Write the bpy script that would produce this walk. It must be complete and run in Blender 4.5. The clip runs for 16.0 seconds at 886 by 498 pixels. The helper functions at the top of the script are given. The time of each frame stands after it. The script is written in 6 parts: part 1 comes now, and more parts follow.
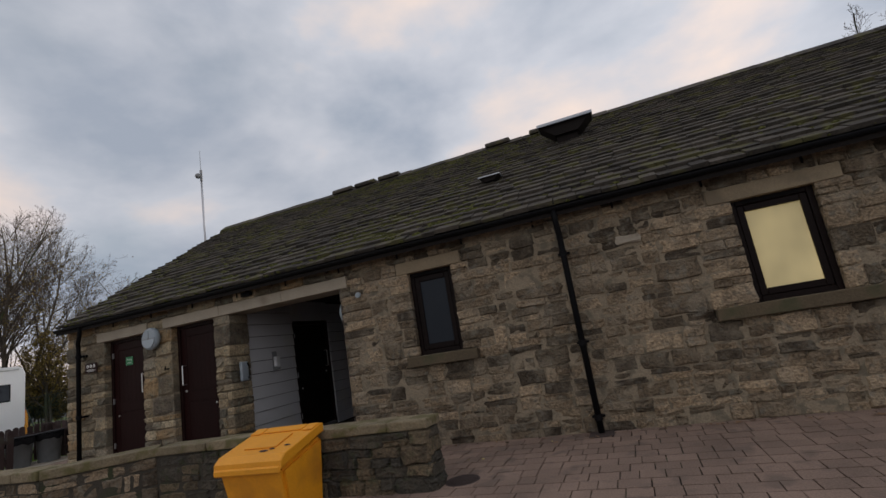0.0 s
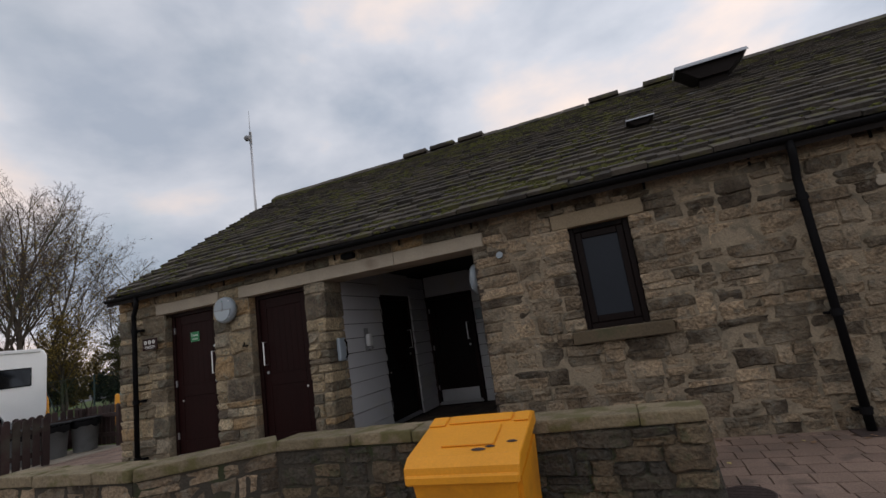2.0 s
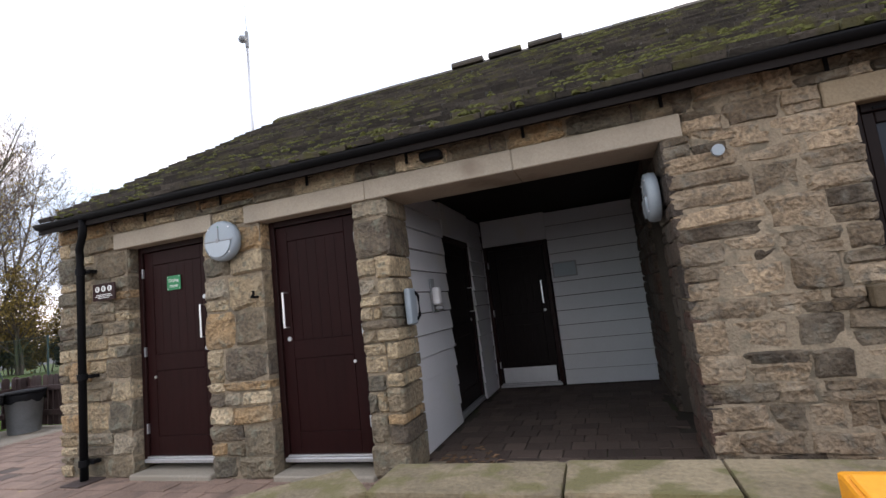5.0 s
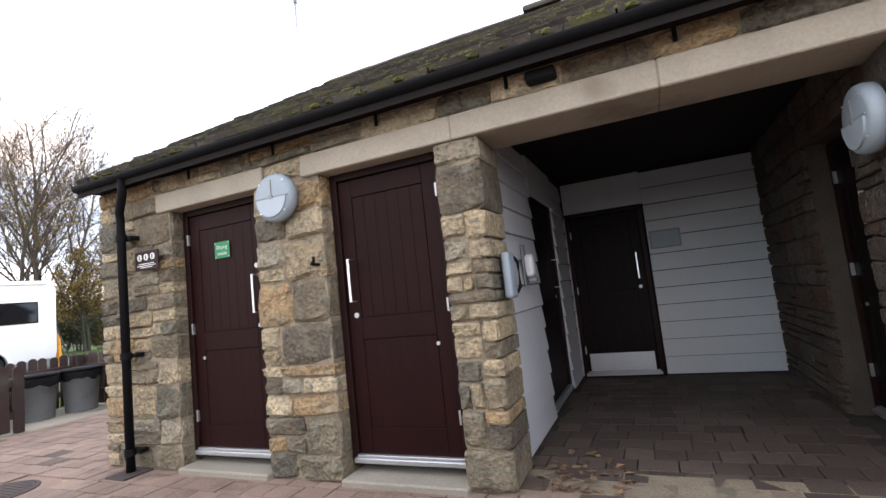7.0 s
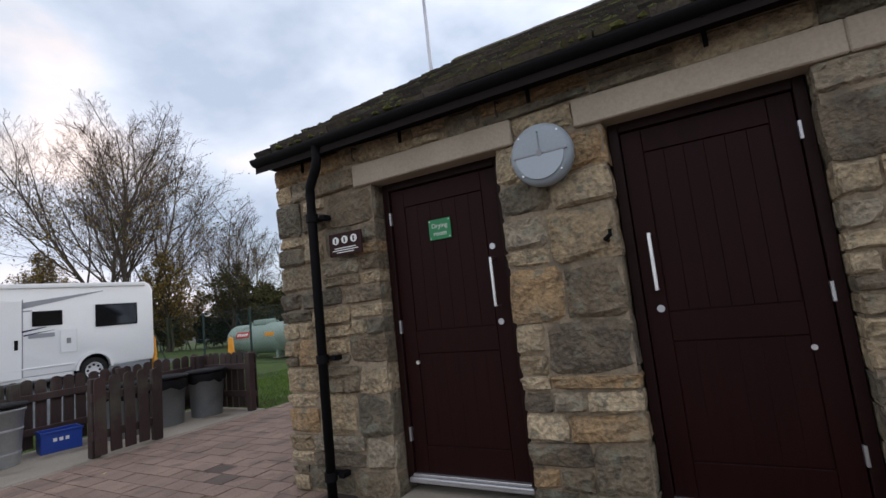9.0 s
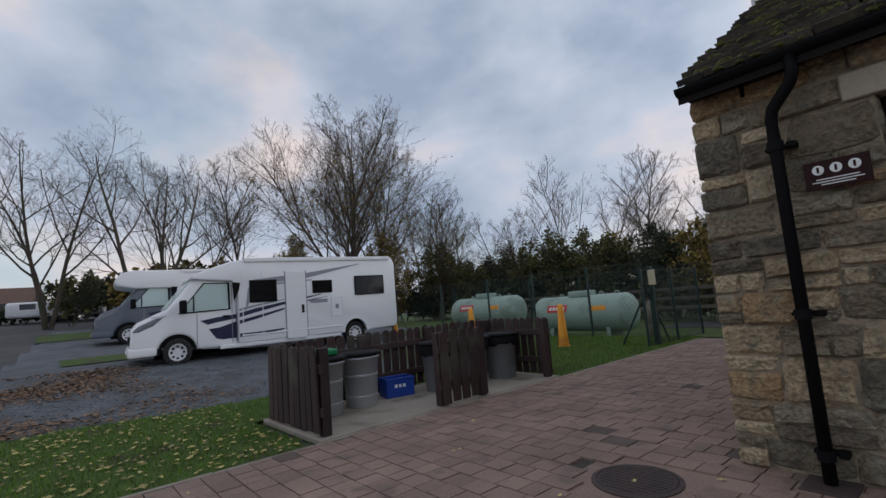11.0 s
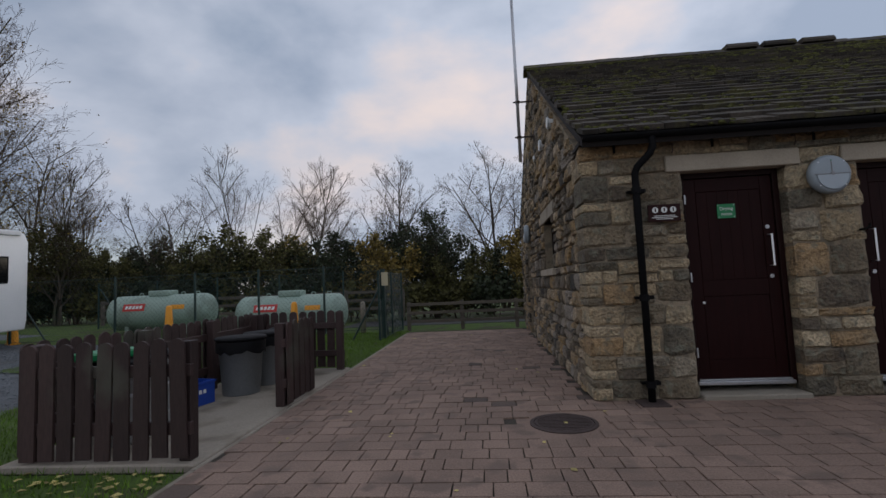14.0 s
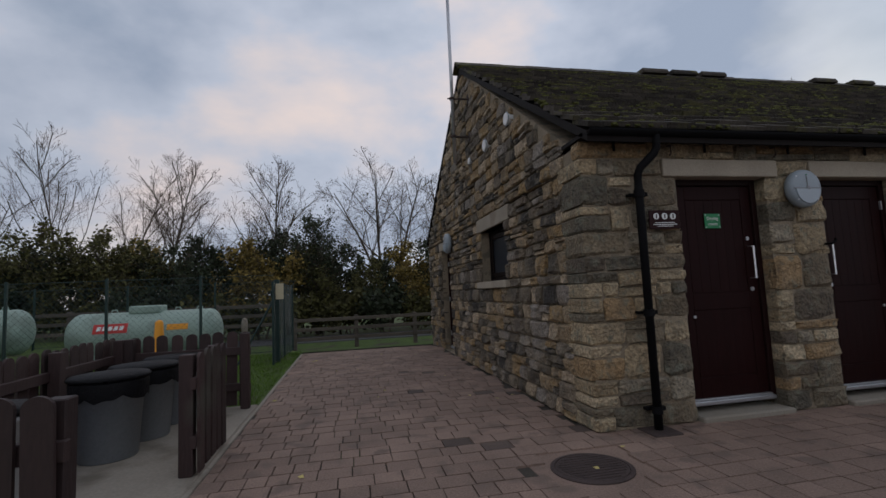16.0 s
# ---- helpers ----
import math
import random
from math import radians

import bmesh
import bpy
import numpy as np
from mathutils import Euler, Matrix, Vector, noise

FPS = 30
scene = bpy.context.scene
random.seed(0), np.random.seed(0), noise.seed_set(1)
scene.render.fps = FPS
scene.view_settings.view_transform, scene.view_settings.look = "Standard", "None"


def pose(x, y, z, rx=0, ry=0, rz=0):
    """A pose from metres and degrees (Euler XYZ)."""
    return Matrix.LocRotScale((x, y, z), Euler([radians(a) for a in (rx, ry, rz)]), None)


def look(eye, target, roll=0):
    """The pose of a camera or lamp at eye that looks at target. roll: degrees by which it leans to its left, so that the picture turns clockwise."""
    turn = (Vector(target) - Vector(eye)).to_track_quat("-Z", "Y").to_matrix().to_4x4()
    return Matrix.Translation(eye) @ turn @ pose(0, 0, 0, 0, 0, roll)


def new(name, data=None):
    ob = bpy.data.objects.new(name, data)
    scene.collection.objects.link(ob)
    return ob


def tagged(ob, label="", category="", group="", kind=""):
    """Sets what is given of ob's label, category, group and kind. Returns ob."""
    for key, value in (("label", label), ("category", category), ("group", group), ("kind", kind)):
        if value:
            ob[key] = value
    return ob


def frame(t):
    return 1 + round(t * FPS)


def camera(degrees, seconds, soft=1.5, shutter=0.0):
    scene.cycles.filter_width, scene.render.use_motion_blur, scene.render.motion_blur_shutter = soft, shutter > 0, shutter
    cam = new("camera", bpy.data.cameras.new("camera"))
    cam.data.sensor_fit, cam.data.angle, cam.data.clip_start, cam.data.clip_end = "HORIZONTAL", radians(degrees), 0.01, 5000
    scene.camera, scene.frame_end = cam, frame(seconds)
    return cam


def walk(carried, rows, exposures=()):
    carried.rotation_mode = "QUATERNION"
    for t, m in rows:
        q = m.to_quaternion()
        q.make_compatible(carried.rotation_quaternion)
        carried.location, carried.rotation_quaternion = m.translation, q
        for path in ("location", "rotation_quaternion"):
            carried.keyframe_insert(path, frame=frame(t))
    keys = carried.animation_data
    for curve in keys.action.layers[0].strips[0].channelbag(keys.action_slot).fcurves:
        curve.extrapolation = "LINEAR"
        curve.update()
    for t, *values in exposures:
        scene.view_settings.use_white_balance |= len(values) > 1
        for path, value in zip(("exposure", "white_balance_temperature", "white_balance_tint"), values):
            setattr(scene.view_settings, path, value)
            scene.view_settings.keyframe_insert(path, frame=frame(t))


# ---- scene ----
cam = camera(86.9, 16.0)
PATH = [
    (0, (9.792, -5.749, 1.255), (9.129, -3.903, 1.642), -9.4),
    (0.5, (9.206, -5.698, 1.266), (8.529, -3.858, 1.657), -9.5),
    (1, (8.656, -5.524, 1.247), (7.977, -3.681, 1.628), -9.2),
    (1.5, (8.102, -5.366, 1.242), (7.427, -3.522, 1.622), -8.9),
    (2, (7.593, -5.168, 1.286), (6.917, -3.321, 1.651), -8.5),
    (2.5, (7.103, -4.883, 1.339), (6.427, -3.032, 1.681), -7.8),
    (3, (6.624, -4.596, 1.3), (5.948, -2.742, 1.628), -7.2),
    (3.5, (6.287, -4.323, 1.372), (5.618, -2.462, 1.667), -6.6),
    (4, (5.964, -4.069, 1.35), (5.318, -2.194, 1.614), -6.3),
    (4.2, (5.864, -3.968, 1.333), (5.228, -2.089, 1.584), -6.5),
    (6.3, (5.219, -2.811, 1.268), (4.612, -0.92, 1.503), -6.4),
    (6.5, (5.175, -2.802, 1.272), (4.537, -0.92, 1.494), -6.4),
    (7, (4.856, -2.797, 1.241), (4.064, -0.971, 1.433), -6.2),
    (7.5, (4.423, -2.834, 1.242), (3.505, -1.068, 1.435), -6.3),
    (8, (3.963, -2.762, 1.262), (3.023, -1.008, 1.458), -6.2),
    (8.5, (3.506, -2.735, 1.303), (2.553, -0.989, 1.513), -6.3),
    (9, (3.076, -2.708, 1.307), (2.119, -0.967, 1.539), -6.1),
    (9.5, (2.695, -2.712, 1.34), (1.649, -1.024, 1.577), -5.9),
    (10, (2.3, -2.862, 1.313), (1.062, -1.309, 1.554), -5.4),
    (10.2, (2.091, -2.977, 1.252), (0.783, -1.484, 1.499), -5.0),
    (12.3, (0.183, -4.651, 1.245), (-1.425, -3.477, 1.431), -5.5),
    (12.5, (-0.014, -4.729, 1.253), (-1.51, -3.414, 1.43), -5.5),
    (13, (-0.438, -4.767, 1.223), (-1.535, -3.1, 1.36), -4.9),
    (13.3, (-0.557, -4.867, 1.231), (-1.367, -3.041, 1.338), -4.8),
    (13.5, (-0.692, -4.856, 1.247), (-1.266, -2.945, 1.372), -4.2),
    (14, (-0.961, -4.818, 1.212), (-1.136, -2.832, 1.365), -2.6),
    (14.5, (-1.312, -4.792, 1.28), (-1.264, -2.799, 1.441), -1.7),
    (15, (-1.591, -4.648, 1.264), (-1.409, -2.663, 1.422), -1.2),
    (15.5, (-1.796, -4.229, 1.247), (-1.47, -2.263, 1.411), -2.1),
    (16, (-1.989, -3.781, 1.261), (-1.591, -1.83, 1.443), -2.6),
]
EXPOSURES = [(0, 0.33, 6800, 9), (1.5, 0.38, 6800, 9), (2.5, 0.7, 6750, 9.5), (3.5, 1.1, 6700, 10), (4.2, 1.35, 6600, 10), (6.3, 2.55, 6500, 9), (7, 2.42, 6500, 9), (8, 1.68, 6450, 9), (9, 1.02, 6400, 9), (10, 0.62, 6200, 8), (12.3, 0.16, 6100, 8), (13.5, 0.18, 6200, 9), (14.5, 0.2, 6200, 9), (16, 0.1, 6250, 9)]
walk(cam, [(t, look(eye, target, roll)) for t, eye, target, roll in PATH], EXPOSURES)

# ---- world and light ----
world = bpy.data.worlds.new("dusk_sky")
scene.world = world
world.use_nodes = True
wn, wl = world.node_tree.nodes, world.node_tree.links
wn.clear()
SUN_EL, SUN_AZ = radians(8), radians(35)
w_out = wn.new("ShaderNodeOutputWorld")
w_mix = wn.new("ShaderNodeMixShader")
w_sky = wn.new("ShaderNodeTexSky")
w_sky.sky_type = "NISHITA"
w_sky.sun_disc = False
w_sky.sun_elevation, w_sky.sun_rotation = SUN_EL, SUN_AZ
w_skybg = wn.new("ShaderNodeBackground")
w_skybg.inputs[1].default_value = 0.15
w_cloudbg = wn.new("ShaderNodeBackground")
w_cloudbg.inputs[1].default_value = 1.0
w_tc = wn.new("ShaderNodeTexCoord")
w_map = wn.new("ShaderNodeMapping")
w_map.inputs["Scale"].default_value = (1.0, 1.0, 1.8)
w_n1 = wn.new("ShaderNodeTexNoise")
w_n1.inputs["Scale"].default_value, w_n1.inputs["Detail"].default_value = 1.7, 6.0
w_n1.inputs["Roughness"].default_value = 0.5
w_n2 = wn.new("ShaderNodeTexNoise")
w_n2.inputs["Scale"].default_value, w_n2.inputs["Detail"].default_value = 2.3, 7.0
w_n2.inputs["Distortion"].default_value = 0.12
w_cover = wn.new("ShaderNodeValToRGB")
w_cover.color_ramp.elements[0].position, w_cover.color_ramp.elements[1].position = 0.38, 0.52
w_tone = wn.new("ShaderNodeValToRGB")
w_tone.color_ramp.elements[0].position = 0.35
w_tone.color_ramp.elements[0].color = (0.27, 0.31, 0.39, 1)
w_tone.color_ramp.elements[1].position = 0.64
w_tone.color_ramp.elements[1].color = (0.64, 0.545, 0.515, 1)
w_el = w_tone.color_ramp.elements.new(0.5)
w_el.color = (0.415, 0.44, 0.51, 1)
wl.new(w_tc.outputs["Generated"], w_map.inputs["Vector"])
wl.new(w_map.outputs[0], w_n1.inputs["Vector"])
wl.new(w_map.outputs[0], w_n2.inputs["Vector"])
wl.new(w_n1.outputs["Fac"], w_cover.inputs[0])
wl.new(w_n2.outputs["Fac"], w_tone.inputs[0])
wl.new(w_sky.outputs[0], w_skybg.inputs[0])
wl.new(w_tone.outputs[0], w_cloudbg.inputs[0])
w_fac = wn.new("ShaderNodeMath")
w_fac.operation = "MULTIPLY_ADD"
w_fac.inputs[1].default_value, w_fac.inputs[2].default_value = 0.35, 0.65
wl.new(w_cover.outputs[0], w_fac.inputs[0])
wl.new(w_fac.outputs[0], w_mix.inputs[0])
wl.new(w_skybg.outputs[0], w_mix.inputs[1])
wl.new(w_cloudbg.outputs[0], w_mix.inputs[2])
wl.new(w_mix.outputs[0], w_out.inputs[0])
# The cloud is brighter towards the hidden sun.
w_dot = wn.new("ShaderNodeVectorMath")
w_dot.operation = "DOT_PRODUCT"
w_dot.inputs[1].default_value = (0.70, 0.42, 0.58)
w_glow = wn.new("ShaderNodeMapRange")
w_glow.inputs["From Min"].default_value, w_glow.inputs["From Max"].default_value = 0.1, 1.0
w_glow.inputs["To Min"].default_value, w_glow.inputs["To Max"].default_value = 1.02, 1.22
wl.new(w_tc.outputs["Generated"], w_dot.inputs[0])
wl.new(w_dot.outputs["Value"], w_glow.inputs["Value"])
wl.new(w_glow.outputs[0], w_cloudbg.inputs[1])

sun = new("sun", bpy.data.lights.new("sun", "SUN"))
sun.data.energy, sun.data.angle, sun.data.color = 0.5, radians(25), (1.0, 0.9, 0.8)
sun.matrix_world = look((0, 0, 0), (-math.sin(SUN_AZ), -math.cos(SUN_AZ), -math.tan(radians(12))))


# ---- materials ----
def mat(name, base, rough=0.7, vary=0.25, scale=3.0, fine=40.0, bump=0.15, metal=0.0, second=None, amount=0.0, second_scale=1.2, rnd=0.0, streak=(1, 1, 1)):
    """A surface with grain at two scales, an optional second colour in patches and a random shift per piece."""
    m = bpy.data.materials.new(name)
    m.use_nodes = True
    n, l = m.node_tree.nodes, m.node_tree.links
    b = n["Principled BSDF"]
    b.inputs["Roughness"].default_value = rough
    b.inputs["Metallic"].default_value = metal
    geo = n.new("ShaderNodeNewGeometry")
    mp = n.new("ShaderNodeMapping")
    mp.inputs["Scale"].default_value = streak
    l.new(geo.outputs["Position"], mp.inputs["Vector"])
    big, small = n.new("ShaderNodeTexNoise"), n.new("ShaderNodeTexNoise")
    for tex, s, d in ((big, scale, 3.0), (small, fine, 4.0)):
        tex.inputs["Scale"].default_value, tex.inputs["Detail"].default_value = s, d
        l.new(mp.outputs[0], tex.inputs["Vector"])
    add = n.new("ShaderNodeMath")
    add.operation = "ADD"
    l.new(big.outputs["Fac"], add.inputs[0])
    l.new(small.outputs["Fac"], add.inputs[1])
    rng = n.new("ShaderNodeMapRange")
    rng.inputs["From Min"].default_value, rng.inputs["From Max"].default_value = 0.6, 1.4
    rng.inputs["To Min"].default_value, rng.inputs["To Max"].default_value = 1 - vary, 1 + vary
    l.new(add.outputs[0], rng.inputs["Value"])
    value = rng.outputs[0]
    if rnd:
        info, isl = n.new("ShaderNodeObjectInfo"), geo
        both = n.new("ShaderNodeMath")
        both.operation = "ADD"
        l.new(info.outputs["Random"], both.inputs[0])
        l.new(isl.outputs["Random Per Island"], both.inputs[1])
        fr = n.new("ShaderNodeMath")
        fr.operation = "FRACT"
        l.new(both.outputs[0], fr.inputs[0])
        rr = n.new("ShaderNodeMapRange")
        rr.inputs["To Min"].default_value, rr.inputs["To Max"].default_value = 1 - rnd, 1 + rnd
        l.new(fr.outputs[0], rr.inputs["Value"])
        mul = n.new("ShaderNodeMath")
        mul.operation = "MULTIPLY"
        l.new(value, mul.inputs[0])
        l.new(rr.outputs[0], mul.inputs[1])
        value = mul.outputs[0]
    col = n.new("ShaderNodeMix")
    col.data_type, col.blend_type = "RGBA", "MULTIPLY"
    col.inputs[0].default_value = 1.0
    col.inputs[6].default_value = (*base, 1)
    l.new(value, col.inputs[7])
    out = col.outputs[2]
    if second:
        patch = n.new("ShaderNodeTexNoise")
        patch.inputs["Scale"].default_value, patch.inputs["Detail"].default_value = second_scale, 6.0
        l.new(geo.outputs["Position"], patch.inputs["Vector"])
        edge = n.new("ShaderNodeMapRange")
        edge.inputs["From Min"].default_value, edge.inputs["From Max"].default_value = 0.62 - amount * 0.3, 0.72 - amount * 0.3
        l.new(patch.outputs["Fac"], edge.inputs["Value"])
        mix2 = n.new("ShaderNodeMix")
        mix2.data_type = "RGBA"
        l.new(edge.outputs[0], mix2.inputs[0])
        l.new(out, mix2.inputs[6])
        mix2.inputs[7].default_value = (*second, 1)
        out = mix2.outputs[2]
    l.new(out, b.inputs["Base Color"])
    if bump:
        bp = n.new("ShaderNodeBump")
        bp.inputs["Strength"].default_value, bp.inputs["Distance"].default_value = bump, 0.02
        l.new(add.outputs[0], bp.inputs["Height"])
        l.new(bp.outputs[0], b.inputs["Normal"])
    return m


def stone_mat(name, stops, lichen=(0.27, 0.28, 0.21), dirt=(0.05, 0.046, 0.04), bump=0.9, warm=(0.31, 0.25, 0.165)):
    """Rubble stone: a colour for each piece out of a range, with grain, dark weathering and lichen."""
    m = bpy.data.materials.new(name)
    m.use_nodes = True
    n, l = m.node_tree.nodes, m.node_tree.links
    b = n["Principled BSDF"]
    b.inputs["Roughness"].default_value = 0.9
    geo, info = n.new("ShaderNodeNewGeometry"), n.new("ShaderNodeObjectInfo")
    both, fr, ramp = n.new("ShaderNodeMath"), n.new("ShaderNodeMath"), n.new("ShaderNodeValToRGB")
    fr.operation = "FRACT"
    l.new(info.outputs["Random"], both.inputs[0])
    l.new(geo.outputs["Random Per Island"], both.inputs[1])
    l.new(both.outputs[0], fr.inputs[0])
    l.new(fr.outputs[0], ramp.inputs[0])
    ramp.color_ramp.interpolation = "CONSTANT"
    e = ramp.color_ramp.elements
    e[0].position, e[0].color = 0.0, (*stops[0], 1)
    e[1].position, e[1].color = 1.0, (*stops[-1], 1)
    for i, c in enumerate(stops[1:-1]):
        e.new((i + 1) / (len(stops) - 1)).color = (*c, 1)

    def tex(scale, detail, lo, hi):
        t = n.new("ShaderNodeTexNoise")
        t.inputs["Scale"].default_value, t.inputs["Detail"].default_value = scale, detail
        l.new(geo.outputs["Position"], t.inputs["Vector"])
        r = n.new("ShaderNodeMapRange")
        r.inputs["From Min"].default_value, r.inputs["From Max"].default_value = lo, hi
        l.new(t.outputs["Fac"], r.inputs["Value"])
        return t, r.outputs[0]

    g, grain = tex(38, 10, 0.30, 0.70)
    g2, wide = tex(6, 8, 0.50, 0.74)
    g3, spots = tex(11, 7, 0.55, 0.68)
    g4, smear = tex(3.1, 7, 0.46, 0.66)
    g5, pits = tex(22, 8, 0.56, 0.66)
    gr = n.new("ShaderNodeMapRange")
    gr.inputs["To Min"].default_value, gr.inputs["To Max"].default_value = 0.60, 1.42
    l.new(grain, gr.inputs["Value"])
    mul = n.new("ShaderNodeMix")
    mul.data_type, mul.blend_type = "RGBA", "MULTIPLY"
    mul.inputs[0].default_value = 1.0
    l.new(ramp.outputs[0], mul.inputs[6])
    l.new(gr.outputs[0], mul.inputs[7])
    out = mul.outputs[2]
    for fac, colour, k in ((smear, warm, 0.5), (wide, dirt, 0.6), (spots, lichen, 0.55), (pits, dirt, 0.4)):
        f = n.new("ShaderNodeMath")
        f.operation = "MULTIPLY"
        f.inputs[1].default_value = k
        l.new(fac, f.inputs[0])
        mx = n.new("ShaderNodeMix")
        mx.data_type = "RGBA"
        l.new(f.outputs[0], mx.inputs[0])
        l.new(out, mx.inputs[6])
        mx.inputs[7].default_value = (*colour, 1)
        out = mx.outputs[2]
    l.new(out, b.inputs["Base Color"])
    s = n.new("ShaderNodeMath")
    s.operation = "ADD"
    l.new(g.outputs["Fac"], s.inputs[0])
    l.new(g2.outputs["Fac"], s.inputs[1])
    bp = n.new("ShaderNodeBump")
    bp.inputs["Strength"].default_value, bp.inputs["Distance"].default_value = bump, 0.045
    l.new(s.outputs[0], bp.inputs["Height"])
    l.new(bp.outputs[0], b.inputs["Normal"])
    return m


def glass_mat(name, tint, rough=0.05):
    m = bpy.data.materials.new(name)
    m.use_nodes = True
    b = m.node_tree.nodes["Principled BSDF"]
    b.inputs["Base Color"].default_value = (*tint, 1)
    b.inputs["Roughness"].default_value = rough
    b.inputs["Specular IOR Level"].default_value = 0.6
    return m


STONES = [(0.126, 0.101, 0.073), (0.446, 0.347, 0.215), (0.207, 0.173, 0.119), (0.349, 0.269, 0.163), (0.134, 0.117, 0.085), (0.541, 0.436, 0.286), (0.239, 0.191, 0.125), (0.362, 0.245, 0.127), (0.314, 0.27, 0.198), (0.167, 0.132, 0.087), (0.433, 0.347, 0.222), (0.266, 0.226, 0.156)]
GABLE_STONES = [(0.35, 0.257, 0.153), (0.104, 0.086, 0.065), (0.481, 0.376, 0.256), (0.21, 0.168, 0.124), (0.052, 0.046, 0.04), (0.352, 0.238, 0.113), (0.282, 0.246, 0.208), (0.144, 0.116, 0.085), (0.576, 0.478, 0.358)]
RUBBLE_STONES = [(0.302, 0.226, 0.146), (0.108, 0.082, 0.053), (0.398, 0.298, 0.193), (0.07, 0.052, 0.034), (0.209, 0.156, 0.101), (0.163, 0.122, 0.079), (0.277, 0.208, 0.135), (0.309, 0.232, 0.15)]
M_STONE = stone_mat("weathered_sandstone", STONES)
M_GABLE = stone_mat("gable_sandstone", GABLE_STONES, lichen=(0.38, 0.33, 0.25), warm=(0.37, 0.295, 0.195))
M_RUBBLE = stone_mat("rubble_sandstone", RUBBLE_STONES, lichen=(0.25, 0.235, 0.19), dirt=(0.035, 0.03, 0.024), warm=(0.37, 0.315, 0.235))
M_LOWSTONE = stone_mat("damp_wall_stone", [(0.075, 0.064, 0.048), (0.13, 0.098, 0.062), (0.055, 0.05, 0.04), (0.16, 0.122, 0.075), (0.09, 0.075, 0.052)], lichen=(0.06, 0.075, 0.03), warm=(0.10, 0.08, 0.052), dirt=(0.03, 0.027, 0.02))
# Brown porch stone, its colour lowered further to stand in for recess shade.
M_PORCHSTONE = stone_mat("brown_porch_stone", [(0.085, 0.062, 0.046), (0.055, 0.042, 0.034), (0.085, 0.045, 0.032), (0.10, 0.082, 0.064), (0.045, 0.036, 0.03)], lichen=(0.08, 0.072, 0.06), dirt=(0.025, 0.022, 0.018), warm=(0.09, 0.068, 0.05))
M_DAMP = mat("damp_dark_mortar", (0.06, 0.052, 0.04), 0.95, 0.35, 3, 60, 0.6, second=(0.04, 0.05, 0.02), amount=0.3, second_scale=2)
# The same shade is put into the mortar of the porch side wall.
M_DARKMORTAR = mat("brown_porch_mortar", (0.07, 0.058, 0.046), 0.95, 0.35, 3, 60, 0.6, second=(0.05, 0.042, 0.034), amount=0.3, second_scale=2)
M_STEP = mat("pale_step_stone", (0.30, 0.27, 0.22), 0.9, 0.2, 2, 50, 0.2, second=(0.28, 0.25, 0.20), amount=0.2)
M_COPING = mat("mossy_coping", (0.215, 0.175, 0.11), 0.95, 0.4, 5, 45, 0.7, second=(0.135, 0.12, 0.052), amount=0.42, second_scale=6.0, rnd=0.15)
M_SILL = mat("damp_brown_sandstone", (0.11, 0.083, 0.05), 0.9, 0.3, 3, 50, 0.4, second=(0.075, 0.07, 0.036), amount=0.3, second_scale=3.0)
M_MORTAR = mat("lime_mortar", (0.28, 0.228, 0.16), 0.95, 0.35, 3, 60, 0.6, second=(0.17, 0.145, 0.105), amount=0.35, second_scale=7)
M_LINTEL = mat("dressed_sandstone", (0.37, 0.32, 0.25), 0.9, 0.16, 2.5, 70, 0.2, second=(0.26, 0.215, 0.165), amount=0.2, second_scale=1.8, rnd=0.08)
M_TILE = mat("stone_slate", (0.056, 0.047, 0.037), 0.95, 0.45, 4, 40, 0.6, second=(0.085, 0.078, 0.03), amount=0.27, second_scale=3.5, rnd=0.45)
M_MOSS = mat("moss", (0.076, 0.078, 0.018), 1.0, 0.5, 6, 50, 0.6, second=(0.095, 0.10, 0.02), amount=0.3, second_scale=4)
M_PAVER = mat("concrete_block_paving", (0.246, 0.172, 0.134), 0.85, 0.4, 1.4, 70, 0.45, second=(0.175, 0.125, 0.10), amount=0.24, second_scale=3.5, rnd=0.13)
# Dark blocks: damp ones outdoors, and porch shade put into the floor's colour.
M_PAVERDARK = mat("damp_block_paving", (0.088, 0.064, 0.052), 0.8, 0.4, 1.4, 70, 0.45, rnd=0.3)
M_JOINT = mat("sand_joint", (0.05, 0.043, 0.033), 1.0, 0.3, 3, 60, 0.3, second=(0.06, 0.075, 0.03), amount=0.2)
M_CONCRETE = mat("pale_concrete", (0.30, 0.265, 0.215), 0.9, 0.2, 1.6, 50, 0.2, second=(0.17, 0.145, 0.11), amount=0.3)
# Door stain taken down to near black, the unlit porch put into its colour.
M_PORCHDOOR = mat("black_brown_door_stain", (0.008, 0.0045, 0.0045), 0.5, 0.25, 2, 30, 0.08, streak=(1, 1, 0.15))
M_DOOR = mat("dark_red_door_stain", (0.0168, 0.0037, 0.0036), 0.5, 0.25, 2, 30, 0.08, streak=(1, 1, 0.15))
M_FRAMEWOOD = mat("dark_frame_stain", (0.018, 0.007, 0.0065), 0.45, 0.25, 2, 30, 0.06)
M_CLAD = mat("white_cladding", (0.58, 0.59, 0.61), 0.55, 0.06, 2, 50, 0.04, second=(0.58, 0.58, 0.56), amount=0.15, second_scale=1.5)
M_BLACK = mat("black_plastic", (0.006, 0.006, 0.007), 0.65, 0.25, 3, 40, 0.05)
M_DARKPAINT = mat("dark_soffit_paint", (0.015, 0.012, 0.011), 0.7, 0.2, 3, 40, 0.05)
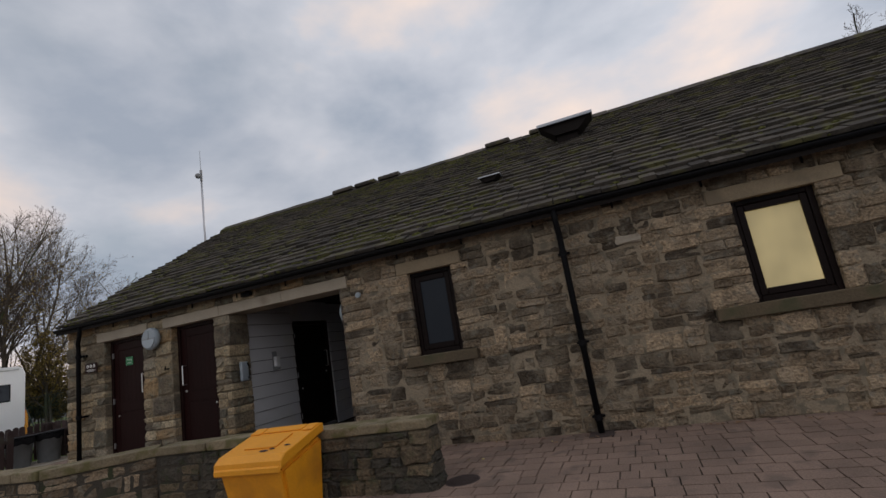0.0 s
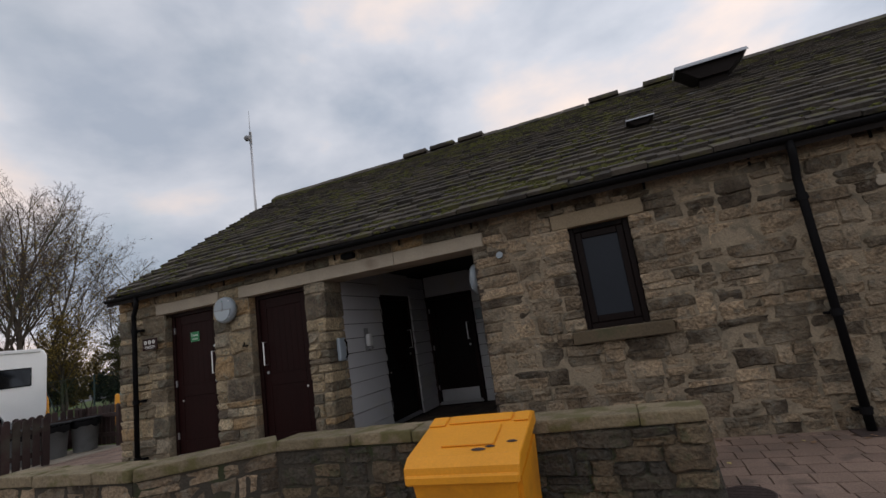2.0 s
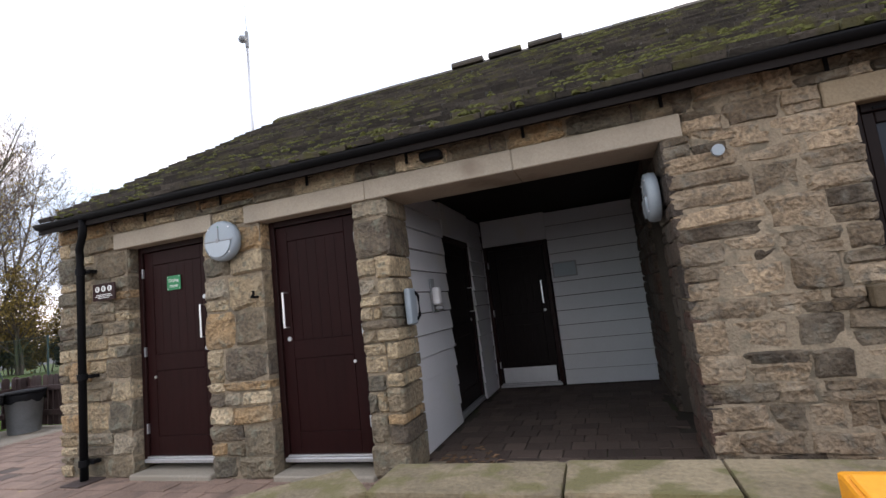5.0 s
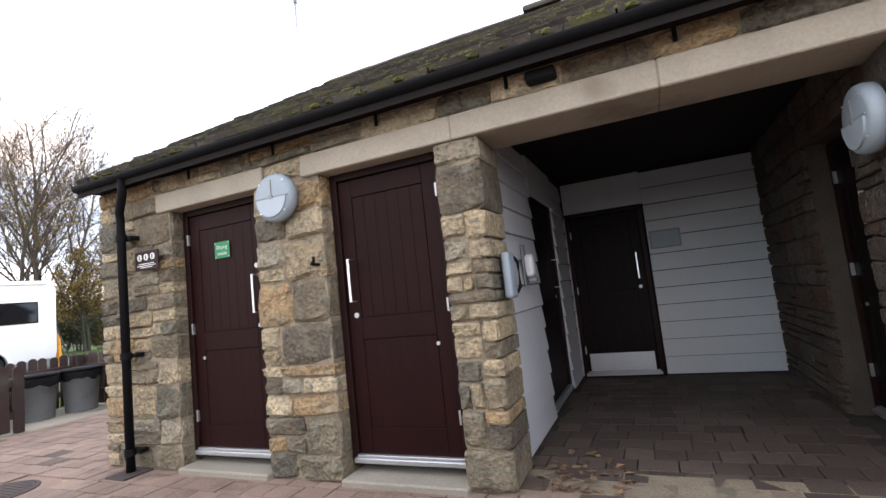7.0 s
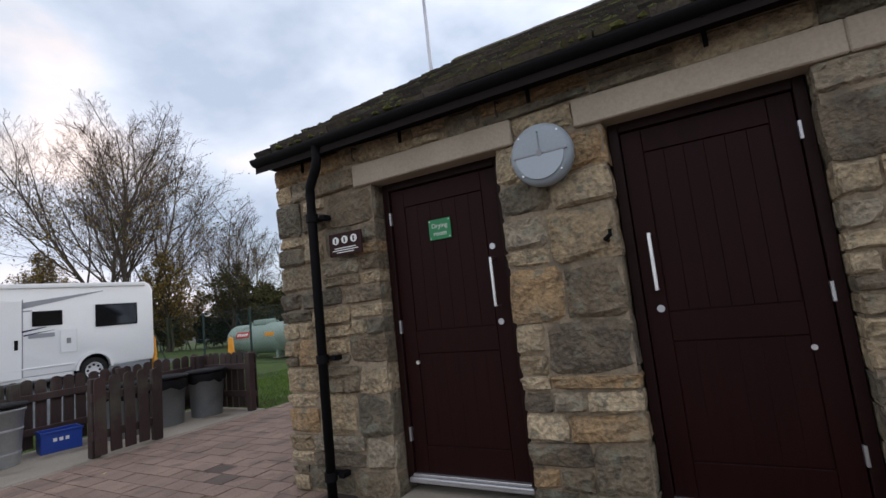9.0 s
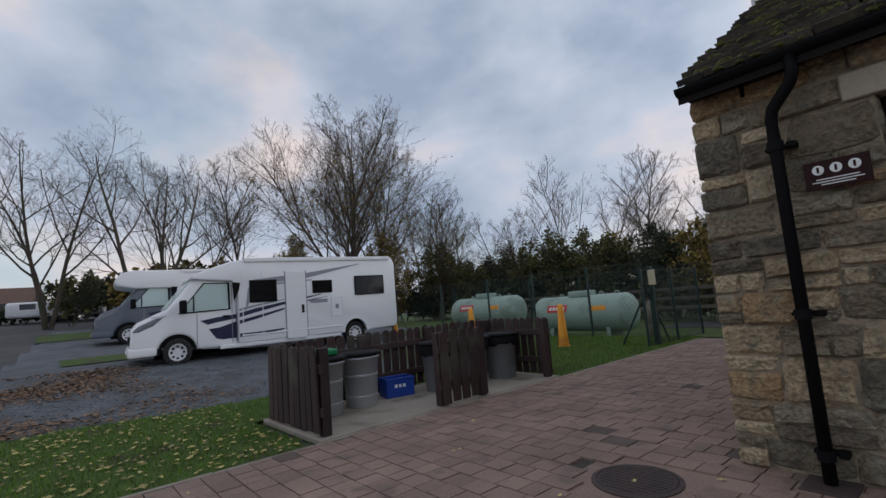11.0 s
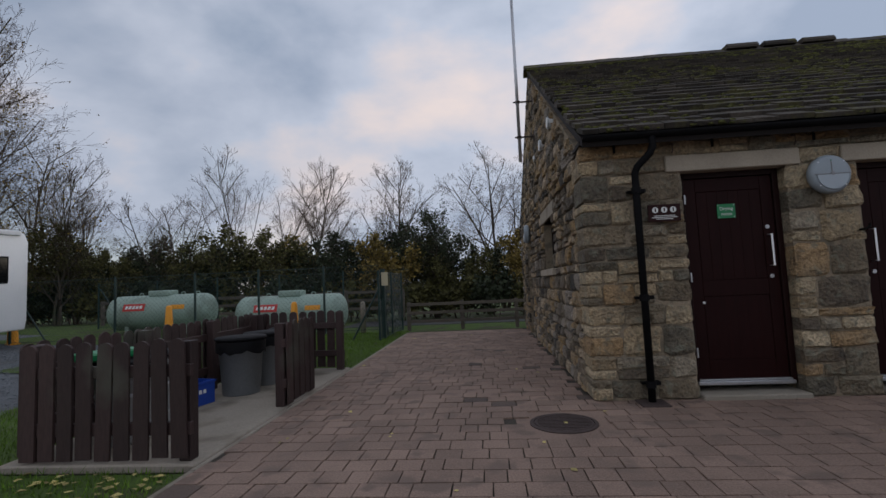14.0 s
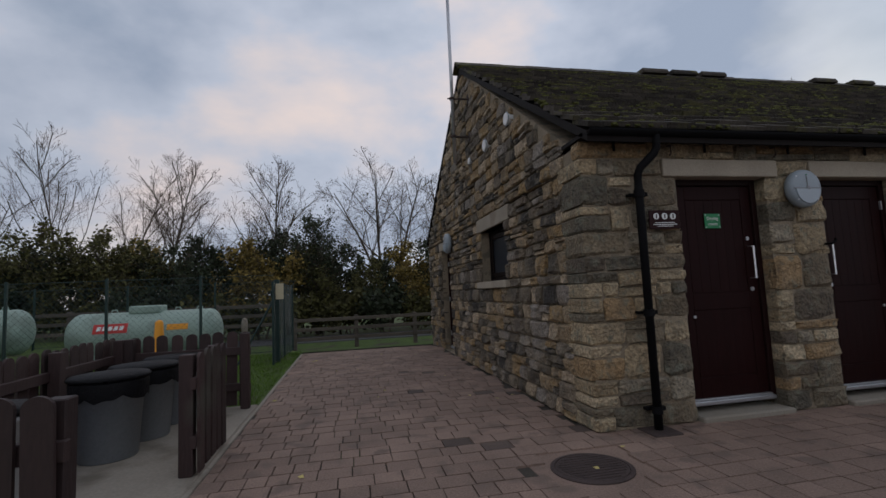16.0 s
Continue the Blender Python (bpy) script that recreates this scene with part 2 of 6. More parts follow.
M_STEEL = mat("brushed_steel", (0.82, 0.82, 0.83), 0.35, 0.1, 4, 80, 0.03, metal=1.0)
M_ALU = mat("dull_aluminium", (0.55, 0.56, 0.58), 0.45, 0.12, 4, 60, 0.05, metal=0.9)
M_LAMPGREY = mat("grey_lamp_plastic", (0.30, 0.35, 0.39), 0.45, 0.08, 4, 60, 0.03)
M_DIFFUSER = mat("opal_diffuser", (0.38, 0.44, 0.49), 0.3, 0.05, 4, 60, 0.02)
M_WHITEPL = mat("white_plastic", (0.75, 0.76, 0.76), 0.35, 0.06, 3, 60, 0.02)
M_GREYPL = mat("grey_plastic", (0.25, 0.26, 0.27), 0.4, 0.1, 3, 60, 0.03)
M_FENCE = mat("brown_fence_board", (0.042, 0.023, 0.021), 0.7, 0.35, 3, 60, 0.2, second=(0.07, 0.065, 0.05), amount=0.15, rnd=0.3, streak=(1, 1, 0.2))
M_ORANGE = mat("orange_yellow_plastic", (0.80, 0.33, 0.015), 0.5, 0.1, 2.5, 60, 0.06, second=(0.55, 0.22, 0.02), amount=0.12)
M_GRASS = mat("grass_blade", (0.10, 0.185, 0.014), 0.9, 0.45, 2.5, 30, 0.1, rnd=0.4)
M_SOIL = mat("turf_soil", (0.06, 0.10, 0.016), 1.0, 0.4, 3, 50, 0.5, second=(0.06, 0.05, 0.03), amount=0.2)
M_GRAVEL = mat("slate_gravel", (0.15, 0.165, 0.18), 0.95, 0.5, 2.0, 55, 0.8, second=(0.10, 0.105, 0.11), amount=0.3, rnd=0.4)
M_ASPHALT = mat("asphalt", (0.06, 0.06, 0.062), 0.9, 0.25, 0.8, 90, 0.35, second=(0.085, 0.082, 0.08), amount=0.3, second_scale=0.4)
M_ROADPAINT = mat("worn_road_paint", (0.50, 0.50, 0.48), 0.8, 0.3, 3, 40, 0.1, second=(0.15, 0.15, 0.15), amount=0.2, second_scale=4)
M_LEAF = mat("fallen_leaf", (0.19, 0.115, 0.065), 0.85, 0.3, 5, 40, 0.1, rnd=0.6)
M_YLEAF = mat("yellow_fallen_leaf", (0.42, 0.35, 0.13), 0.85, 0.3, 5, 40, 0.1, rnd=0.5)
M_BARK = mat("bark", (0.085, 0.068, 0.052), 0.95, 0.35, 2, 25, 0.5, second=(0.06, 0.07, 0.035), amount=0.25)
M_TWIG = mat("twig", (0.09, 0.067, 0.052), 0.95, 0.3, 3, 30, 0.1, rnd=0.2)
M_AUTUMN = mat("autumn_leaf", (0.19, 0.135, 0.03), 0.85, 0.35, 0.8, 20, 0.05, rnd=0.5)
M_EVERGREEN = mat("dark_green_leaf", (0.028, 0.038, 0.015), 0.8, 0.4, 0.8, 20, 0.05, rnd=0.5)
M_OLIVE = mat("olive_leaf", (0.078, 0.074, 0.02), 0.85, 0.4, 0.6, 20, 0.05, rnd=0.6)
M_VANWHITE = mat("white_coachwork", (0.80, 0.81, 0.82), 0.25, 0.04, 1.0, 30, 0.01)
M_VANGREY = mat("grey_coachwork", (0.11, 0.13, 0.16), 0.3, 0.1, 1.0, 30, 0.01)
M_VANBLUE = mat("blue_coachwork", (0.05, 0.14, 0.42), 0.3, 0.1, 1.0, 30, 0.01)
M_STRIPE = mat("navy_graphic", (0.018, 0.02, 0.06), 0.4, 0.1, 2, 30, 0.0)
M_STRIPEGREY = mat("grey_graphic", (0.28, 0.29, 0.32), 0.4, 0.1, 2, 30, 0.0)
M_DARKGLASS = glass_mat("dark_window_glass", (0.006, 0.007, 0.009), 0.06)
M_CABGLASS = glass_mat("cab_glass", (0.48, 0.60, 0.58), 0.08)
M_HEADLIGHT = mat("headlight_lens", (0.17, 0.19, 0.21), 0.15, 0.2, 6, 40, 0.0)
M_TYRE = mat("tyre_rubber", (0.018, 0.018, 0.018), 0.9, 0.25, 8, 60, 0.2)
M_RIM = mat("wheel_alloy", (0.70, 0.71, 0.73), 0.35, 0.1, 5, 50, 0.02, metal=0.0)
M_TANK = mat("pale_green_tank_paint", (0.30, 0.40, 0.34), 0.55, 0.14, 1.5, 30, 0.05, second=(0.22, 0.29, 0.24), amount=0.25)
M_RED = mat("red_sign_paint", (0.55, 0.035, 0.03), 0.5, 0.08, 3, 40, 0.0)
M_GREENSIGN = mat("green_sign", (0.012, 0.22, 0.075), 0.4, 0.08, 3, 40, 0.0)
M_BROWNSIGN = mat("brown_sign", (0.028, 0.010, 0.010), 0.4, 0.1, 3, 40, 0.0)
M_LETTER = mat("white_lettering", (0.80, 0.82, 0.80), 0.5, 0.04, 5, 40, 0.0)
M_NOTICE = mat("yellowed_notice", (0.62, 0.56, 0.38), 0.6, 0.12, 4, 40, 0.0)
M_GREENMESH = mat("green_mesh_wire", (0.008, 0.032, 0.028), 0.5, 0.2, 5, 40, 0.0)
M_RAIL = mat("weathered_rail", (0.12, 0.10, 0.082), 0.9, 0.35, 3, 50, 0.3, streak=(0.2, 1, 1), rnd=0.2)
M_BIN = mat("grey_bin_plastic", (0.21, 0.225, 0.24), 0.45, 0.15, 3, 40, 0.05, second=(0.13, 0.14, 0.15), amount=0.2)
M_VENT = mat("pale_zinc", (0.36, 0.38, 0.41), 0.5, 0.15, 4, 60, 0.04, metal=0.3)
M_GALV = mat("galvanised_steel", (0.46, 0.48, 0.50), 0.45, 0.12, 6, 30, 0.03, metal=0.5)
M_BAG = mat("black_bin_liner", (0.009, 0.009, 0.010), 0.6, 0.3, 10, 40, 0.4)
M_BLUE = mat("blue_crate_plastic", (0.012, 0.055, 0.33), 0.4, 0.15, 3, 40, 0.03)
M_IRON = mat("rusty_cast_iron", (0.055, 0.038, 0.034), 0.8, 0.3, 6, 60, 0.4)
M_BLIND = mat("frosted_pane", (0.026, 0.031, 0.040), 0.3, 0.12, 2.5, 50, 0.0)
M_WINFRAME = mat("black_brown_window_stain", (0.010, 0.0055, 0.005), 0.45, 0.25, 2, 30, 0.06)
M_TANLINTEL = mat("tan_sandstone", (0.255, 0.20, 0.13), 0.9, 0.22, 2.5, 70, 0.3, second=(0.19, 0.15, 0.10), amount=0.3, second_scale=1.8, rnd=0.08)
M_WALLTOP = mat("grey_render", (0.30, 0.29, 0.27), 0.95, 0.2, 2, 40, 0.2)
M_ROOFRED = mat("brown_roof", (0.12, 0.075, 0.055), 0.9, 0.25, 2, 30, 0.2)

m_lit = bpy.data.materials.new("lit_frosted_glass")
m_lit.use_nodes = True
lit = m_lit.node_tree
lb = lit.nodes["Principled BSDF"]
lb.inputs["Base Color"].default_value = (0.5, 0.45, 0.3, 1)
lb.inputs["Roughness"].default_value = 0.35
ln, lr = lit.nodes.new("ShaderNodeTexNoise"), lit.nodes.new("ShaderNodeValToRGB")
ln.inputs["Scale"].default_value = 1.6
lr.color_ramp.elements[0].position, lr.color_ramp.elements[0].color = 0.3, (0.26, 0.19, 0.05, 1)
lr.color_ramp.elements[1].position, lr.color_ramp.elements[1].color = 0.72, (0.62, 0.48, 0.20, 1)
lit.links.new(ln.outputs["Fac"], lr.inputs[0])
lit.links.new(lr.outputs[0], lb.inputs["Emission Color"])
lb.inputs["Emission Strength"].default_value = 0.31

for dull in (M_DOOR, M_FRAMEWOOD, M_WINFRAME, M_BLACK, M_DARKPAINT, M_BAG, M_BROWNSIGN, M_PORCHDOOR, M_BLIND):
    dull.node_tree.nodes["Principled BSDF"].inputs["Specular IOR Level"].default_value = 0.12


# ---- builders ----
def link(name, bm, material, parent=None, label="", smooth=False):
    me = bpy.data.meshes.new(name)
    bm.to_mesh(me)
    bm.free()
    me.materials.append(material)
    if smooth:
        for p in me.polygons:
            p.use_smooth = True
    ob = new(name, me)
    if parent is not None:
        ob.parent = parent
    if label:
        ob["label"] = label
    return ob


def part(name, bm, material, parent, label="", smooth=False):
    return link(name, bm, material, parent, label, smooth)


def thing(name, m, label, category, group=""):
    ob = new(name)
    ob.matrix_world = m
    return tagged(ob, label, category, group)


def box(x0, x1, y0, y1, z0, z1, bevel=0.0, bm=None, segments=1):
    b = bmesh.new()
    bmesh.ops.create_cube(b, size=1.0)
    for v in b.verts:
        v.co = Vector((x0 + (v.co.x + 0.5) * (x1 - x0), y0 + (v.co.y + 0.5) * (y1 - y0), z0 + (v.co.z + 0.5) * (z1 - z0)))
    if bevel:
        bmesh.ops.bevel(b, geom=b.edges[:], offset=bevel, segments=segments, affect="EDGES", profile=0.6)
    return merge(bm, b)


def merge(bm, b):
    if bm is None:
        return b
    me = bpy.data.meshes.new("tmp")
    b.to_mesh(me)
    b.free()
    bm.from_mesh(me)
    bpy.data.meshes.remove(me)
    return bm


def rod(p, q, r0, r1=None, n=10, bm=None, caps=True):
    p, q = Vector(p), Vector(q)
    b = bmesh.new()
    bmesh.ops.create_cone(b, cap_ends=caps, segments=n, radius1=r0, radius2=r0 if r1 is None else r1, depth=(q - p).length)
    b.transform(Matrix.Translation((p + q) / 2) @ (q - p).to_track_quat("Z", "Y").to_matrix().to_4x4())
    return merge(bm, b)


def tube(points, r, n=10, bm=None):
    """A round bar that bends along points."""
    b = bmesh.new()
    pts = [Vector(p) for p in points]
    rings = []
    for i, p in enumerate(pts):
        d = (pts[min(i + 1, len(pts) - 1)] - pts[max(i - 1, 0)]).normalized()
        q = d.to_track_quat("Z", "Y")
        rings.append([b.verts.new(p + q @ Vector((r * math.cos(2 * math.pi * k / n), r * math.sin(2 * math.pi * k / n), 0))) for k in range(n)])
    for a, c in zip(rings, rings[1:]):
        for k in range(n):
            b.faces.new((a[k], a[(k + 1) % n], c[(k + 1) % n], c[k]))
    b.faces.new(rings[0][::-1])
    b.faces.new(rings[-1])
    return merge(bm, b)


def lathe(profile, n=24, bm=None, m=None, caps=True):
    """Turns (radius, height) pairs round the z axis."""
    b = bmesh.new()
    rings = [[b.verts.new((r * math.cos(2 * math.pi * k / n), r * math.sin(2 * math.pi * k / n), z)) for k in range(n)] for r, z in profile]
    for a, c in zip(rings, rings[1:]):
        for k in range(n):
            b.faces.new((a[k], a[(k + 1) % n], c[(k + 1) % n], c[k]))
    if caps:
        b.faces.new(rings[0][::-1])
        b.faces.new(rings[-1])
    if m is not None:
        b.transform(m)
    return merge(bm, b)


def prism(outline, y0, y1, bm=None, bevel=0.0, segments=2):
    """Extrudes an outline of (x, z) pairs from y0 to y1."""
    b = bmesh.new()
    f = b.faces.new([b.verts.new((x, y0, z)) for x, z in outline])
    r = bmesh.ops.extrude_face_region(b, geom=[f])
    bmesh.ops.translate(b, vec=(0, y1 - y0, 0), verts=[v for v in r["geom"] if isinstance(v, bmesh.types.BMVert)])
    bmesh.ops.recalc_face_normals(b, faces=b.faces[:])
    if bevel:
        rim = [e for e in b.edges if abs(e.verts[0].co.y - e.verts[1].co.y) < 1e-6]
        bmesh.ops.bevel(b, geom=rim, offset=bevel, segments=segments, affect="EDGES", profile=0.5)
    return merge(bm, b)


def lettering(name, text, size, m, parent, material):
    cu = bpy.data.curves.new(name, "FONT")
    cu.body, cu.size, cu.align_x, cu.align_y, cu.extrude = text, size, "CENTER", "CENTER", 0.001
    tmp = new(name, cu)
    bpy.context.view_layer.update()
    me = bpy.data.meshes.new_from_object(tmp)
    bpy.data.objects.remove(tmp)
    me.materials.append(material)
    ob = new(name, me)
    ob.parent = parent
    ob.matrix_local = m
    return ob


def wall_cells(u0, u1, v0, v1, holes):
    """The parts of a wall's face that its openings leave, as rectangles."""
    us = sorted({u0, u1, *[h for a in holes for h in a[:2] if u0 < h < u1]})
    out = []
    for a, c in zip(us, us[1:]):
        spans = sorted((max(h[2], v0), min(h[3], v1)) for h in holes if h[0] <= a and h[1] >= c)
        z = v0
        for lo, hi in spans:
            if lo > z:
                out.append((a, c, z, lo))
            z = max(z, hi)
        if z < v1:
            out.append((a, c, z, v1))
    return out


def steps(a, b, n):
    return [a + (b - a) * i / n for i in range(n + 1)]


# ---- masonry pieces ----
def stone_mesh(name, rng, material, relief=1.0, ragged=0.7, sink=0.1):
    """A rock-faced block, one unit wide, deep and high, front towards -y, its rim falling back by sink."""
    steps_ = (-0.5, -0.37, 0.0, 0.37, 0.5)
    k = len(steps_)
    cut = {c: 1 - rng.choice((0.03, 0.06, 0.12, 0.20)) * ragged for c in ((0, 0), (0, k - 1), (k - 1, 0), (k - 1, k - 1))}
    lean = rng.uniform(-0.06, 0.06), rng.uniform(-0.08, 0.08)
    b = bmesh.new()
    grid = {}
    for i in range(k):
        for j in range(k):
            x, z = steps_[i], steps_[j]
            edge = i in (0, k - 1) or j in (0, k - 1)
            pull = cut.get((i, j), 1.0)
            jx, jz = rng.uniform(-0.05, 0.05), rng.uniform(-0.07, 0.07)
            y = -0.5 + relief * (rng.uniform(-0.06, 0.06) + lean[0] * x * 2 + lean[1] * z * 2)
            if edge:
                y += sink * rng.uniform(0.75, 1.25) + relief * 0.04
            if (i, j) in cut:
                y += sink * 0.3
            f = ragged if edge else 1.0
            grid[i, j] = b.verts.new((x * pull + jx * f, y, z * pull + jz * f))
    for i in range(k - 1):
        for j in range(k - 1):
            b.faces.new((grid[i, j], grid[i + 1, j], grid[i + 1, j + 1], grid[i, j + 1]))
    rim = [(i, 0) for i in range(k)] + [(k - 1, j) for j in range(1, k)] + [(i, k - 1) for i in range(k - 2, -1, -1)] + [(0, j) for j in range(k - 2, 0, -1)]
    back = [b.verts.new((grid[c].co.x, 0.5, grid[c].co.z)) for c in rim]
    for a in range(len(rim)):
        c = (a + 1) % len(rim)
        b.faces.new((grid[rim[c]], grid[rim[a]], back[a], back[c]))
    bmesh.ops.recalc_face_normals(b, faces=b.faces[:])
    me = bpy.data.meshes.new(name)
    b.to_mesh(me)
    b.free()
    me.materials.append(material)
    return me


def stone_set(material, seed, relief=1.0, ragged=0.7, sink=0.1):
    r = random.Random(seed)
    return [stone_mesh("stone", r, material, relief, ragged, sink) for _ in range(28)]


def mortar_skin(name, u0, u1, v0, v1, holes, depth, swell, m, material, parent, label):
    """Uneven pointing between stones: a skin in the plane of u and v, moved in and out, clear of the openings."""
    us, vs_ = steps(u0, u1, int((u1 - u0) / 0.05)), steps(v0, v1, int((v1 - v0) / 0.05))
    verts, faces, index = [], [], {}

    def at(i, j):
        if (i, j) not in index:
            u, v = us[i], vs_[j]
            w = noise.noise((u * 3.1, v * 4.3, 1.7)) * 0.6 + noise.noise((u * 11, v * 13, 5.1)) * 0.4
            index[i, j] = len(verts)
            verts.append(tuple(m @ Vector((u, depth + swell * w, v))))
        return index[i, j]

    for i in range(len(us) - 1):
        for j in range(len(vs_) - 1):
            if not any(h[0] - 0.05 < us[i + 1] and us[i] < h[1] + 0.05 and h[2] - 0.05 < vs_[j + 1] and vs_[j] < h[3] + 0.05 for h in holes):
                faces.append((at(i, j), at(i + 1, j), at(i + 1, j + 1), at(i, j + 1)))
    me = bpy.data.meshes.new(name)
    me.from_pydata(verts, [], faces)
    me.materials.append(material)
    for p in me.polygons:
        p.use_smooth = True
    ob = new(name, me)
    ob.parent = parent
    ob["label"] = label
    return ob


def courses(u0, u1, v0, v1, holes, rng, row, width, split=0.4, gap=0.016):
    """Random rubble brought to courses: rectangles (u0, u1, v0, v1) that keep clear of the openings."""
    cuts = sorted({v0, v1, *[h for a in holes for h in a[2:] if v0 < h < v1]})
    rows = []
    for a, c in zip(cuts, cuts[1:]):
        k = max(1, round((c - a) / row))
        ws = [rng.uniform(0.5, 1.6) for _ in range(k)]
        z = a
        for w in ws:
            z2 = z + (c - a) * w / sum(ws)
            rows.append((z, z2))
            z = z2
    out = []
    for z, z2 in rows:
        mid = (z + z2) / 2
        blocked = sorted((h[0], h[1]) for h in holes if h[2] <= mid <= h[3])
        spans, u = [], u0
        for lo, hi in blocked:
            if lo > u:
                spans.append((u, lo))
            u = max(u, hi)
        if u < u1:
            spans.append((u, u1))
        for a, c in spans:
            k = max(1, round((c - a) / (width * rng.uniform(0.8, 1.2))))
            ws = [rng.uniform(0.5, 1.6) for _ in range(k)]
            u = a
            for w in ws:
                u2 = u + (c - a) * w / sum(ws)
                if rng.random() < split and z2 - z > row * 0.7:
                    s = z + (z2 - z) * rng.uniform(0.35, 0.65)
                    if rng.random() < 0.45 and u2 - u > width * 0.8:
                        d = u + (u2 - u) * rng.uniform(0.35, 0.65)
                        cells = [(u, d, z, s), (d, u2, z, s), (u, u2, s, z2)]
                    else:
                        cells = [(u, u2, z, s), (u, u2, s, z2)]
                else:
                    cells = [(u, u2, z, z2)]
                out += [(p + gap / 2, q - gap / 2, e + gap / 2, f - gap / 2) for p, q, e, f in cells]
                u = u2
    return out


def lay(pieces, meshes, parent, rng, limit=300):
    """Sets pieces (matrix, size): the first ones as single objects, the rest as one joined mesh."""
    verts, faces = [], []
    for i, m in enumerate(pieces):
        me = rng.choice(meshes)
        if i < limit:
            ob = new("stone" if me.name.startswith("stone") else me.name.split(".")[0], me)
            ob.parent = parent
            ob.matrix_world = m
        else:
            o = len(verts)
            verts += [tuple(m @ v.co) for v in me.vertices]
            faces += [tuple(o + k for k in p.vertices) for p in me.polygons]
    if verts:
        me = bpy.data.meshes.new("rest")
        me.from_pydata(verts, [], faces)
        me.materials.append(meshes[0].materials[0])
        ob = new(meshes[0].name.split(".")[0] + "_courses", me)
        ob.parent = parent
        tagged(ob, kind="stuff")


# ---- the washroom building: shell ----
L, D, RIDGE_Y, RIDGE_Z, EAVE_Z = 19.0, 8.14, 4.07, 5.25, 2.60
LINTEL_LO, LINTEL_HI = 2.24, 2.40
DOORS = [(1.05, 2.02, 0.0, LINTEL_LO), (2.70, 3.64, 0.0, LINTEL_LO)]
ALCOVE = (3.94, 6.06, 0.0, LINTEL_LO)
WINDOWS = [(7.15, 7.78, 1.13, LINTEL_LO), (11.07, 11.85, 1.13, LINTEL_LO)]
FRONT_HOLES = DOORS + [ALCOVE] + WINDOWS
GABLE_HOLES = [(2.08, 3.28, 1.38, 2.16), (5.55, 6.5, 0.0, 2.16)]


def shell(name, cells, axis, face, back):
    bm = None
    for a, c, z, z2 in cells:
        bm = box(a, c, face, back, z, z2, 0, bm) if axis == "x" else box(face, back, a, c, z, z2, 0, bm)
    return tagged(link(name, bm, M_MORTAR), "sandstone rubble wall of the washroom building", "wall", kind="structure")


wall_front = shell("wall_front", wall_cells(0.076, L, -0.1, 2.56, [(a - 0.016, c + 0.016, z, z2) for a, c, z, z2 in FRONT_HOLES]), "x", 0.012, 0.42)
wall_gable = shell("wall_gable", wall_cells(0.421, D, -0.1, 2.52, GABLE_HOLES), "y", 0.076, 0.42)
wall_back = shell("wall_back", [(0.421, L, -0.1, 2.52)], "x", D - 0.4, D - 0.001)
wall_far_end = shell("wall_far_end", [(0.421, D - 0.401, -0.1, 2.52)], "y", L - 0.4, L - 0.001)
SLOPE = (RIDGE_Z - EAVE_Z) / (RIDGE_Y + 0.17)
gable_top = bmesh.new()
for gx in (0.076, L - 0.39):
    tri = [(0.12, 2.521), (D - 0.12, 2.521), (RIDGE_Y, 5.2)]
    fv = [gable_top.verts.new((gx, y, z)) for y, z in tri]
    bv = [gable_top.verts.new((gx + 0.34, y, z)) for y, z in tri]
    gable_top.faces.new(fv)
    gable_top.faces.new(bv[::-1])
    for k in range(3):
        gable_top.faces.new((fv[k], bv[k], bv[(k + 1) % 3], fv[(k + 1) % 3]))
bmesh.ops.recalc_face_normals(gable_top, faces=gable_top.faces[:])
tagged(link("wall_gable_top", gable_top, M_MORTAR), "triangular gable of sandstone rubble under the roof", "wall", kind="structure")

# Alcove lining: side walls, back wall, ceiling.
AX0, AX1, AY = 3.90, 6.08, 3.43
left_bm = None
for a, c, z, z2 in wall_cells(0.421, AY + 0.2, 0, 2.5, [(1.62, 2.72, 0, 2.1)]):
    left_bm = box(AX0 - 0.2, AX0 - 0.03, a, c, z, z2, 0, left_bm)
# Near-black backing puts the shadow lines between the white boards into colour.
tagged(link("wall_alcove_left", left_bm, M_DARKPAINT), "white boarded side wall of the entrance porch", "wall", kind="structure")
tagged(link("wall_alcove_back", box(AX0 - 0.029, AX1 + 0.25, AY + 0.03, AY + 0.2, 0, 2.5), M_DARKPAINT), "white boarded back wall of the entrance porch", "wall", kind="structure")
right_cells = wall_cells(0.421, AY + 0.029, 0, 2.5, [(0.85, 1.75, 0, 2.1)])
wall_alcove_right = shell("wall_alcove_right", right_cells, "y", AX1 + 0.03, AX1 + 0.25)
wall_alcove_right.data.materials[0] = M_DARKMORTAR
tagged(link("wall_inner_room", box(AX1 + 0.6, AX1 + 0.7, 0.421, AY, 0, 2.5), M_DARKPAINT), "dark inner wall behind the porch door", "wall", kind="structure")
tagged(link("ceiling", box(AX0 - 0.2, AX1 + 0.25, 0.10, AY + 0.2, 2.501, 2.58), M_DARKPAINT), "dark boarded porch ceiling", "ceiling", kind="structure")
tagged(link("ceiling_rooms", box(0.43, L - 0.41, 3.7, D - 0.41, 2.45, 2.5), M_DARKPAINT), "plain ceiling of the rooms behind the walls", "ceiling", kind="structure")
tagged(link("wall_partition", box(0.43, L - 0.41, 3.64, 3.69, 0, 2.5), M_DARKPAINT), "plain partition inside the building", "wall", kind="structure")

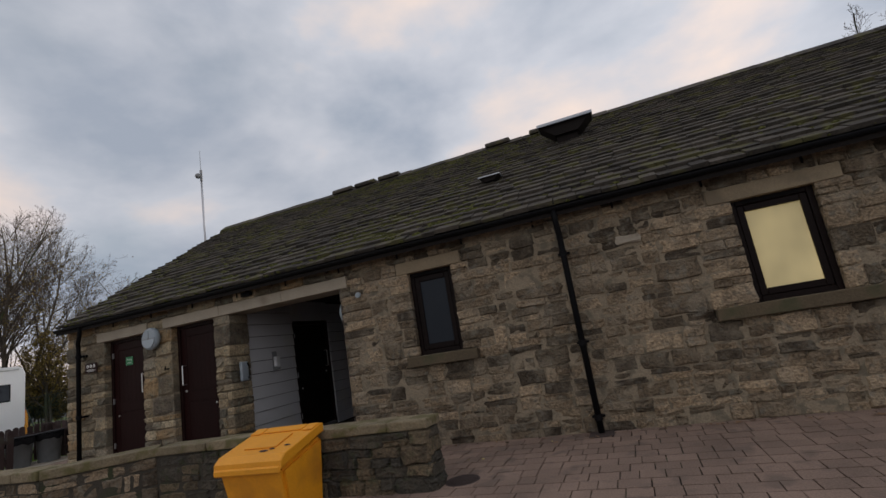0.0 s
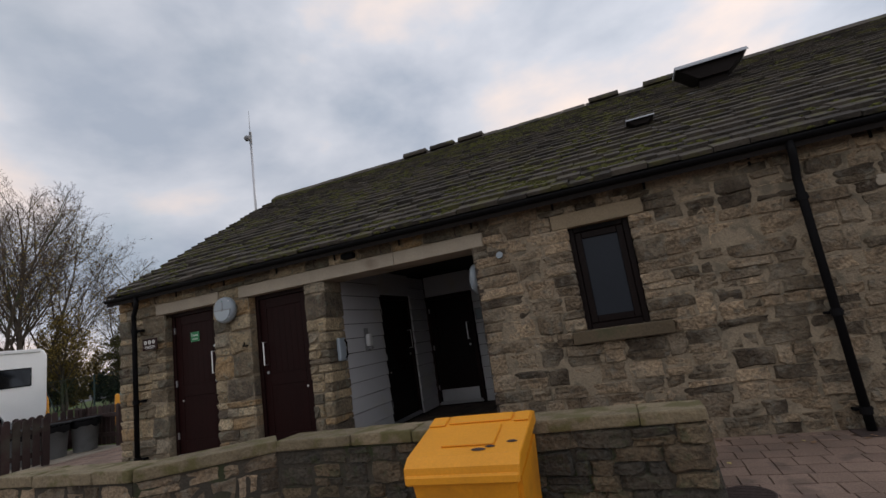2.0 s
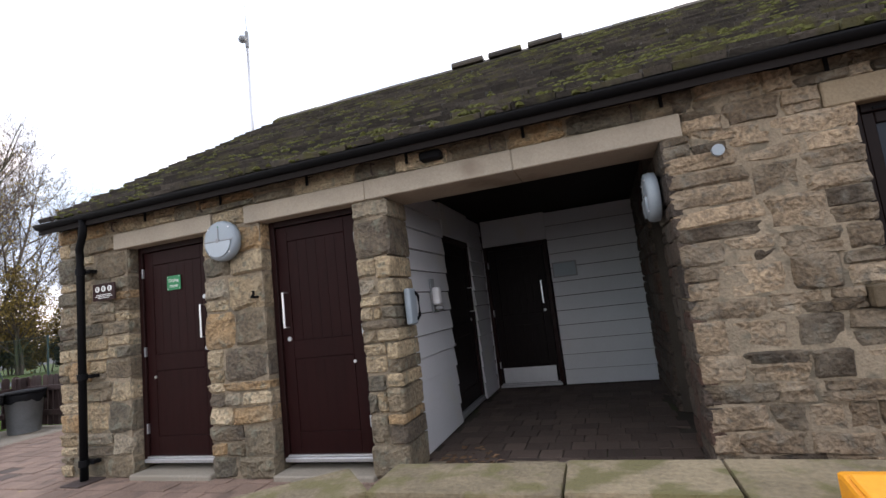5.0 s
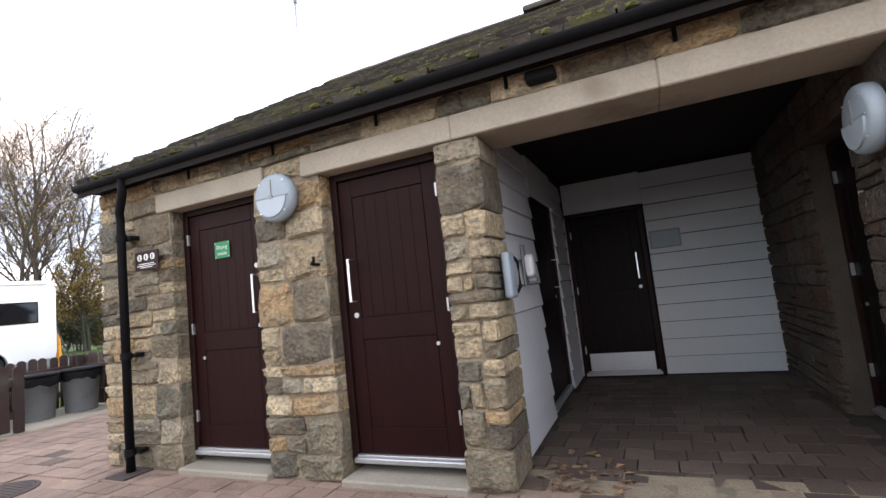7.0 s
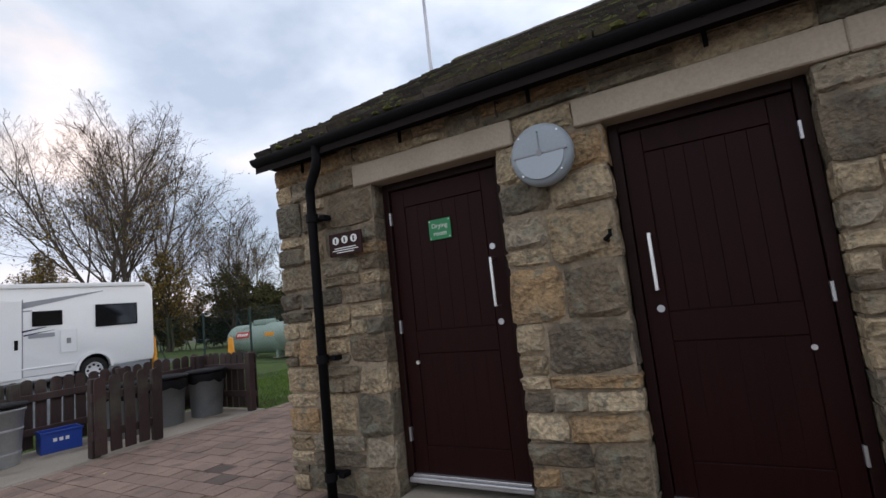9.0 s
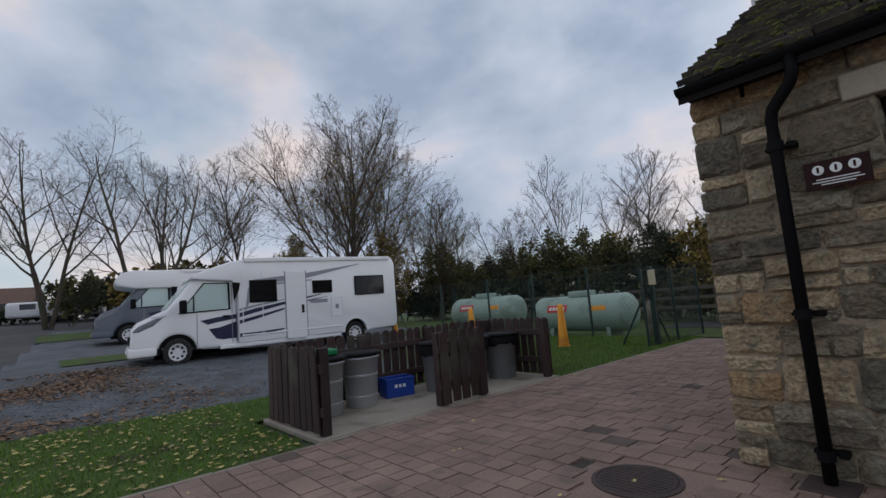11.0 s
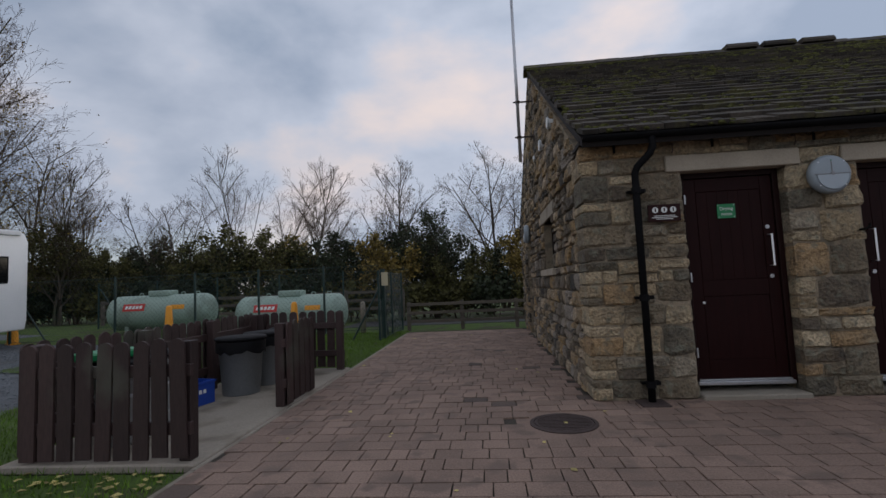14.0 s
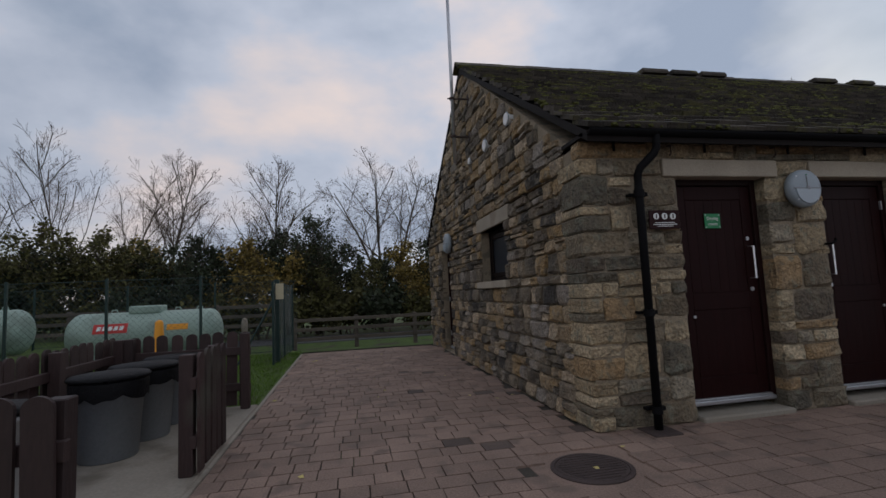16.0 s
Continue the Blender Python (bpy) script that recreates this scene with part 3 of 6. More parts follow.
# Lintels and sills.
for a, c, lo, hi, nm in ((0.89, 2.16, LINTEL_LO, LINTEL_HI, "lintel"), (2.54, 3.79, LINTEL_LO, LINTEL_HI, "lintel"), (3.7915, 5.04, LINTEL_LO, LINTEL_HI, "lintel"), (5.0415, 6.20, LINTEL_LO, LINTEL_HI, "lintel"), (7.0, 7.94, LINTEL_LO, LINTEL_HI, "lintel"), (10.85, 12.1, LINTEL_LO, LINTEL_HI, "lintel"), (7.01, 7.98, 1.0, 1.128, "window_sill"), (10.66, 12.2, 1.0, 1.128, "window_sill")):
    out = 0.09 if nm == "window_sill" else 0.022
    tagged(link(nm, box(a, c, -out, 0.415, lo - 0.005 if nm == "lintel" else lo, hi, 0.008), M_SILL if nm == "window_sill" else M_TANLINTEL if a > 6.5 else M_LINTEL), "dressed sandstone " + nm.replace("_", " ") + " built into the rubble wall", nm.replace("_", " "), kind="structure")
for a, c, lo, hi, nm in ((1.9, 3.42, 2.16, 2.36, "lintel"), (1.98, 3.38, 1.28, 1.38, "window_sill"), (5.4, 6.65, 2.16, 2.34, "lintel")):
    tagged(link(nm, box(-0.01 if nm == "window_sill" else 0.04, 0.41, a, c, lo, hi, 0.008), M_LINTEL), "dressed sandstone " + nm.replace("_", " ") + " built into the gable", nm.replace("_", " "), kind="structure")

tagged(link("soffit", box(0.05, L, -0.125, 0.30, 2.561, 2.60, 0.002), M_DARKPAINT), "dark boarded soffit under the eaves", "soffit", kind="structure")

# Roof slabs.
for nm, ya, yb in (("roof_front", -0.19, RIDGE_Y), ("roof_back", D + 0.19, RIDGE_Y)):
    bm = bmesh.new()
    za = EAVE_Z - 0.013
    q = [(0.05, ya, za), (L + 0.06, ya, za), (L + 0.06, yb, RIDGE_Z), (0.05, yb, RIDGE_Z)]
    top = [bm.verts.new(p) for p in q]
    low = [bm.verts.new((p[0], p[1], p[2] - 0.09)) for p in q]
    bm.faces.new(top)
    bm.faces.new(low[::-1])
    for k in range(4):
        bm.faces.new((top[k], low[k], low[(k + 1) % 4], top[(k + 1) % 4]))
    bmesh.ops.recalc_face_normals(bm, faces=bm.faces[:])
    r = tagged(link(nm, bm, M_DARKPAINT), "stone slate roof slope with moss along the ridge", "roof", kind="structure")
    if nm == "roof_front":
        roof_front = r

# ---- ground ----
def ground_z(x, y):
    """Flat by the building, rising to the pitches and on across the site, falling behind the path's end."""
    a = min(max((-6.5 - x) / 6.0, 0), 1)
    b = min(max((y - 7.8) / 3.0, 0), 1)
    far = 0.055 * (min(max(-12.0 - x, 0.0), 48.0)) * (1 - min(max((y - 7.0) / 8.0, 0.0), 1.0))
    return 0.16 * a * a * (3 - 2 * a) - 0.26 * b * (1 - a) + far


def sheet(name, outline_fn, xs, ys, dz, material, label, category):
    bm = bmesh.new()
    vs = {}
    for i, x in enumerate(xs):
        for j, y in enumerate(ys):
            vs[i, j] = bm.verts.new((x, y, ground_z(x, y) + dz))
    for i in range(len(xs) - 1):
        for j in range(len(ys) - 1):
            if outline_fn((xs[i] + xs[i + 1]) / 2, (ys[j] + ys[j + 1]) / 2):
                bm.faces.new((vs[i, j], vs[i + 1, j], vs[i + 1, j + 1], vs[i, j + 1]))
    for v in [v for v in bm.verts if not v.link_faces]:
        bm.verts.remove(v)
    return tagged(link(name, bm, material, smooth=True), label, category, kind="structure")


FAR = [-900, -300, -120]
sheet("ground", lambda x, y: True, FAR + steps(-70, 40, 110) + [120, 300, 900], FAR + steps(-40, 40, 80) + [120, 300, 900], -0.06, M_ASPHALT, "asphalt and open ground reaching to the horizon", "ground")


def grass_edge(y):
    return -6.35 - 0.18 * math.sin((y + 1) * 0.9) - 0.55 * max(0.0, 1 - abs(y + 3.4) / 2.4)


def on_lawn(x, y):
    if -4.7 < x < -3.08 and -1.62 < y < 2.36:
        return False
    if y < -2.0:
        return grass_edge(y) < x < -3.08 - 0.05 and y > -5.2 - 0.35 * (x + 3.0) * -0.3
    return (grass_edge(y) if y < 2.6 else -9.5 if y < 6.2 else -14.0) < x < -3.10 and y < 8.2


def on_gravel(x, y):
    return -34 < x < -6.0 and -5.05 + 0.07 * max(0.0, -7 - x) < y < 14 and (x < -6.6 or y < 6)


sheet("gravel_pitch", lambda x, y: on_gravel(x, y) and x < grass_edge(min(max(y, -6), 2.6)) + 0.35, steps(-34, -5, 116), steps(-6.2, 14, 80), -0.028, M_GRAVEL, "grey slate gravel pitch scattered with brown leaves", "gravel")
lawn = sheet("lawn", on_lawn, steps(-30, -3.08, 216), steps(-6.0, 8.4, 116), -0.012, M_SOIL, "short green lawn strewn with yellow leaves", "lawn")
sheet("verge", lambda x, y: True, steps(-45, 30, 60), steps(8.3, 60, 40), -0.02, M_SOIL, "rough grass beyond the end of the path", "grass")
for x0, x1, y0, y1 in ((-17.0, -15.3, -3.2, 6.0), (-31.0, -25.5, -3.8, 6.0), (-40.0, -27.0, -16.0, -8.3)):
    sheet("grass_strip", lambda x, y: True, steps(x0, x1, 10), steps(y0, y1, 24), 0.0, M_SOIL, "strip of worn grass between the gravel pitches", "grass")


def road_mark(points, width, label):
    """A painted band that follows the asphalt along points."""
    bm = bmesh.new()
    rows = []
    for i, (x, y) in enumerate(points):
        (xa, ya), (xb, yb) = points[max(i - 1, 0)], points[min(i + 1, len(points) - 1)]
        l_ = math.hypot(xb - xa, yb - ya)
        ox, oy = -(yb - ya) / l_ * width / 2, (xb - xa) / l_ * width / 2
        rows.append([bm.verts.new((x + k * ox, y + k * oy, ground_z(x, y) - 0.045)) for k in (-1, 1)])
    for p, q in zip(rows, rows[1:]):
        bm.faces.new((p[0], p[1], q[1], q[0]))
    bmesh.ops.recalc_face_normals(bm, faces=bm.faces[:])
    return tagged(link("road_marking", bm, M_ROADPAINT), label, "road marking", kind="structure")


road_mark([(-15.3 + 1.7 * math.cos(2 * math.pi * k / 48), -7.6 + 1.7 * math.sin(2 * math.pi * k / 48)) for k in range(49)], 0.13, "worn white painted ring on the asphalt site road")
for k in range(4):
    road_mark([(-33.0 + 0.5 * k, -8.0 + 0.85 * k), (-32.7 + 0.5 * k, -7.5 + 0.85 * k)], 0.14, "worn white dash painted across the site road")
tagged(link("paving_bed", box(-3.06, 20, -8.0, 7.55, -0.055, -0.016), M_JOINT), "dark sandy joints under the block paving", "paving", kind="structure")
tagged(link("bin_store_slab", box(-4.66, -3.10, -1.55, 2.34, -0.05, 0.012, 0.01), M_CONCRETE), "pale worn concrete slab of the bin store", "slab", kind="structure")
rk = random.Random(5)
ky = -8.0
while ky < 7.5:
    k2 = min(ky + 0.914, 7.5)
    tagged(link("kerb", box(-3.105, -3.06, ky + 0.004, k2 - 0.004, -0.05, -0.004 + rk.uniform(-0.003, 0.003), 0.006), M_CONCRETE), "flush concrete edging kerb beside the block paving", "kerb", "path edging kerbs", kind="structure")
    ky = k2

# ---- doors, windows and fittings of the building ----
def panel_door(name, m, w, h, label, kick=False, hinge_left=True, dark=False, double_lock=False):
    """A ledged door of vertical boards in a stained frame, hung in an opening w wide and h high, front towards -y."""
    t = thing(name, m, label, "door")
    fr = box(0.0, 0.055, 0.0, 0.09, 0.03, h, 0.004)
    box(w - 0.055, w, 0.0, 0.09, 0.03, h, 0.004, fr)
    box(0.056, w - 0.056, 0.0, 0.09, h - 0.06, h, 0.004, fr)
    part("frame", fr, M_FRAMEWOOD, t)
    leaf = box(0.06, w - 0.06, 0.035, 0.075, 0.075, h - 0.066, 0.003)
    box(0.06, 0.17, 0.022, 0.034, 0.075, h - 0.066, 0.003, leaf)
    box(w - 0.17, w - 0.06, 0.022, 0.034, 0.075, h - 0.066, 0.003, leaf)
    box(0.171, w - 0.171, 0.022, 0.034, h - 0.20, h - 0.066, 0.003, leaf)
    box(0.171, w - 0.171, 0.022, 0.034, 0.075, 0.27, 0.003, leaf)
    box(0.171, w - 0.171, 0.022, 0.034, 0.90, 1.06, 0.003, leaf)
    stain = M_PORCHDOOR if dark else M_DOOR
    leaf = part("door_leaf", leaf, stain, t)
    k = 6
    bw = (w - 0.35) / k
    for z0, z1 in ((0.275, 0.895), (1.065, h - 0.205)):
        for i in range(k):
            gap = 0.001 if z0 > 1 else 0.0003
            part("board", box(0.175 + i * bw + gap, 0.175 + (i + 1) * bw - gap, 0.026, 0.0345, z0, z1, gap * 0.8), stain, leaf)
    hx = w - 0.135 if hinge_left else 0.135
    bar = box(hx - 0.010, hx + 0.010, -0.05, -0.04, 1.18, 1.50, 0.003)
    box(hx - 0.010, hx + 0.010, -0.0395, 0.022, 1.49, 1.50, 0.002, bar)
    box(hx - 0.010, hx + 0.010, -0.0395, 0.022, 1.18, 1.19, 0.002, bar)
    part("pull_handle", bar, M_STEEL, t, "brushed steel pull handle")
    for z in (1.08, 1.575) if double_lock else (1.08,):
        part("lock", rod((hx, 0.024, z), (hx, 0.012, z), 0.02, n=18), M_ALU, t, "round steel lock")
    hg = 0.055 if hinge_left else w - 0.055
    for z in (0.30, 1.05, h - 0.32):
        part("hinge", box(hg - 0.008, hg + 0.008, -0.006, 0.02, z, z + 0.095, 0.002), M_ALU, t, "steel butt hinge")
    if kick:
        part("kick_plate", box(0.09, w - 0.09, 0.012, 0.021, 0.085, 0.30, 0.002), M_ALU, t, "aluminium kick plate")
    else:
        part("lower_lock", rod((w - hx + (0.03 if hinge_left else -0.03), 0.024, 0.84), (w - hx + (0.03 if hinge_left else -0.03), 0.012, 0.84), 0.014, n=14), M_STEEL, t, "small steel keyhole plate")
    sill = box(0.03, w - 0.03, -0.03, 0.09, 0.03, 0.066, 0.006)
    box(0.05, w - 0.05, -0.012, 0.09, 0.0665, 0.085, 0.004, sill)
    part("threshold", sill, M_ALU, t, "grooved aluminium threshold strip")
    return t


door_drying = panel_door("door_1", pose(1.05, 0.12, 0.075), 0.97, 2.165, "closed dark red stained boarded door of the drying room", double_lock=True)
door_store = panel_door("door_2", pose(2.70, 0.12, 0.075), 0.94, 2.165, "closed dark red stained boarded door beside the porch", hinge_left=False)
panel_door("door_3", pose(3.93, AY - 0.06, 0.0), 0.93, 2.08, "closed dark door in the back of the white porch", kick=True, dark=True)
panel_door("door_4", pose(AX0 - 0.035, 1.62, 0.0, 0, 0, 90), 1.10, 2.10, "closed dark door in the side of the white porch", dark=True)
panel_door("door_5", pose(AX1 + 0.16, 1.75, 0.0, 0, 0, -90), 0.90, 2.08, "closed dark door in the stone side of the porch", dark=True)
panel_door("door_6", pose(0.20, 6.5, 0.0, 0, 0, -90), 0.95, 2.14, "closed dark door in the gable wall")
for a, c in ((1.06, 2.04), (2.71, 3.66)):
    tagged(link("door_step", box(a, c, -0.06, 0.41, -0.03, 0.045, 0.012), M_STEP), "worn pale stone step under a red door", "step", kind="structure")


def window_unit(name, m, w, h, pane, label):
    t = thing(name, m, label, "window")
    fr = box(0, 0.06, 0, 0.07, 0, h, 0.006)
    box(w - 0.06, w, 0, 0.07, 0, h, 0.006, fr)
    box(0.061, w - 0.061, 0, 0.07, 0, 0.06, 0.006, fr)
    box(0.061, w - 0.061, 0, 0.07, h - 0.06, h, 0.006, fr)
    part("window_frame", fr, M_WINFRAME, t)
    ca = box(0.064, 0.132, 0.012, 0.06, 0.064, h - 0.064, 0.006)
    box(w - 0.132, w - 0.064, 0.012, 0.06, 0.064, h - 0.064, 0.006, ca)
    box(0.133, w - 0.133, 0.012, 0.06, 0.064, 0.135, 0.006, ca)
    box(0.133, w - 0.133, 0.012, 0.06, h - 0.135, h - 0.064, 0.006, ca)
    part("casement", ca, M_WINFRAME, t)
    part("pane", box(0.128, w - 0.128, 0.032, 0.044, 0.128, h - 0.128), pane, t)
    part("trickle_vent", box(0.12, w - 0.12, -0.008, -0.001, h - 0.05, h - 0.03, 0.002), M_BLACK, t)
    return tagged(t, kind="structure")


window_unit("window_1", pose(7.15, 0.07, 1.13), 0.63, 1.11, M_BLIND, "dark framed frosted window in the rubble wall")
window_unit("window_2", pose(11.07, 0.07, 1.13), 0.78, 1.11, m_lit, "dark framed frosted window lit warm yellow from inside")
window_unit("window_3", pose(0.20, 3.28, 1.38, 0, 0, -90), 1.20, 0.78, M_BLIND, "dark framed window in the gable wall")


def bulkhead_lamp(m, label, led=False):
    """A round wall lamp, front towards -y."""
    t = thing("wall_lamp", m, label, "wall lamp", "round wall lamps")
    turn = Matrix.Rotation(radians(90), 4, "X")
    part("lamp_body", lathe([(0.17, 0.0), (0.195, 0.01), (0.20, 0.05), (0.19, 0.085), (0.165, 0.097), (0.02, 0.10)], 40, None, turn), M_LAMPGREY, t, "", True)
    half = [(0.15 * math.cos(math.pi + math.pi * k / 20), 0.15 * math.sin(math.pi + math.pi * k / 20) - 0.012) for k in range(21)]
    part("diffuser", prism(half, -0.112, -0.094), M_DIFFUSER, t, "pale opal lower diffuser")
    bar = box(-0.17, 0.17, -0.107, -0.098, -0.009, 0.003, 0.002)
    box(-0.004, 0.004, -0.107, -0.098, 0.004, 0.12, 0.001, bar)
    rod((0, -0.114, -0.003), (0, -0.098, -0.003), 0.02, n=14, bm=bar)
    part("divider", bar, M_GREYPL, t)
    for k in range(4):
        a = math.pi / 4 + k * math.pi / 2
        part("screw", rod((0.172 * math.cos(a), -0.101, 0.172 * math.sin(a)), (0.172 * math.cos(a), -0.092, 0.172 * math.sin(a)), 0.006, n=8), M_STEEL, t)
    if led:
        part("indicator", rod((0, -0.105, 0.135), (0, -0.098, 0.135), 0.006, n=8), M_GREENSIGN, t, "small green indicator")
    return t


bulkhead_lamp(pose(2.355, -0.045, 2.10) @ Matrix.Scale(0.93, 4), "round grey wall lamp between the two red doors", True)
bulkhead_lamp(pose(AX1 - 0.055, 0.29, 1.91, 0, 0, -90) @ Matrix.Scale(0.93, 4), "round grey wall lamp on the porch side wall")
bulkhead_lamp(pose(0.015, 5.35, 2.22, 0, 0, -90), "round grey wall lamp beside the gable door")

# Signs.
sg = thing("green_sign", pose(1.505, 0.139, 1.83), "green door sign with white words on the drying room door", "sign")
part("plate", box(-0.088, 0.088, -0.006, 0, -0.072, 0.072, 0.002), M_GREENSIGN, sg)
lettering("word", "Drying", 0.047, pose(0, -0.007, 0.024, 90), sg, M_LETTER)
lettering("word", "room", 0.047, pose(0, -0.007, -0.03, 90), sg, M_LETTER)
for sx, sz in ((-0.077, 0.06), (0.077, 0.06), (-0.077, -0.06), (0.077, -0.06)):
    part("screw", rod((sx, -0.009, sz), (sx, -0.005, sz), 0.004, n=8), M_STEEL, sg)
sb = thing("brown_sign", pose(0.82, -0.078, 1.82), "dark brown sign with three white discs on the stone wall", "sign")
part("plate", box(-0.155, 0.155, 0.0, 0.012, -0.085, 0.085, 0.003), M_BROWNSIGN, sb)
for dx in (-0.085, 0.0, 0.085):
    disc = part("disc", rod((dx, -0.004, 0.03), (dx, 0.0, 0.03), 0.029, n=24), M_LETTER, sb)
    part("symbol", box(dx - 0.006, dx + 0.006, -0.007, -0.0045, 0.012, 0.048, 0.002), M_BROWNSIGN, disc)
for w_, z_ in ((0.20, -0.028), (0.24, -0.044), (0.16, -0.06)):
    part("text_bar", box(-w_ / 2, w_ / 2, -0.003, 0.0, z_ - 0.003, z_ + 0.003), M_LETTER, sb)
nb = thing("porch_notice", pose(5.07, AY - 0.005, 1.62), "small grey framed notice on the white porch wall", "notice")
part("plate", box(-0.17, 0.17, -0.012, 0, -0.11, 0.11, 0.003), M_GREYPL, nb)
part("paper", box(-0.15, 0.15, -0.015, -0.0125, -0.09, 0.09), M_LAMPGREY, nb)
dn = thing("door_notice", pose(AX1 + 0.178, 1.25, 1.55, 0, 0, -90), "white paper notice on the dark porch door", "notice")
part("paper", box(-0.10, 0.10, -0.008, -0.004, -0.14, 0.14), M_LETTER, dn)
part("green_strip", box(-0.07, 0.07, -0.008, -0.004, 0.22, 0.33), M_GREENSIGN, dn)

# Dispensers on the porch side.
ds = thing("grey_dispenser", pose(3.985, 0.20, 1.32, 0, 0, 90), "grey rounded wall dispenser on the stone pier", "dispenser")
part("case", box(-0.075, 0.075, -0.055, 0.0, -0.15, 0.15, 0.022, segments=3), M_LAMPGREY, ds, "", True)
part("strap", tube([(0.05, -0.05, 0.12), (0.06, -0.075, 0.08), (0.06, -0.075, -0.08), (0.05, -0.05, -0.12)], 0.012, 8), M_BLACK, ds)
hs = thing("hand_gel_dispenser", pose(AX0 + 0.012, 1.02, 1.40, 0, 0, 90), "white hand gel dispenser on the white boarding", "dispenser")
part("back_plate", box(-0.055, 0.055, -0.014, 0.0, -0.16, 0.18, 0.004), M_GREYPL, hs)
part("case", box(-0.055, 0.055, -0.085, -0.0145, -0.09, 0.09, 0.03, segments=3), M_WHITEPL, hs, "", True)
part("lever", box(-0.03, 0.03, -0.10, -0.03, -0.135, -0.105, 0.006), M_GREYPL, hs)

# White weatherboards in the porch.
z = 0.02
while z < 2.44:
    z2 = min(z + 0.205, 2.48)
    for nm, a, c in (("left", 0.43, 1.60), ("left2", 2.74, AY + 0.02)):
        bm = prism([(0, z), (0.036, z), (0.036, z + 0.006), (0.016, z2 - 0.009), (0, z2 - 0.009)], a, c)
        bm.transform(Matrix.Translation((AX0 - 0.03, 0, 0)))
        part("weatherboard", bm, M_CLAD, bpy.data.objects["wall_alcove_left"])
    for a, c in ((4.88, AX1 + 0.02), (AX0, 3.92)):
        if z < 2.0 or a > 4:
            bm = prism([(0, z), (0.036, z), (0.036, z + 0.006), (0.016, z2 - 0.009), (0, z2 - 0.009)], a, c)
            bm.transform(Matrix.Translation((0, AY + 0.03, 0)) @ Matrix.Rotation(radians(-90), 4, "Z"))
            part("weatherboard", bm, M_CLAD, bpy.data.objects["wall_alcove_back"])
    z += 0.205
for nm, (x0, x1, y0, y1, z0, z1) in (("left", (AX0 - 0.03, AX0 + 0.002, 1.601, 2.739, 2.11, 2.49)), ("back", (3.921, 4.879, AY - 0.002, AY + 0.03, 2.09, 2.49))):
    part("head_board", box(x0, x1, y0, y1, z0, z1, 0.004), M_CLAD, bpy.data.objects["wall_alcove_" + nm])

# Gutter, fascia, downpipes.
gut = thing("gutter", pose(0, -0.195, 2.60), "black half-round gutter along the eaves", "gutter")
half = [(0.052 * math.cos(math.pi + math.pi * k / 12), 0.052 * math.sin(math.pi + math.pi * k / 12)) for k in range(13)]
half += [(x * 0.9, z * 0.9) for x, z in half[::-1]]
bm = prism(half, 0.05, L + 0.05)
bm.transform(Matrix.Rotation(radians(-90), 4, "Z") @ Matrix.Identity(4))
part("trough", bm, M_BLACK, gut, "", True)
part("fascia", box(0.06, L, 0.055, 0.075, -0.06, -0.005, 0.003), M_DARKPAINT, gut)
for i in range(20):
    gx = 0.4 + i * 0.95
    bk = box(gx - 0.012, gx + 0.012, 0.0, 0.17, -0.060, -0.052, 0.002)
    box(gx - 0.012, gx + 0.012, 0.16, 0.172, -0.14, -0.052, 0.002, bk)
    part("bracket", bk, M_BLACK, gut)


def downpipe(x, label, shift=0.0):
    t = thing("downpipe", pose(x, 0, 0), label, "downpipe", "downpipes")
    part("pipe", tube([(shift, -0.195, 2.56), (shift, -0.195, 2.46), (shift * 0.85, -0.185, 2.40), (shift * 0.12, -0.14, 2.28), (0, -0.12, 2.22), (0, -0.12, 2.1), (0, -0.12, 0.02)], 0.036, 12), M_BLACK, t, "", True)
    for z in (2.05, 1.0, 0.18):
        cl = rod((0, -0.12, z - 0.03), (0, -0.12, z + 0.03), 0.046, n=14)
        box(-0.07, 0.07, -0.075, -0.02, z - 0.012, z + 0.012, 0.003, cl)
        if shift:
            box(0.05, 0.10, -0.10, -0.02, z - 0.018, z + 0.018, 0.003, cl)
        part("clip", cl, M_BLACK, t)
    part("gully", box(-0.13, 0.13, -0.26, 0.0, -0.02, 0.014, 0.005), M_IRON, t, "iron gully cover at its foot")
    return t


downpipe(0.555, "black downpipe with a swan neck at the building's corner", 0.16)
downpipe(9.25, "black downpipe on the long rubble wall")

# Mast on the gable.
ms = thing("aerial_mast", pose(-0.226, 3.54, 3.35), "thin grey aerial mast bracketed to the gable", "mast")
part("pole", rod((0, 0, 0), (0, 0, 3.6), 0.03, 0.026, 12), M_ALU, ms, "", True)
part("whip", rod((0, 0, 3.6), (0, 0, 4.2), 0.008, 0.004, 8), M_GREYPL, ms)
part("camera_ball", lathe([(0.01, -0.08), (0.06, -0.05), (0.08, 0), (0.06, 0.05), (0.01, 0.08)], 16, None, Matrix.Translation((-0.05, -0.06, 3.45))), M_GREYPL, ms, "grey dome camera", True)
part("collar", rod((0, 0, 3.3), (0, 0, 3.62), 0.035, n=12), M_GREYPL, ms)
for z in (0.45, 1.10):
    bk = rod((0.0, 0, z), (0.30, 0, z), 0.016, n=8)
    rod((0.0, 0, z - 0.02), (0.0, 0, z + 0.02), 0.045, n=12, bm=bk)
    rod((-0.08, 0, z), (0.02, 0, z), 0.012, n=8, bm=bk)
    box(0.26, 0.28, -0.05, 0.05, z - 0.08, z + 0.08, 0.003, bk)
    part("bracket", bk, M_IRON, ms)
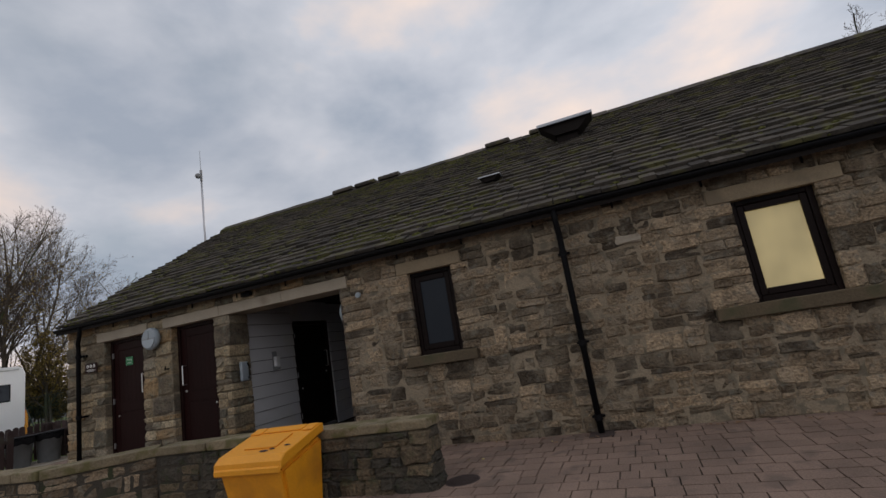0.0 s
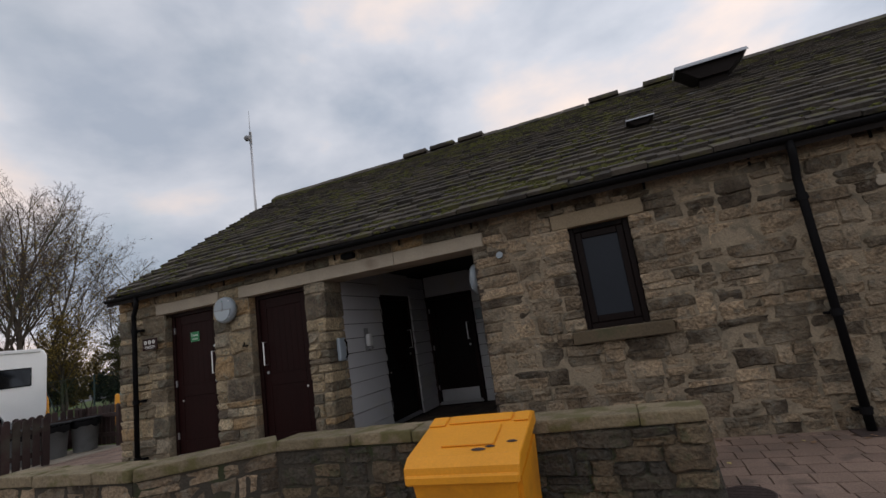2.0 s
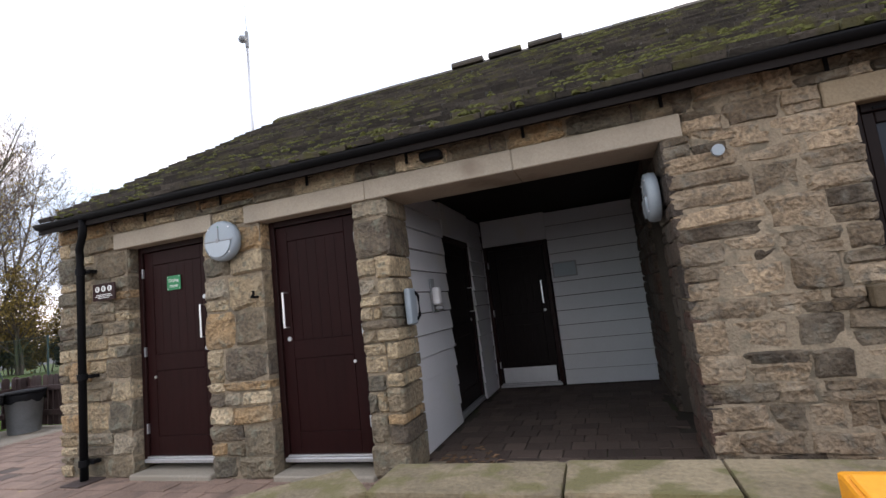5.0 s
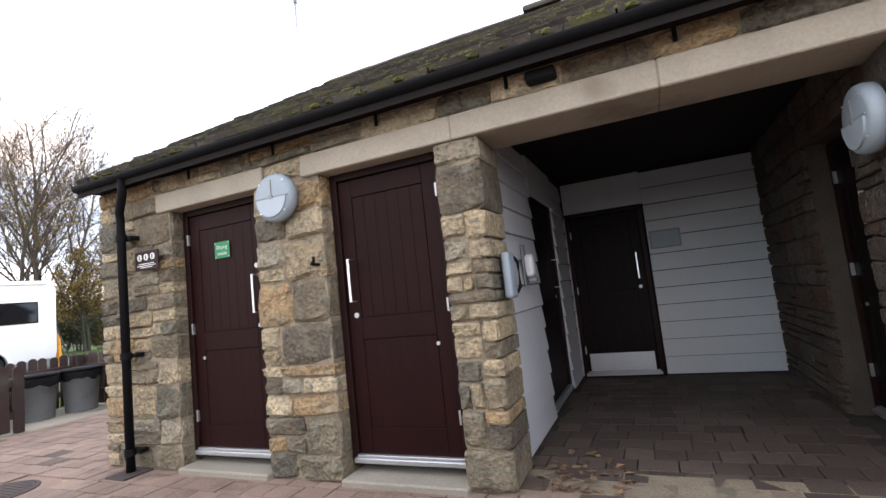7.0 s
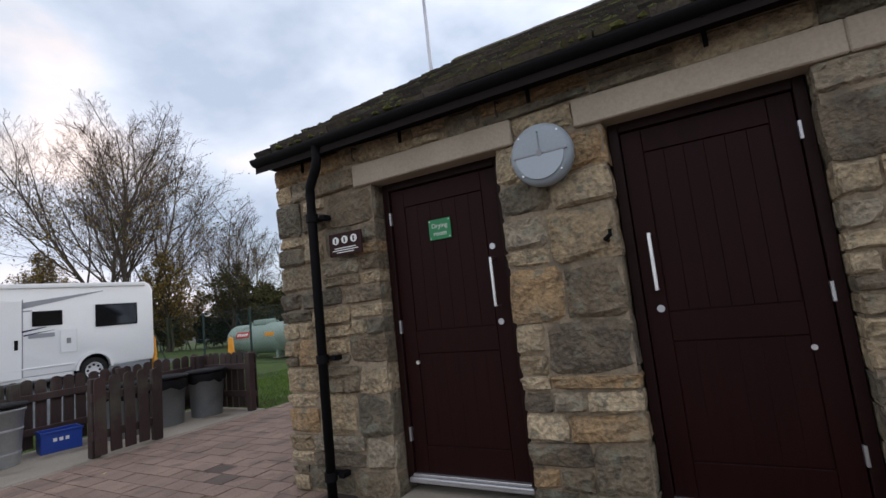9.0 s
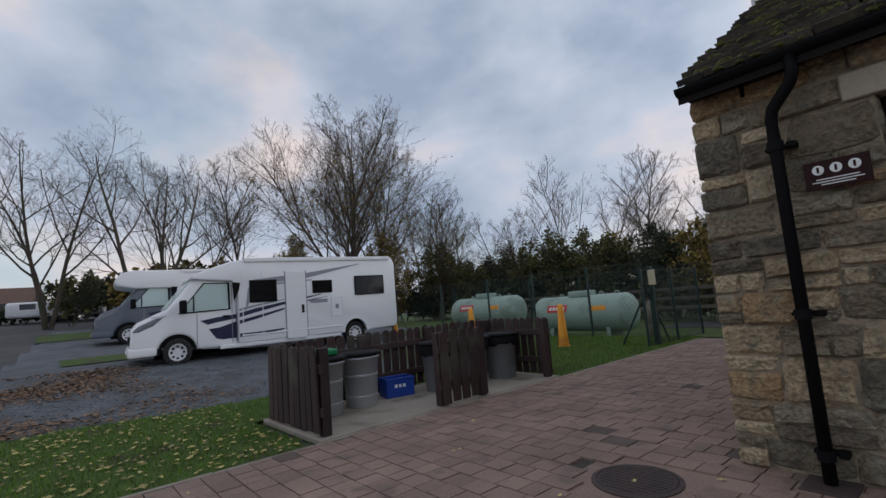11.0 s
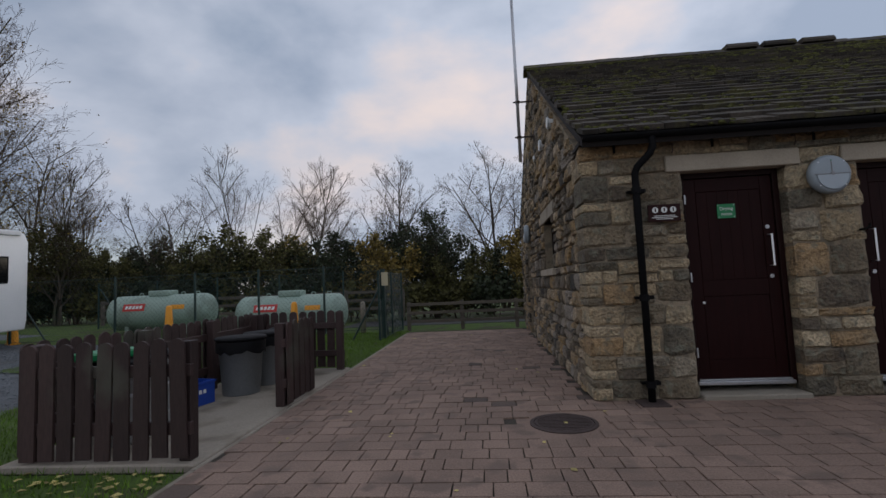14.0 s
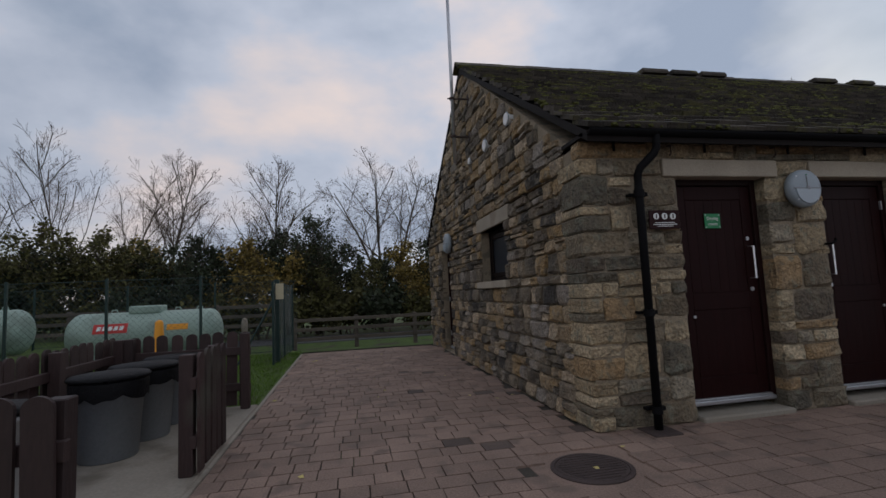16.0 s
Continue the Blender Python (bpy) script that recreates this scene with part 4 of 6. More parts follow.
for y, z, r in ((1.65, 3.39, 0.075), (2.62, 3.36, 0.08), (3.5, 3.38, 0.05)):
    gv = thing("gable_vent", pose(0.06, y, z), "small round white vent cap in the gable wall", "vent", "gable vents")
    part("cap", rod((-0.07, 0, 0), (0.05, 0, 0), r, n=20), M_WHITEPL, gv)
    part("rim", rod((-0.055, 0, 0), (-0.05, 0, 0), r * 1.2, n=20), M_LAMPGREY, gv)
for x, z in ((6.38, 2.09),):
    wv = thing("wall_disc", pose(x, -0.045, z), "small pale round cap on the rubble wall", "wall cap")
    part("cap", rod((0, -0.015, 0), (0, 0.03, 0), 0.038, n=18), M_LAMPGREY, wv)
br = thing("iron_bracket", pose(2.635, -0.035, 1.56), "small black iron hook on the stone pier", "hook")
part("hook", tube([(0, 0.03, 0), (0, -0.05, 0), (0.03, -0.06, 0.02), (0.03, -0.06, 0.05)], 0.012, 8), M_BLACK, br)
for x in (3.9, 4.9, 5.9, 0.95, 2.1):
    eb = thing("eaves_hook", pose(x, -0.04, 2.46), "small rusty metal hook under the eaves", "hook", "eaves hooks")
    part("hook", tube([(0, 0.03, 0.06), (0, -0.03, 0.05), (0, -0.035, -0.02), (0, -0.01, -0.04)], 0.008, 6), M_IRON, eb)
ek = thing("eaves_lamp", pose(4.42, -0.06, 2.47), "small black fitting under the eaves above the porch", "fitting")
part("case", box(-0.09, 0.09, -0.04, 0.05, -0.035, 0.035, 0.012), M_BLACK, ek)


def roof_z(y):
    return EAVE_Z + (y + 0.17) * SLOPE


ang = math.degrees(math.atan(SLOPE))


def cowl(x, y, w, d, h, label):
    """A metal roof vent: a box that widens upwards from its neck, under a pale folded cap."""
    t = thing("roof_vent", pose(x, y, roof_z(y) + 0.03), label, "roof vent", "roof vents")
    base = box(-w * 0.42, w * 0.42, -d * 0.6, d * 0.6, 0.0, 0.02, 0.003)
    base.transform(Matrix.Rotation(radians(ang), 4, "X"))
    part("base", base, M_VENT, t, "pale metal flashing")
    part("neck", box(-w * 0.2, w * 0.2, -d * 0.32, d * 0.32, -d * 0.3, h * 0.35, 0.004), M_DARKPAINT, t)
    part("hood", prism([(-w * 0.22, h * 0.3), (w * 0.22, h * 0.3), (w * 0.5, h * 0.97), (-w * 0.5, h * 0.97)], -d * 0.5, d * 0.5, bevel=0.006), M_DARKPAINT, t, "dark metal hood")
    fold = [(-d * 0.66, h * 0.88), (-d * 0.65, h * 0.93), (-d * 0.50, h * 1.10), (d * 0.5, h * 1.08), (d * 0.54, h * 0.98), (-d * 0.50, h * 0.98)]
    cap = prism(fold, -w * 0.52, w * 0.52)
    cap.transform(Matrix.Rotation(radians(90), 4, "Z") @ Matrix.Scale(-1, 4, (0, 1, 0)))
    bmesh.ops.recalc_face_normals(cap, faces=cap.faces[:])
    part("cap", cap, M_VENT, t, "pale folded metal cap")
    return t


cowl(8.24, 1.36, 0.34, 0.20, 0.13, "small metal roof vent on the slates")
cowl(9.5, 2.72, 0.95, 0.38, 0.36, "large dark metal roof cowl near the ridge")
cowl(14.9, 2.72, 0.95, 0.38, 0.36, "large dark metal roof cowl near the ridge")
for x in (3.66, 4.31, 4.97, 7.7, 8.7):
    rv = thing("ridge_vent", pose(x, RIDGE_Y, RIDGE_Z + 0.035), "raised dark vent tile on the mossy ridge", "ridge vent", "ridge vents")
    part("cover", prism([(-0.15, 0.10), (0.15, 0.10), (0.19, 0.04), (0.19, 0.0), (-0.19, 0.0), (-0.19, 0.04)], 0, 0.55, bevel=0.01), M_TILE, rv)
    rv.rotation_euler = (0, 0, radians(-90))

# ---- low wall, grit bin, covers ----
def strip(points, width, z0, z1, side=1):
    """A wall along points, thickened towards its left hand."""
    pts = [Vector((*p, 0)) for p in points]
    off = []
    for i, p in enumerate(pts):
        d = (pts[min(i + 1, len(pts) - 1)] - pts[max(i - 1, 0)]).normalized()
        off.append(p + Vector((-d.y, d.x, 0)) * width * side)
    bm = bmesh.new()
    rows = [[bm.verts.new((q.x, q.y, z)) for q, z in ((p, z0), (o, z0), (o, z1), (p, z1))] for p, o in zip(pts, off)]
    for a, c in zip(rows, rows[1:]):
        for k in range(4):
            bm.faces.new((a[k], a[(k + 1) % 4], c[(k + 1) % 4], c[k]))
    bm.faces.new(rows[0])
    bm.faces.new(rows[-1][::-1])
    bmesh.ops.recalc_face_normals(bm, faces=bm.faces[:])
    return bm


LOW = [(1.9, -2.44), (3.76, -2.46), (4.56, -1.74), (7.88, -1.71)]
low_wall = tagged(link("low_wall", strip(LOW, 0.25, -0.05, 0.525), M_DAMP), "low damp stone wall with mossy coping beside the paving", "wall", kind="structure")
rc = random.Random(21)
for p, q in zip(LOW, LOW[1:]):
    ln_ = math.hypot(q[0] - p[0], q[1] - p[1])
    t = Matrix.Translation((p[0], p[1], 0)) @ Matrix.Rotation(math.atan2(q[1] - p[1], q[0] - p[0]), 4, "Z")
    u = 0.0
    while u < ln_ - 0.05:
        u2 = u + rc.uniform(0.55, 0.95)
        if ln_ - u2 < 0.3:
            u2 = ln_ + (0.05 if q == LOW[-1] else 0)
        bm = box(u + 0.004, u2 - 0.004, -0.035, 0.285, 0.53, 0.625 + rc.uniform(-0.008, 0.008), 0.014, segments=2)
        for v in bm.verts:
            v.co += noise.noise_vector(v.co * 6 + Vector((u * 3, 0, 0))) * 0.011
        bm.transform(t)
        part("coping_stone", bm, M_COPING, low_wall)
        u = u2

gb = thing("grit_bin", pose(6.47, -1.80, 0.0), "orange-yellow plastic grit bin standing against the low wall", "grit bin")
body = bmesh.new()
lo4 = [(-0.33, -0.46), (0.33, -0.46), (0.33, 0.0), (-0.33, 0.0)]
hi4 = [(-0.36, -0.56), (0.36, -0.56), (0.36, 0.03), (-0.36, 0.03)]
a4 = [body.verts.new((x, y, 0.0)) for x, y in lo4]
b4 = [body.verts.new((x, y, 0.44 if y < -0.1 else 0.58)) for x, y in hi4]
body.faces.new(a4[::-1])
body.faces.new(b4)
for k in range(4):
    body.faces.new((a4[k], a4[(k + 1) % 4], b4[(k + 1) % 4], b4[k]))
bmesh.ops.bevel(body, geom=body.edges[:], offset=0.03, segments=2, affect="EDGES")
part("bin_body", body, M_ORANGE, gb)
lid = prism([(-0.60, 0.44), (-0.595, 0.515), (-0.53, 0.565), (0.0, 0.695), (0.04, 0.69), (0.04, 0.61), (-0.02, 0.60), (-0.56, 0.45)], -0.375, 0.375, bevel=0.014)
lid.transform(Matrix.Rotation(radians(90), 4, "Z") @ Matrix.Scale(-1, 4, (0, 1, 0)))
bmesh.ops.recalc_face_normals(lid, faces=lid.faces[:])
lid_ob = part("lid", lid, M_ORANGE, gb)
tilt_lid = math.degrees(math.atan2(0.13, 0.53))
for x0, x1, v0, v1 in ((-0.17, 0.19, 0.10, 0.36), (-0.365, -0.24, 0.40, 0.53), (0.26, 0.365, 0.40, 0.53), (-0.22, 0.24, 0.42, 0.53)):
    bm = box(x0, x1, v0, v1, 0.0, 0.014, 0.006)
    bm.transform(Matrix.Translation((0, -0.53, 0.566)) @ Matrix.Rotation(radians(tilt_lid), 4, "X"))
    part("raised_panel", bm, M_ORANGE, lid_ob)
for x0, v0, s in ((0.10, 0.05, 0.03), (0.17, 0.08, 0.02), (0.30, 0.13, 0.022)):
    bm = lathe([(s, 0), (s * 0.6, 0.006), (0.002, 0.007)], 9, None, Matrix.Translation((0, -0.53, 0.568)) @ Matrix.Rotation(radians(tilt_lid), 4, "X") @ Matrix.Translation((x0, v0, 0)) @ Matrix.Diagonal((1.7, 0.6, 1, 1)))
    part("dirt", bm, M_IRON, lid_ob, "wet dark leaf stuck to the lid")
part("bin_front_lip", box(-0.365, 0.365, -0.615, -0.575, 0.415, 0.475, 0.012), M_ORANGE, gb)


def hatch(x, y, r, label):
    t = thing("manhole_cover", pose(x, y, -0.004), label, "manhole cover", "manhole covers")
    part("surround", lathe([(r * 1.12, -0.03), (r * 1.12, 0.0), (r * 1.0, 0.004), (r * 0.99, -0.01)], 40), M_IRON, t)
    part("plate", lathe([(r * 0.98, -0.03), (r * 0.98, 0.002), (r * 0.95, 0.006), (0.01, 0.007)], 40), M_IRON, t)
    for k in range(-5, 6):
        h = math.sqrt(max(0, (r * 0.88) ** 2 - (k * r * 0.16) ** 2))
        part("rib", box(-h, h, k * r * 0.16 - 0.008, k * r * 0.16 + 0.008, 0.007, 0.011, 0.001), M_IRON, t)


hatch(-0.36, -0.65, 0.255, "round rusty manhole cover in the block paving")
hatch(2.95, -0.55, 0.20, "round dark manhole cover in front of the red door")
hatch(8.07, -1.45, 0.17, "round black drain cover beside the low wall")
tagged(link("cover_surround", box(-0.76, 0.05, -1.06, -0.24, -0.05, -0.012, 0.004), M_PAVER), "square pale concrete surround of the manhole", "surround", kind="structure")

# ---- bin store ----
def picket_mesh(h, w=0.118, t=0.02):
    o = [(-w / 2, 0.0), (w / 2, 0.0), (w / 2, h - 0.05)]
    o += [(w / 2 * math.cos(math.pi * k / 8), h - 0.05 + 0.05 * math.sin(math.pi * k / 8)) for k in range(1, 8)]
    o += [(-w / 2, h - 0.05)]
    b = prism(o, -t / 2, t / 2)
    me = bpy.data.meshes.new("picket")
    b.to_mesh(me)
    b.free()
    me.materials.append(M_FENCE)
    return me


PICKET = picket_mesh(0.86)
rf = random.Random(31)


def fence(p, q, label, posts, turn_boards=1):
    """A picket panel from p to q, boards on the right hand side (or the left) of that way."""
    d = math.hypot(q[0] - p[0], q[1] - p[1])
    t = thing("picket_fence", pose(p[0], p[1], 0.012, 0, 0, math.degrees(math.atan2(q[1] - p[1], q[0] - p[0]))), label, "fence", "bin store fences")
    k = max(2, round(d / 0.146))
    for i in range(k):
        ob = new("picket", PICKET)
        ob.parent = t
        ob.matrix_local = pose((i + 0.5) * d / k, -0.035 * turn_boards, 0.03 + rf.uniform(-0.012, 0.012), rf.uniform(-0.8, 0.8), rf.uniform(-0.9, 0.9), rf.uniform(-1.5, 1.5))
    for z in (0.24, 0.66):
        part("rail", box(0.0, d, -0.022, 0.022, z - 0.045, z + 0.045, 0.005), M_FENCE, t)
    for u in posts:
        part("post", box(u - 0.048, u + 0.048, 0.05 * turn_boards - 0.048, 0.05 * turn_boards + 0.048, 0.0, 0.87, 0.006), M_FENCE, t)
    return t


fence((-4.52, -1.48), (-3.16, -1.48), "dark brown picket fence panel closing the bin store", (0.05, 1.30))
fence((-4.58, 2.26), (-4.58, -1.44), "dark brown picket fence along the back of the bin store", (0.1, 1.25, 2.45, 3.6))
fence((-3.13, 0.02), (-3.13, 0.80), "short dark brown picket fence panel screening the bins", (0.05, 0.74))
fence((-3.16, 2.24), (-4.50, 2.24), "dark brown picket fence panel closing the bin store", (0.05, 1.28))


def bin_(x, y, turn, label, s=1.0, tub=M_BIN):
    t = thing("waste_bin", pose(x, y, 0.012, 0, 0, turn), label, "bin", "waste bins")
    part("tub", lathe([(0.20 * s, 0.0), (0.205 * s, 0.01), (0.245 * s, 0.60), (0.262 * s, 0.60), (0.262 * s, 0.63), (0.235 * s, 0.63), (0.19 * s, 0.05)], 28), tub, t, "", True)
    if tub is M_BIN:
        r = random.Random(int(x * 100 + y * 10))
        lin = bmesh.new()
        rings = []
        for rad, z in ((0.225, 0.55), (0.245, 0.642), (0.268, 0.645), (0.275, 0.62), (0.272, 0.52)):
            rings.append([lin.verts.new((rad * s * (1 + r.uniform(-0.015, 0.02)) * math.cos(2 * math.pi * k / 28), rad * s * (1 + r.uniform(-0.015, 0.02)) * math.sin(2 * math.pi * k / 28), z + (r.uniform(-0.045, 0.02) if z == 0.52 else 0))) for k in range(28)])
        for a, c in zip(rings, rings[1:]):
            for k in range(28):
                lin.faces.new((a[k], a[(k + 1) % 28], c[(k + 1) % 28], c[k]))
        part("liner", lin, M_BAG, t, "black bin liner folded over the rim", True)
    else:
        for z in (0.14, 0.40):
            q = 0.205 + 0.04 * z / 0.6
            part("hoop", lathe([(q * s - 0.004, z - 0.02), (q * s + 0.006, z), (q * s - 0.002, z + 0.02)], 28, None, None, False), tub, t, "", True)
    part("lid", lathe([(0.285 * s, 0.65), (0.29 * s, 0.665), (0.27 * s, 0.685), (0.05, 0.70), (0.01, 0.70)], 28), M_BAG, t, "black flat lid", True)
    return t


bin_(-4.15, -0.46, 0, "galvanised metal dustbin with a dark lid on the slab", 0.96, M_GALV)
bin_(-4.10, -0.98, 40, "galvanised metal dustbin with a dark lid beside the fence", 0.92, M_GALV)
bin_(-4.0, 0.76, 80, "grey plastic waste bin with black liner behind the short fence", 1.05)
bin_(-3.95, 1.33, 20, "grey plastic waste bin with black liner between two others", 1.05)
bin_(-3.87, 1.90, 130, "grey plastic waste bin with black liner at the far fence", 1.05)
cr = thing("blue_crate", pose(-4.27, 0.17, 0.012, 0, 0, 78) @ Matrix.Scale(0.85, 4), "blue plastic recycling crate on the concrete slab", "crate")
for x0, x1, y0, y1, nm in ((-0.24, 0.24, -0.17, -0.155, "crate_side"), (-0.24, 0.24, 0.155, 0.17, "crate_side"), (-0.24, -0.225, -0.154, 0.154, "crate_end"), (0.225, 0.24, -0.154, 0.154, "crate_end")):
    part(nm, box(x0, x1, y0, y1, 0.0, 0.30, 0.004), M_BLUE, cr)
part("crate_floor", box(-0.224, 0.224, -0.154, 0.154, 0.0, 0.02), M_BLUE, cr)
rim = box(-0.255, 0.255, -0.185, -0.171, 0.27, 0.30, 0.004)
box(-0.255, 0.255, 0.171, 0.185, 0.27, 0.30, 0.004, rim)
part("crate_rim", rim, M_BLUE, cr)
for k in range(3):
    part("label_mark", box(-0.10 + k * 0.07, -0.055 + k * 0.07, -0.174, -0.1715, 0.15, 0.20), M_LETTER, cr)
gr_ = thing("green_box_lid", pose(-4.18, -1.04, 0.716, 0, 0, 80), "green plastic box lid lying on a dustbin", "lid")
part("lid", box(-0.22, 0.22, -0.16, 0.16, 0, 0.07, 0.014), M_GREENSIGN, gr_)


# ---- gas tanks, posts and fences beyond ----
def gas_tank(x, y, label):
    z0 = ground_z(x, y) - 0.02
    t = thing("gas_tank", pose(x, y, z0), label, "gas tank", "gas tanks")
    r, ln_ = 0.53, 3.3
    prof = [(0.01, -ln_ / 2)] + [(r * math.sin(a), -ln_ / 2 + 0.26 * (1 - math.cos(a))) for a in (0.2, 0.45, 0.7, 0.95, 1.2, 1.45)]
    prof += [(r, -ln_ / 2 + 0.27)] + [(rr, -zz) for rr, zz in [(r, -ln_ / 2 + 0.27)] + prof[:0:-1]] + [(0.01, ln_ / 2)]
    part("vessel", lathe(prof, 32, None, Matrix.Translation((0, 0, 0.68)) @ Matrix.Rotation(radians(90), 4, "Y")), M_TANK, t, "", True)
    part("valve_cover", box(-0.34, 0.34, -0.24, 0.24, 1.16, 1.35, 0.05, segments=3), M_TANK, t, "pale green valve cover", True)
    for dx in (-0.95, 0.95):
        part("saddle", box(dx - 0.06, dx + 0.06, -0.35, 0.35, 0.03, 0.36, 0.01), M_TANK, t)
        part("foot", box(dx - 0.14, dx + 0.14, -0.42, 0.42, 0.0, 0.03, 0.005), M_CONCRETE, t)
    for dx in (-0.72, 0.66, 1.14):
        part("lifting_lug", tube([(dx - 0.07, 0, 1.19), (dx - 0.05, 0, 1.27), (dx + 0.05, 0, 1.27), (dx + 0.07, 0, 1.19)], 0.016, 8), M_TANK, t)
    for x0, x1, a0, a1, mm, nm in ((-0.94, -0.24, 0.14, 0.56, M_RED, "red_panel"), (0.58, 1.03, 0.16, 0.42, M_ORANGE, "orange_mark")):
        bm = bmesh.new()
        rows = []
        for k in range(7):
            a = a0 + (a1 - a0) * k / 6
            rows.append([bm.verts.new((x, -(r + 0.006) * math.cos(a), 0.68 + (r + 0.006) * math.sin(a))) for x in (x0, x1)])
        for a, c in zip(rows, rows[1:]):
            bm.faces.new((a[0], a[1], c[1], c[0]))
        p_ = part(nm, bm, mm, t)
        if nm == "red_panel":
            bm = bmesh.new()
            for k in range(5):
                xx = x0 + 0.07 + k * 0.115
                q = [bm.verts.new((x_, -(r + 0.011) * math.cos(a), 0.68 + (r + 0.011) * math.sin(a))) for x_, a in ((xx, 0.26), (xx + 0.085, 0.26), (xx + 0.10, 0.44), (xx + 0.018, 0.44))]
                bm.faces.new(q)
            part("white_bar", bm, M_LETTER, p_)
    return t


gas_tank(-6.72, 8.7, "pale green gas tank with a red panel inside the mesh fence")
gas_tank(-11.0, 9.0, "pale green gas tank with a red panel beside the other tank")


def marker_post(x, y, h, label):
    t = thing("marker_post", pose(x, y, ground_z(x, y) - 0.02), label, "marker post", "orange marker posts")
    part("shaft", lathe([(0.125, 0.0), (0.12, 0.03), (0.068, h - 0.06), (0.05, h - 0.015), (0.01, h)], 18), M_ORANGE, t, "", True)
    part("foot", lathe([(0.15, -0.02), (0.15, 0.02), (0.126, 0.03)], 18), M_ORANGE, t)


for x, y, h in ((-5.42, 5.75, 1.0), (-8.5, 5.75, 1.0), (-13.05, 6.2, 1.14)):
    marker_post(x, y, h, "tapered orange service marker post standing in the grass")
bo = thing("bollard", pose(-4.44, 8.15, -0.06), "pale concrete bollard with a rounded top", "bollard")
part("shaft", lathe([(0.075, 0), (0.07, 0.82), (0.055, 0.89), (0.01, 0.92)], 16), M_CONCRETE, bo, "", True)


def mesh_fence(p, q, h, label, posts, step=0.11):
    d = math.hypot(q[0] - p[0], q[1] - p[1])
    t = thing("mesh_fence", pose(p[0], p[1], ground_z(*p) - 0.02, 0, 0, math.degrees(math.atan2(q[1] - p[1], q[0] - p[0]))), label, "mesh fence", "green mesh fences")
    for u in posts:
        part("post", box(u * d - 0.022, u * d + 0.022, -0.022, 0.022, 0, h + 0.04, 0.004), M_GREENMESH, t)
    part("brace", rod((0.02, 0.03, h - 0.15), (1.0, 0.03, 0.0), 0.02, n=8), M_GREENMESH, t)
    vs, fs = [], []

    def wire(a, c, r=0.0018):
        a, c = Vector(a), Vector(c)
        n_ = (c - a).normalized()
        s_ = n_.cross(Vector((0, 1, 0))).normalized() * r
        o = len(vs)
        k_ = Vector((0, r, 0))
        for e in (a, c):
            vs.extend([tuple(e + s_), tuple(e - s_ * 0.5 + k_), tuple(e - s_ * 0.5 - k_)])
        fs.extend([(o, o + 1, o + 4, o + 3), (o + 1, o + 2, o + 5, o + 4), (o + 2, o, o + 3, o + 5)])

    k = -h
    while k < d:
        a0, a1 = max(k, 0), min(k + h, d)
        if a1 > a0:
            wire((a0, 0, a0 - k), (a1, 0, a1 - k))
            wire((a0, 0, h - (a0 - k)), (a1, 0, h - (a1 - k)))
        k += step
    me = bpy.data.meshes.new("wire_mesh")
    me.from_pydata(vs, [], fs)
    me.materials.append(M_GREENMESH)
    ob = new("wire_mesh", me)
    ob.parent = t
    tagged(ob, kind="stuff")
    for z in (0.05, h):
        part("line_wire", rod((0, 0, z), (d, 0, z), 0.006, n=6), M_GREENMESH, t)
    return t


mesh_fence((-13.0, 6.08), (-3.46, 6.02), 1.55, "dark green wire mesh fence in front of the gas tanks", (0, 0.3, 0.52, 0.69, 0.86))
mesh_fence((-3.46, 5.95), (-3.40, 8.6), 1.60, "dark green wire mesh fence beside the path", (0.0, 0.5, 1.0), 0.045)
mesh_fence((-14.5, 10.5), (-3.45, 10.3), 1.55, "dark green wire mesh fence behind the gas tanks", (0, 0.2, 0.4, 0.6, 0.8))
gp_ = thing("gate_post", pose(-3.44, 6.32, -0.02), "dark green steel gate post with a small notice", "gate post")
part("post", box(-0.05, 0.05, -0.05, 0.05, 0, 1.68, 0.005), M_GREENMESH, gp_)
part("brace", rod((-0.05, 0, 1.3), (-0.75, -0.1, 0.0), 0.022, n=8), M_GREENMESH, gp_)
part("notice", box(-0.02, 0.14, -0.062, -0.054, 1.28, 1.60, 0.003), M_NOTICE, gp_, "pale weathered notice")


def rail_fence(p, q, label, n_posts, h=0.95):
    d = math.hypot(q[0] - p[0], q[1] - p[1])
    t = thing("rail_fence", pose(p[0], p[1], ground_z(*p) - 0.03, 0, 0, math.degrees(math.atan2(q[1] - p[1], q[0] - p[0]))), label, "rail fence", "wooden rail fences")
    for i in range(n_posts):
        u = d * i / (n_posts - 1)
        part("post", box(u - 0.06, u + 0.06, -0.05, 0.05, 0, h + rf.uniform(-0.02, 0.03), 0.008), M_RAIL, t)
    for z in (0.32, 0.60, 0.88):
        part("rail", box(-0.05, d + 0.05, -0.075, -0.052, z - 0.05, z + 0.05, 0.006), M_RAIL, t)


rail_fence((-3.6, 10.9), (9.0, 10.9), "weathered three-rail wooden fence across the end of the path", 8)
rail_fence((-16.0, 12.4), (-3.8, 10.95), "weathered three-rail wooden fence behind the gas tanks", 7)
tagged(link("lane", box(-60, 60, 13.0, 15.6, -0.30, -0.265), M_ASPHALT), "grey lane running behind the rail fence", "lane", kind="structure")

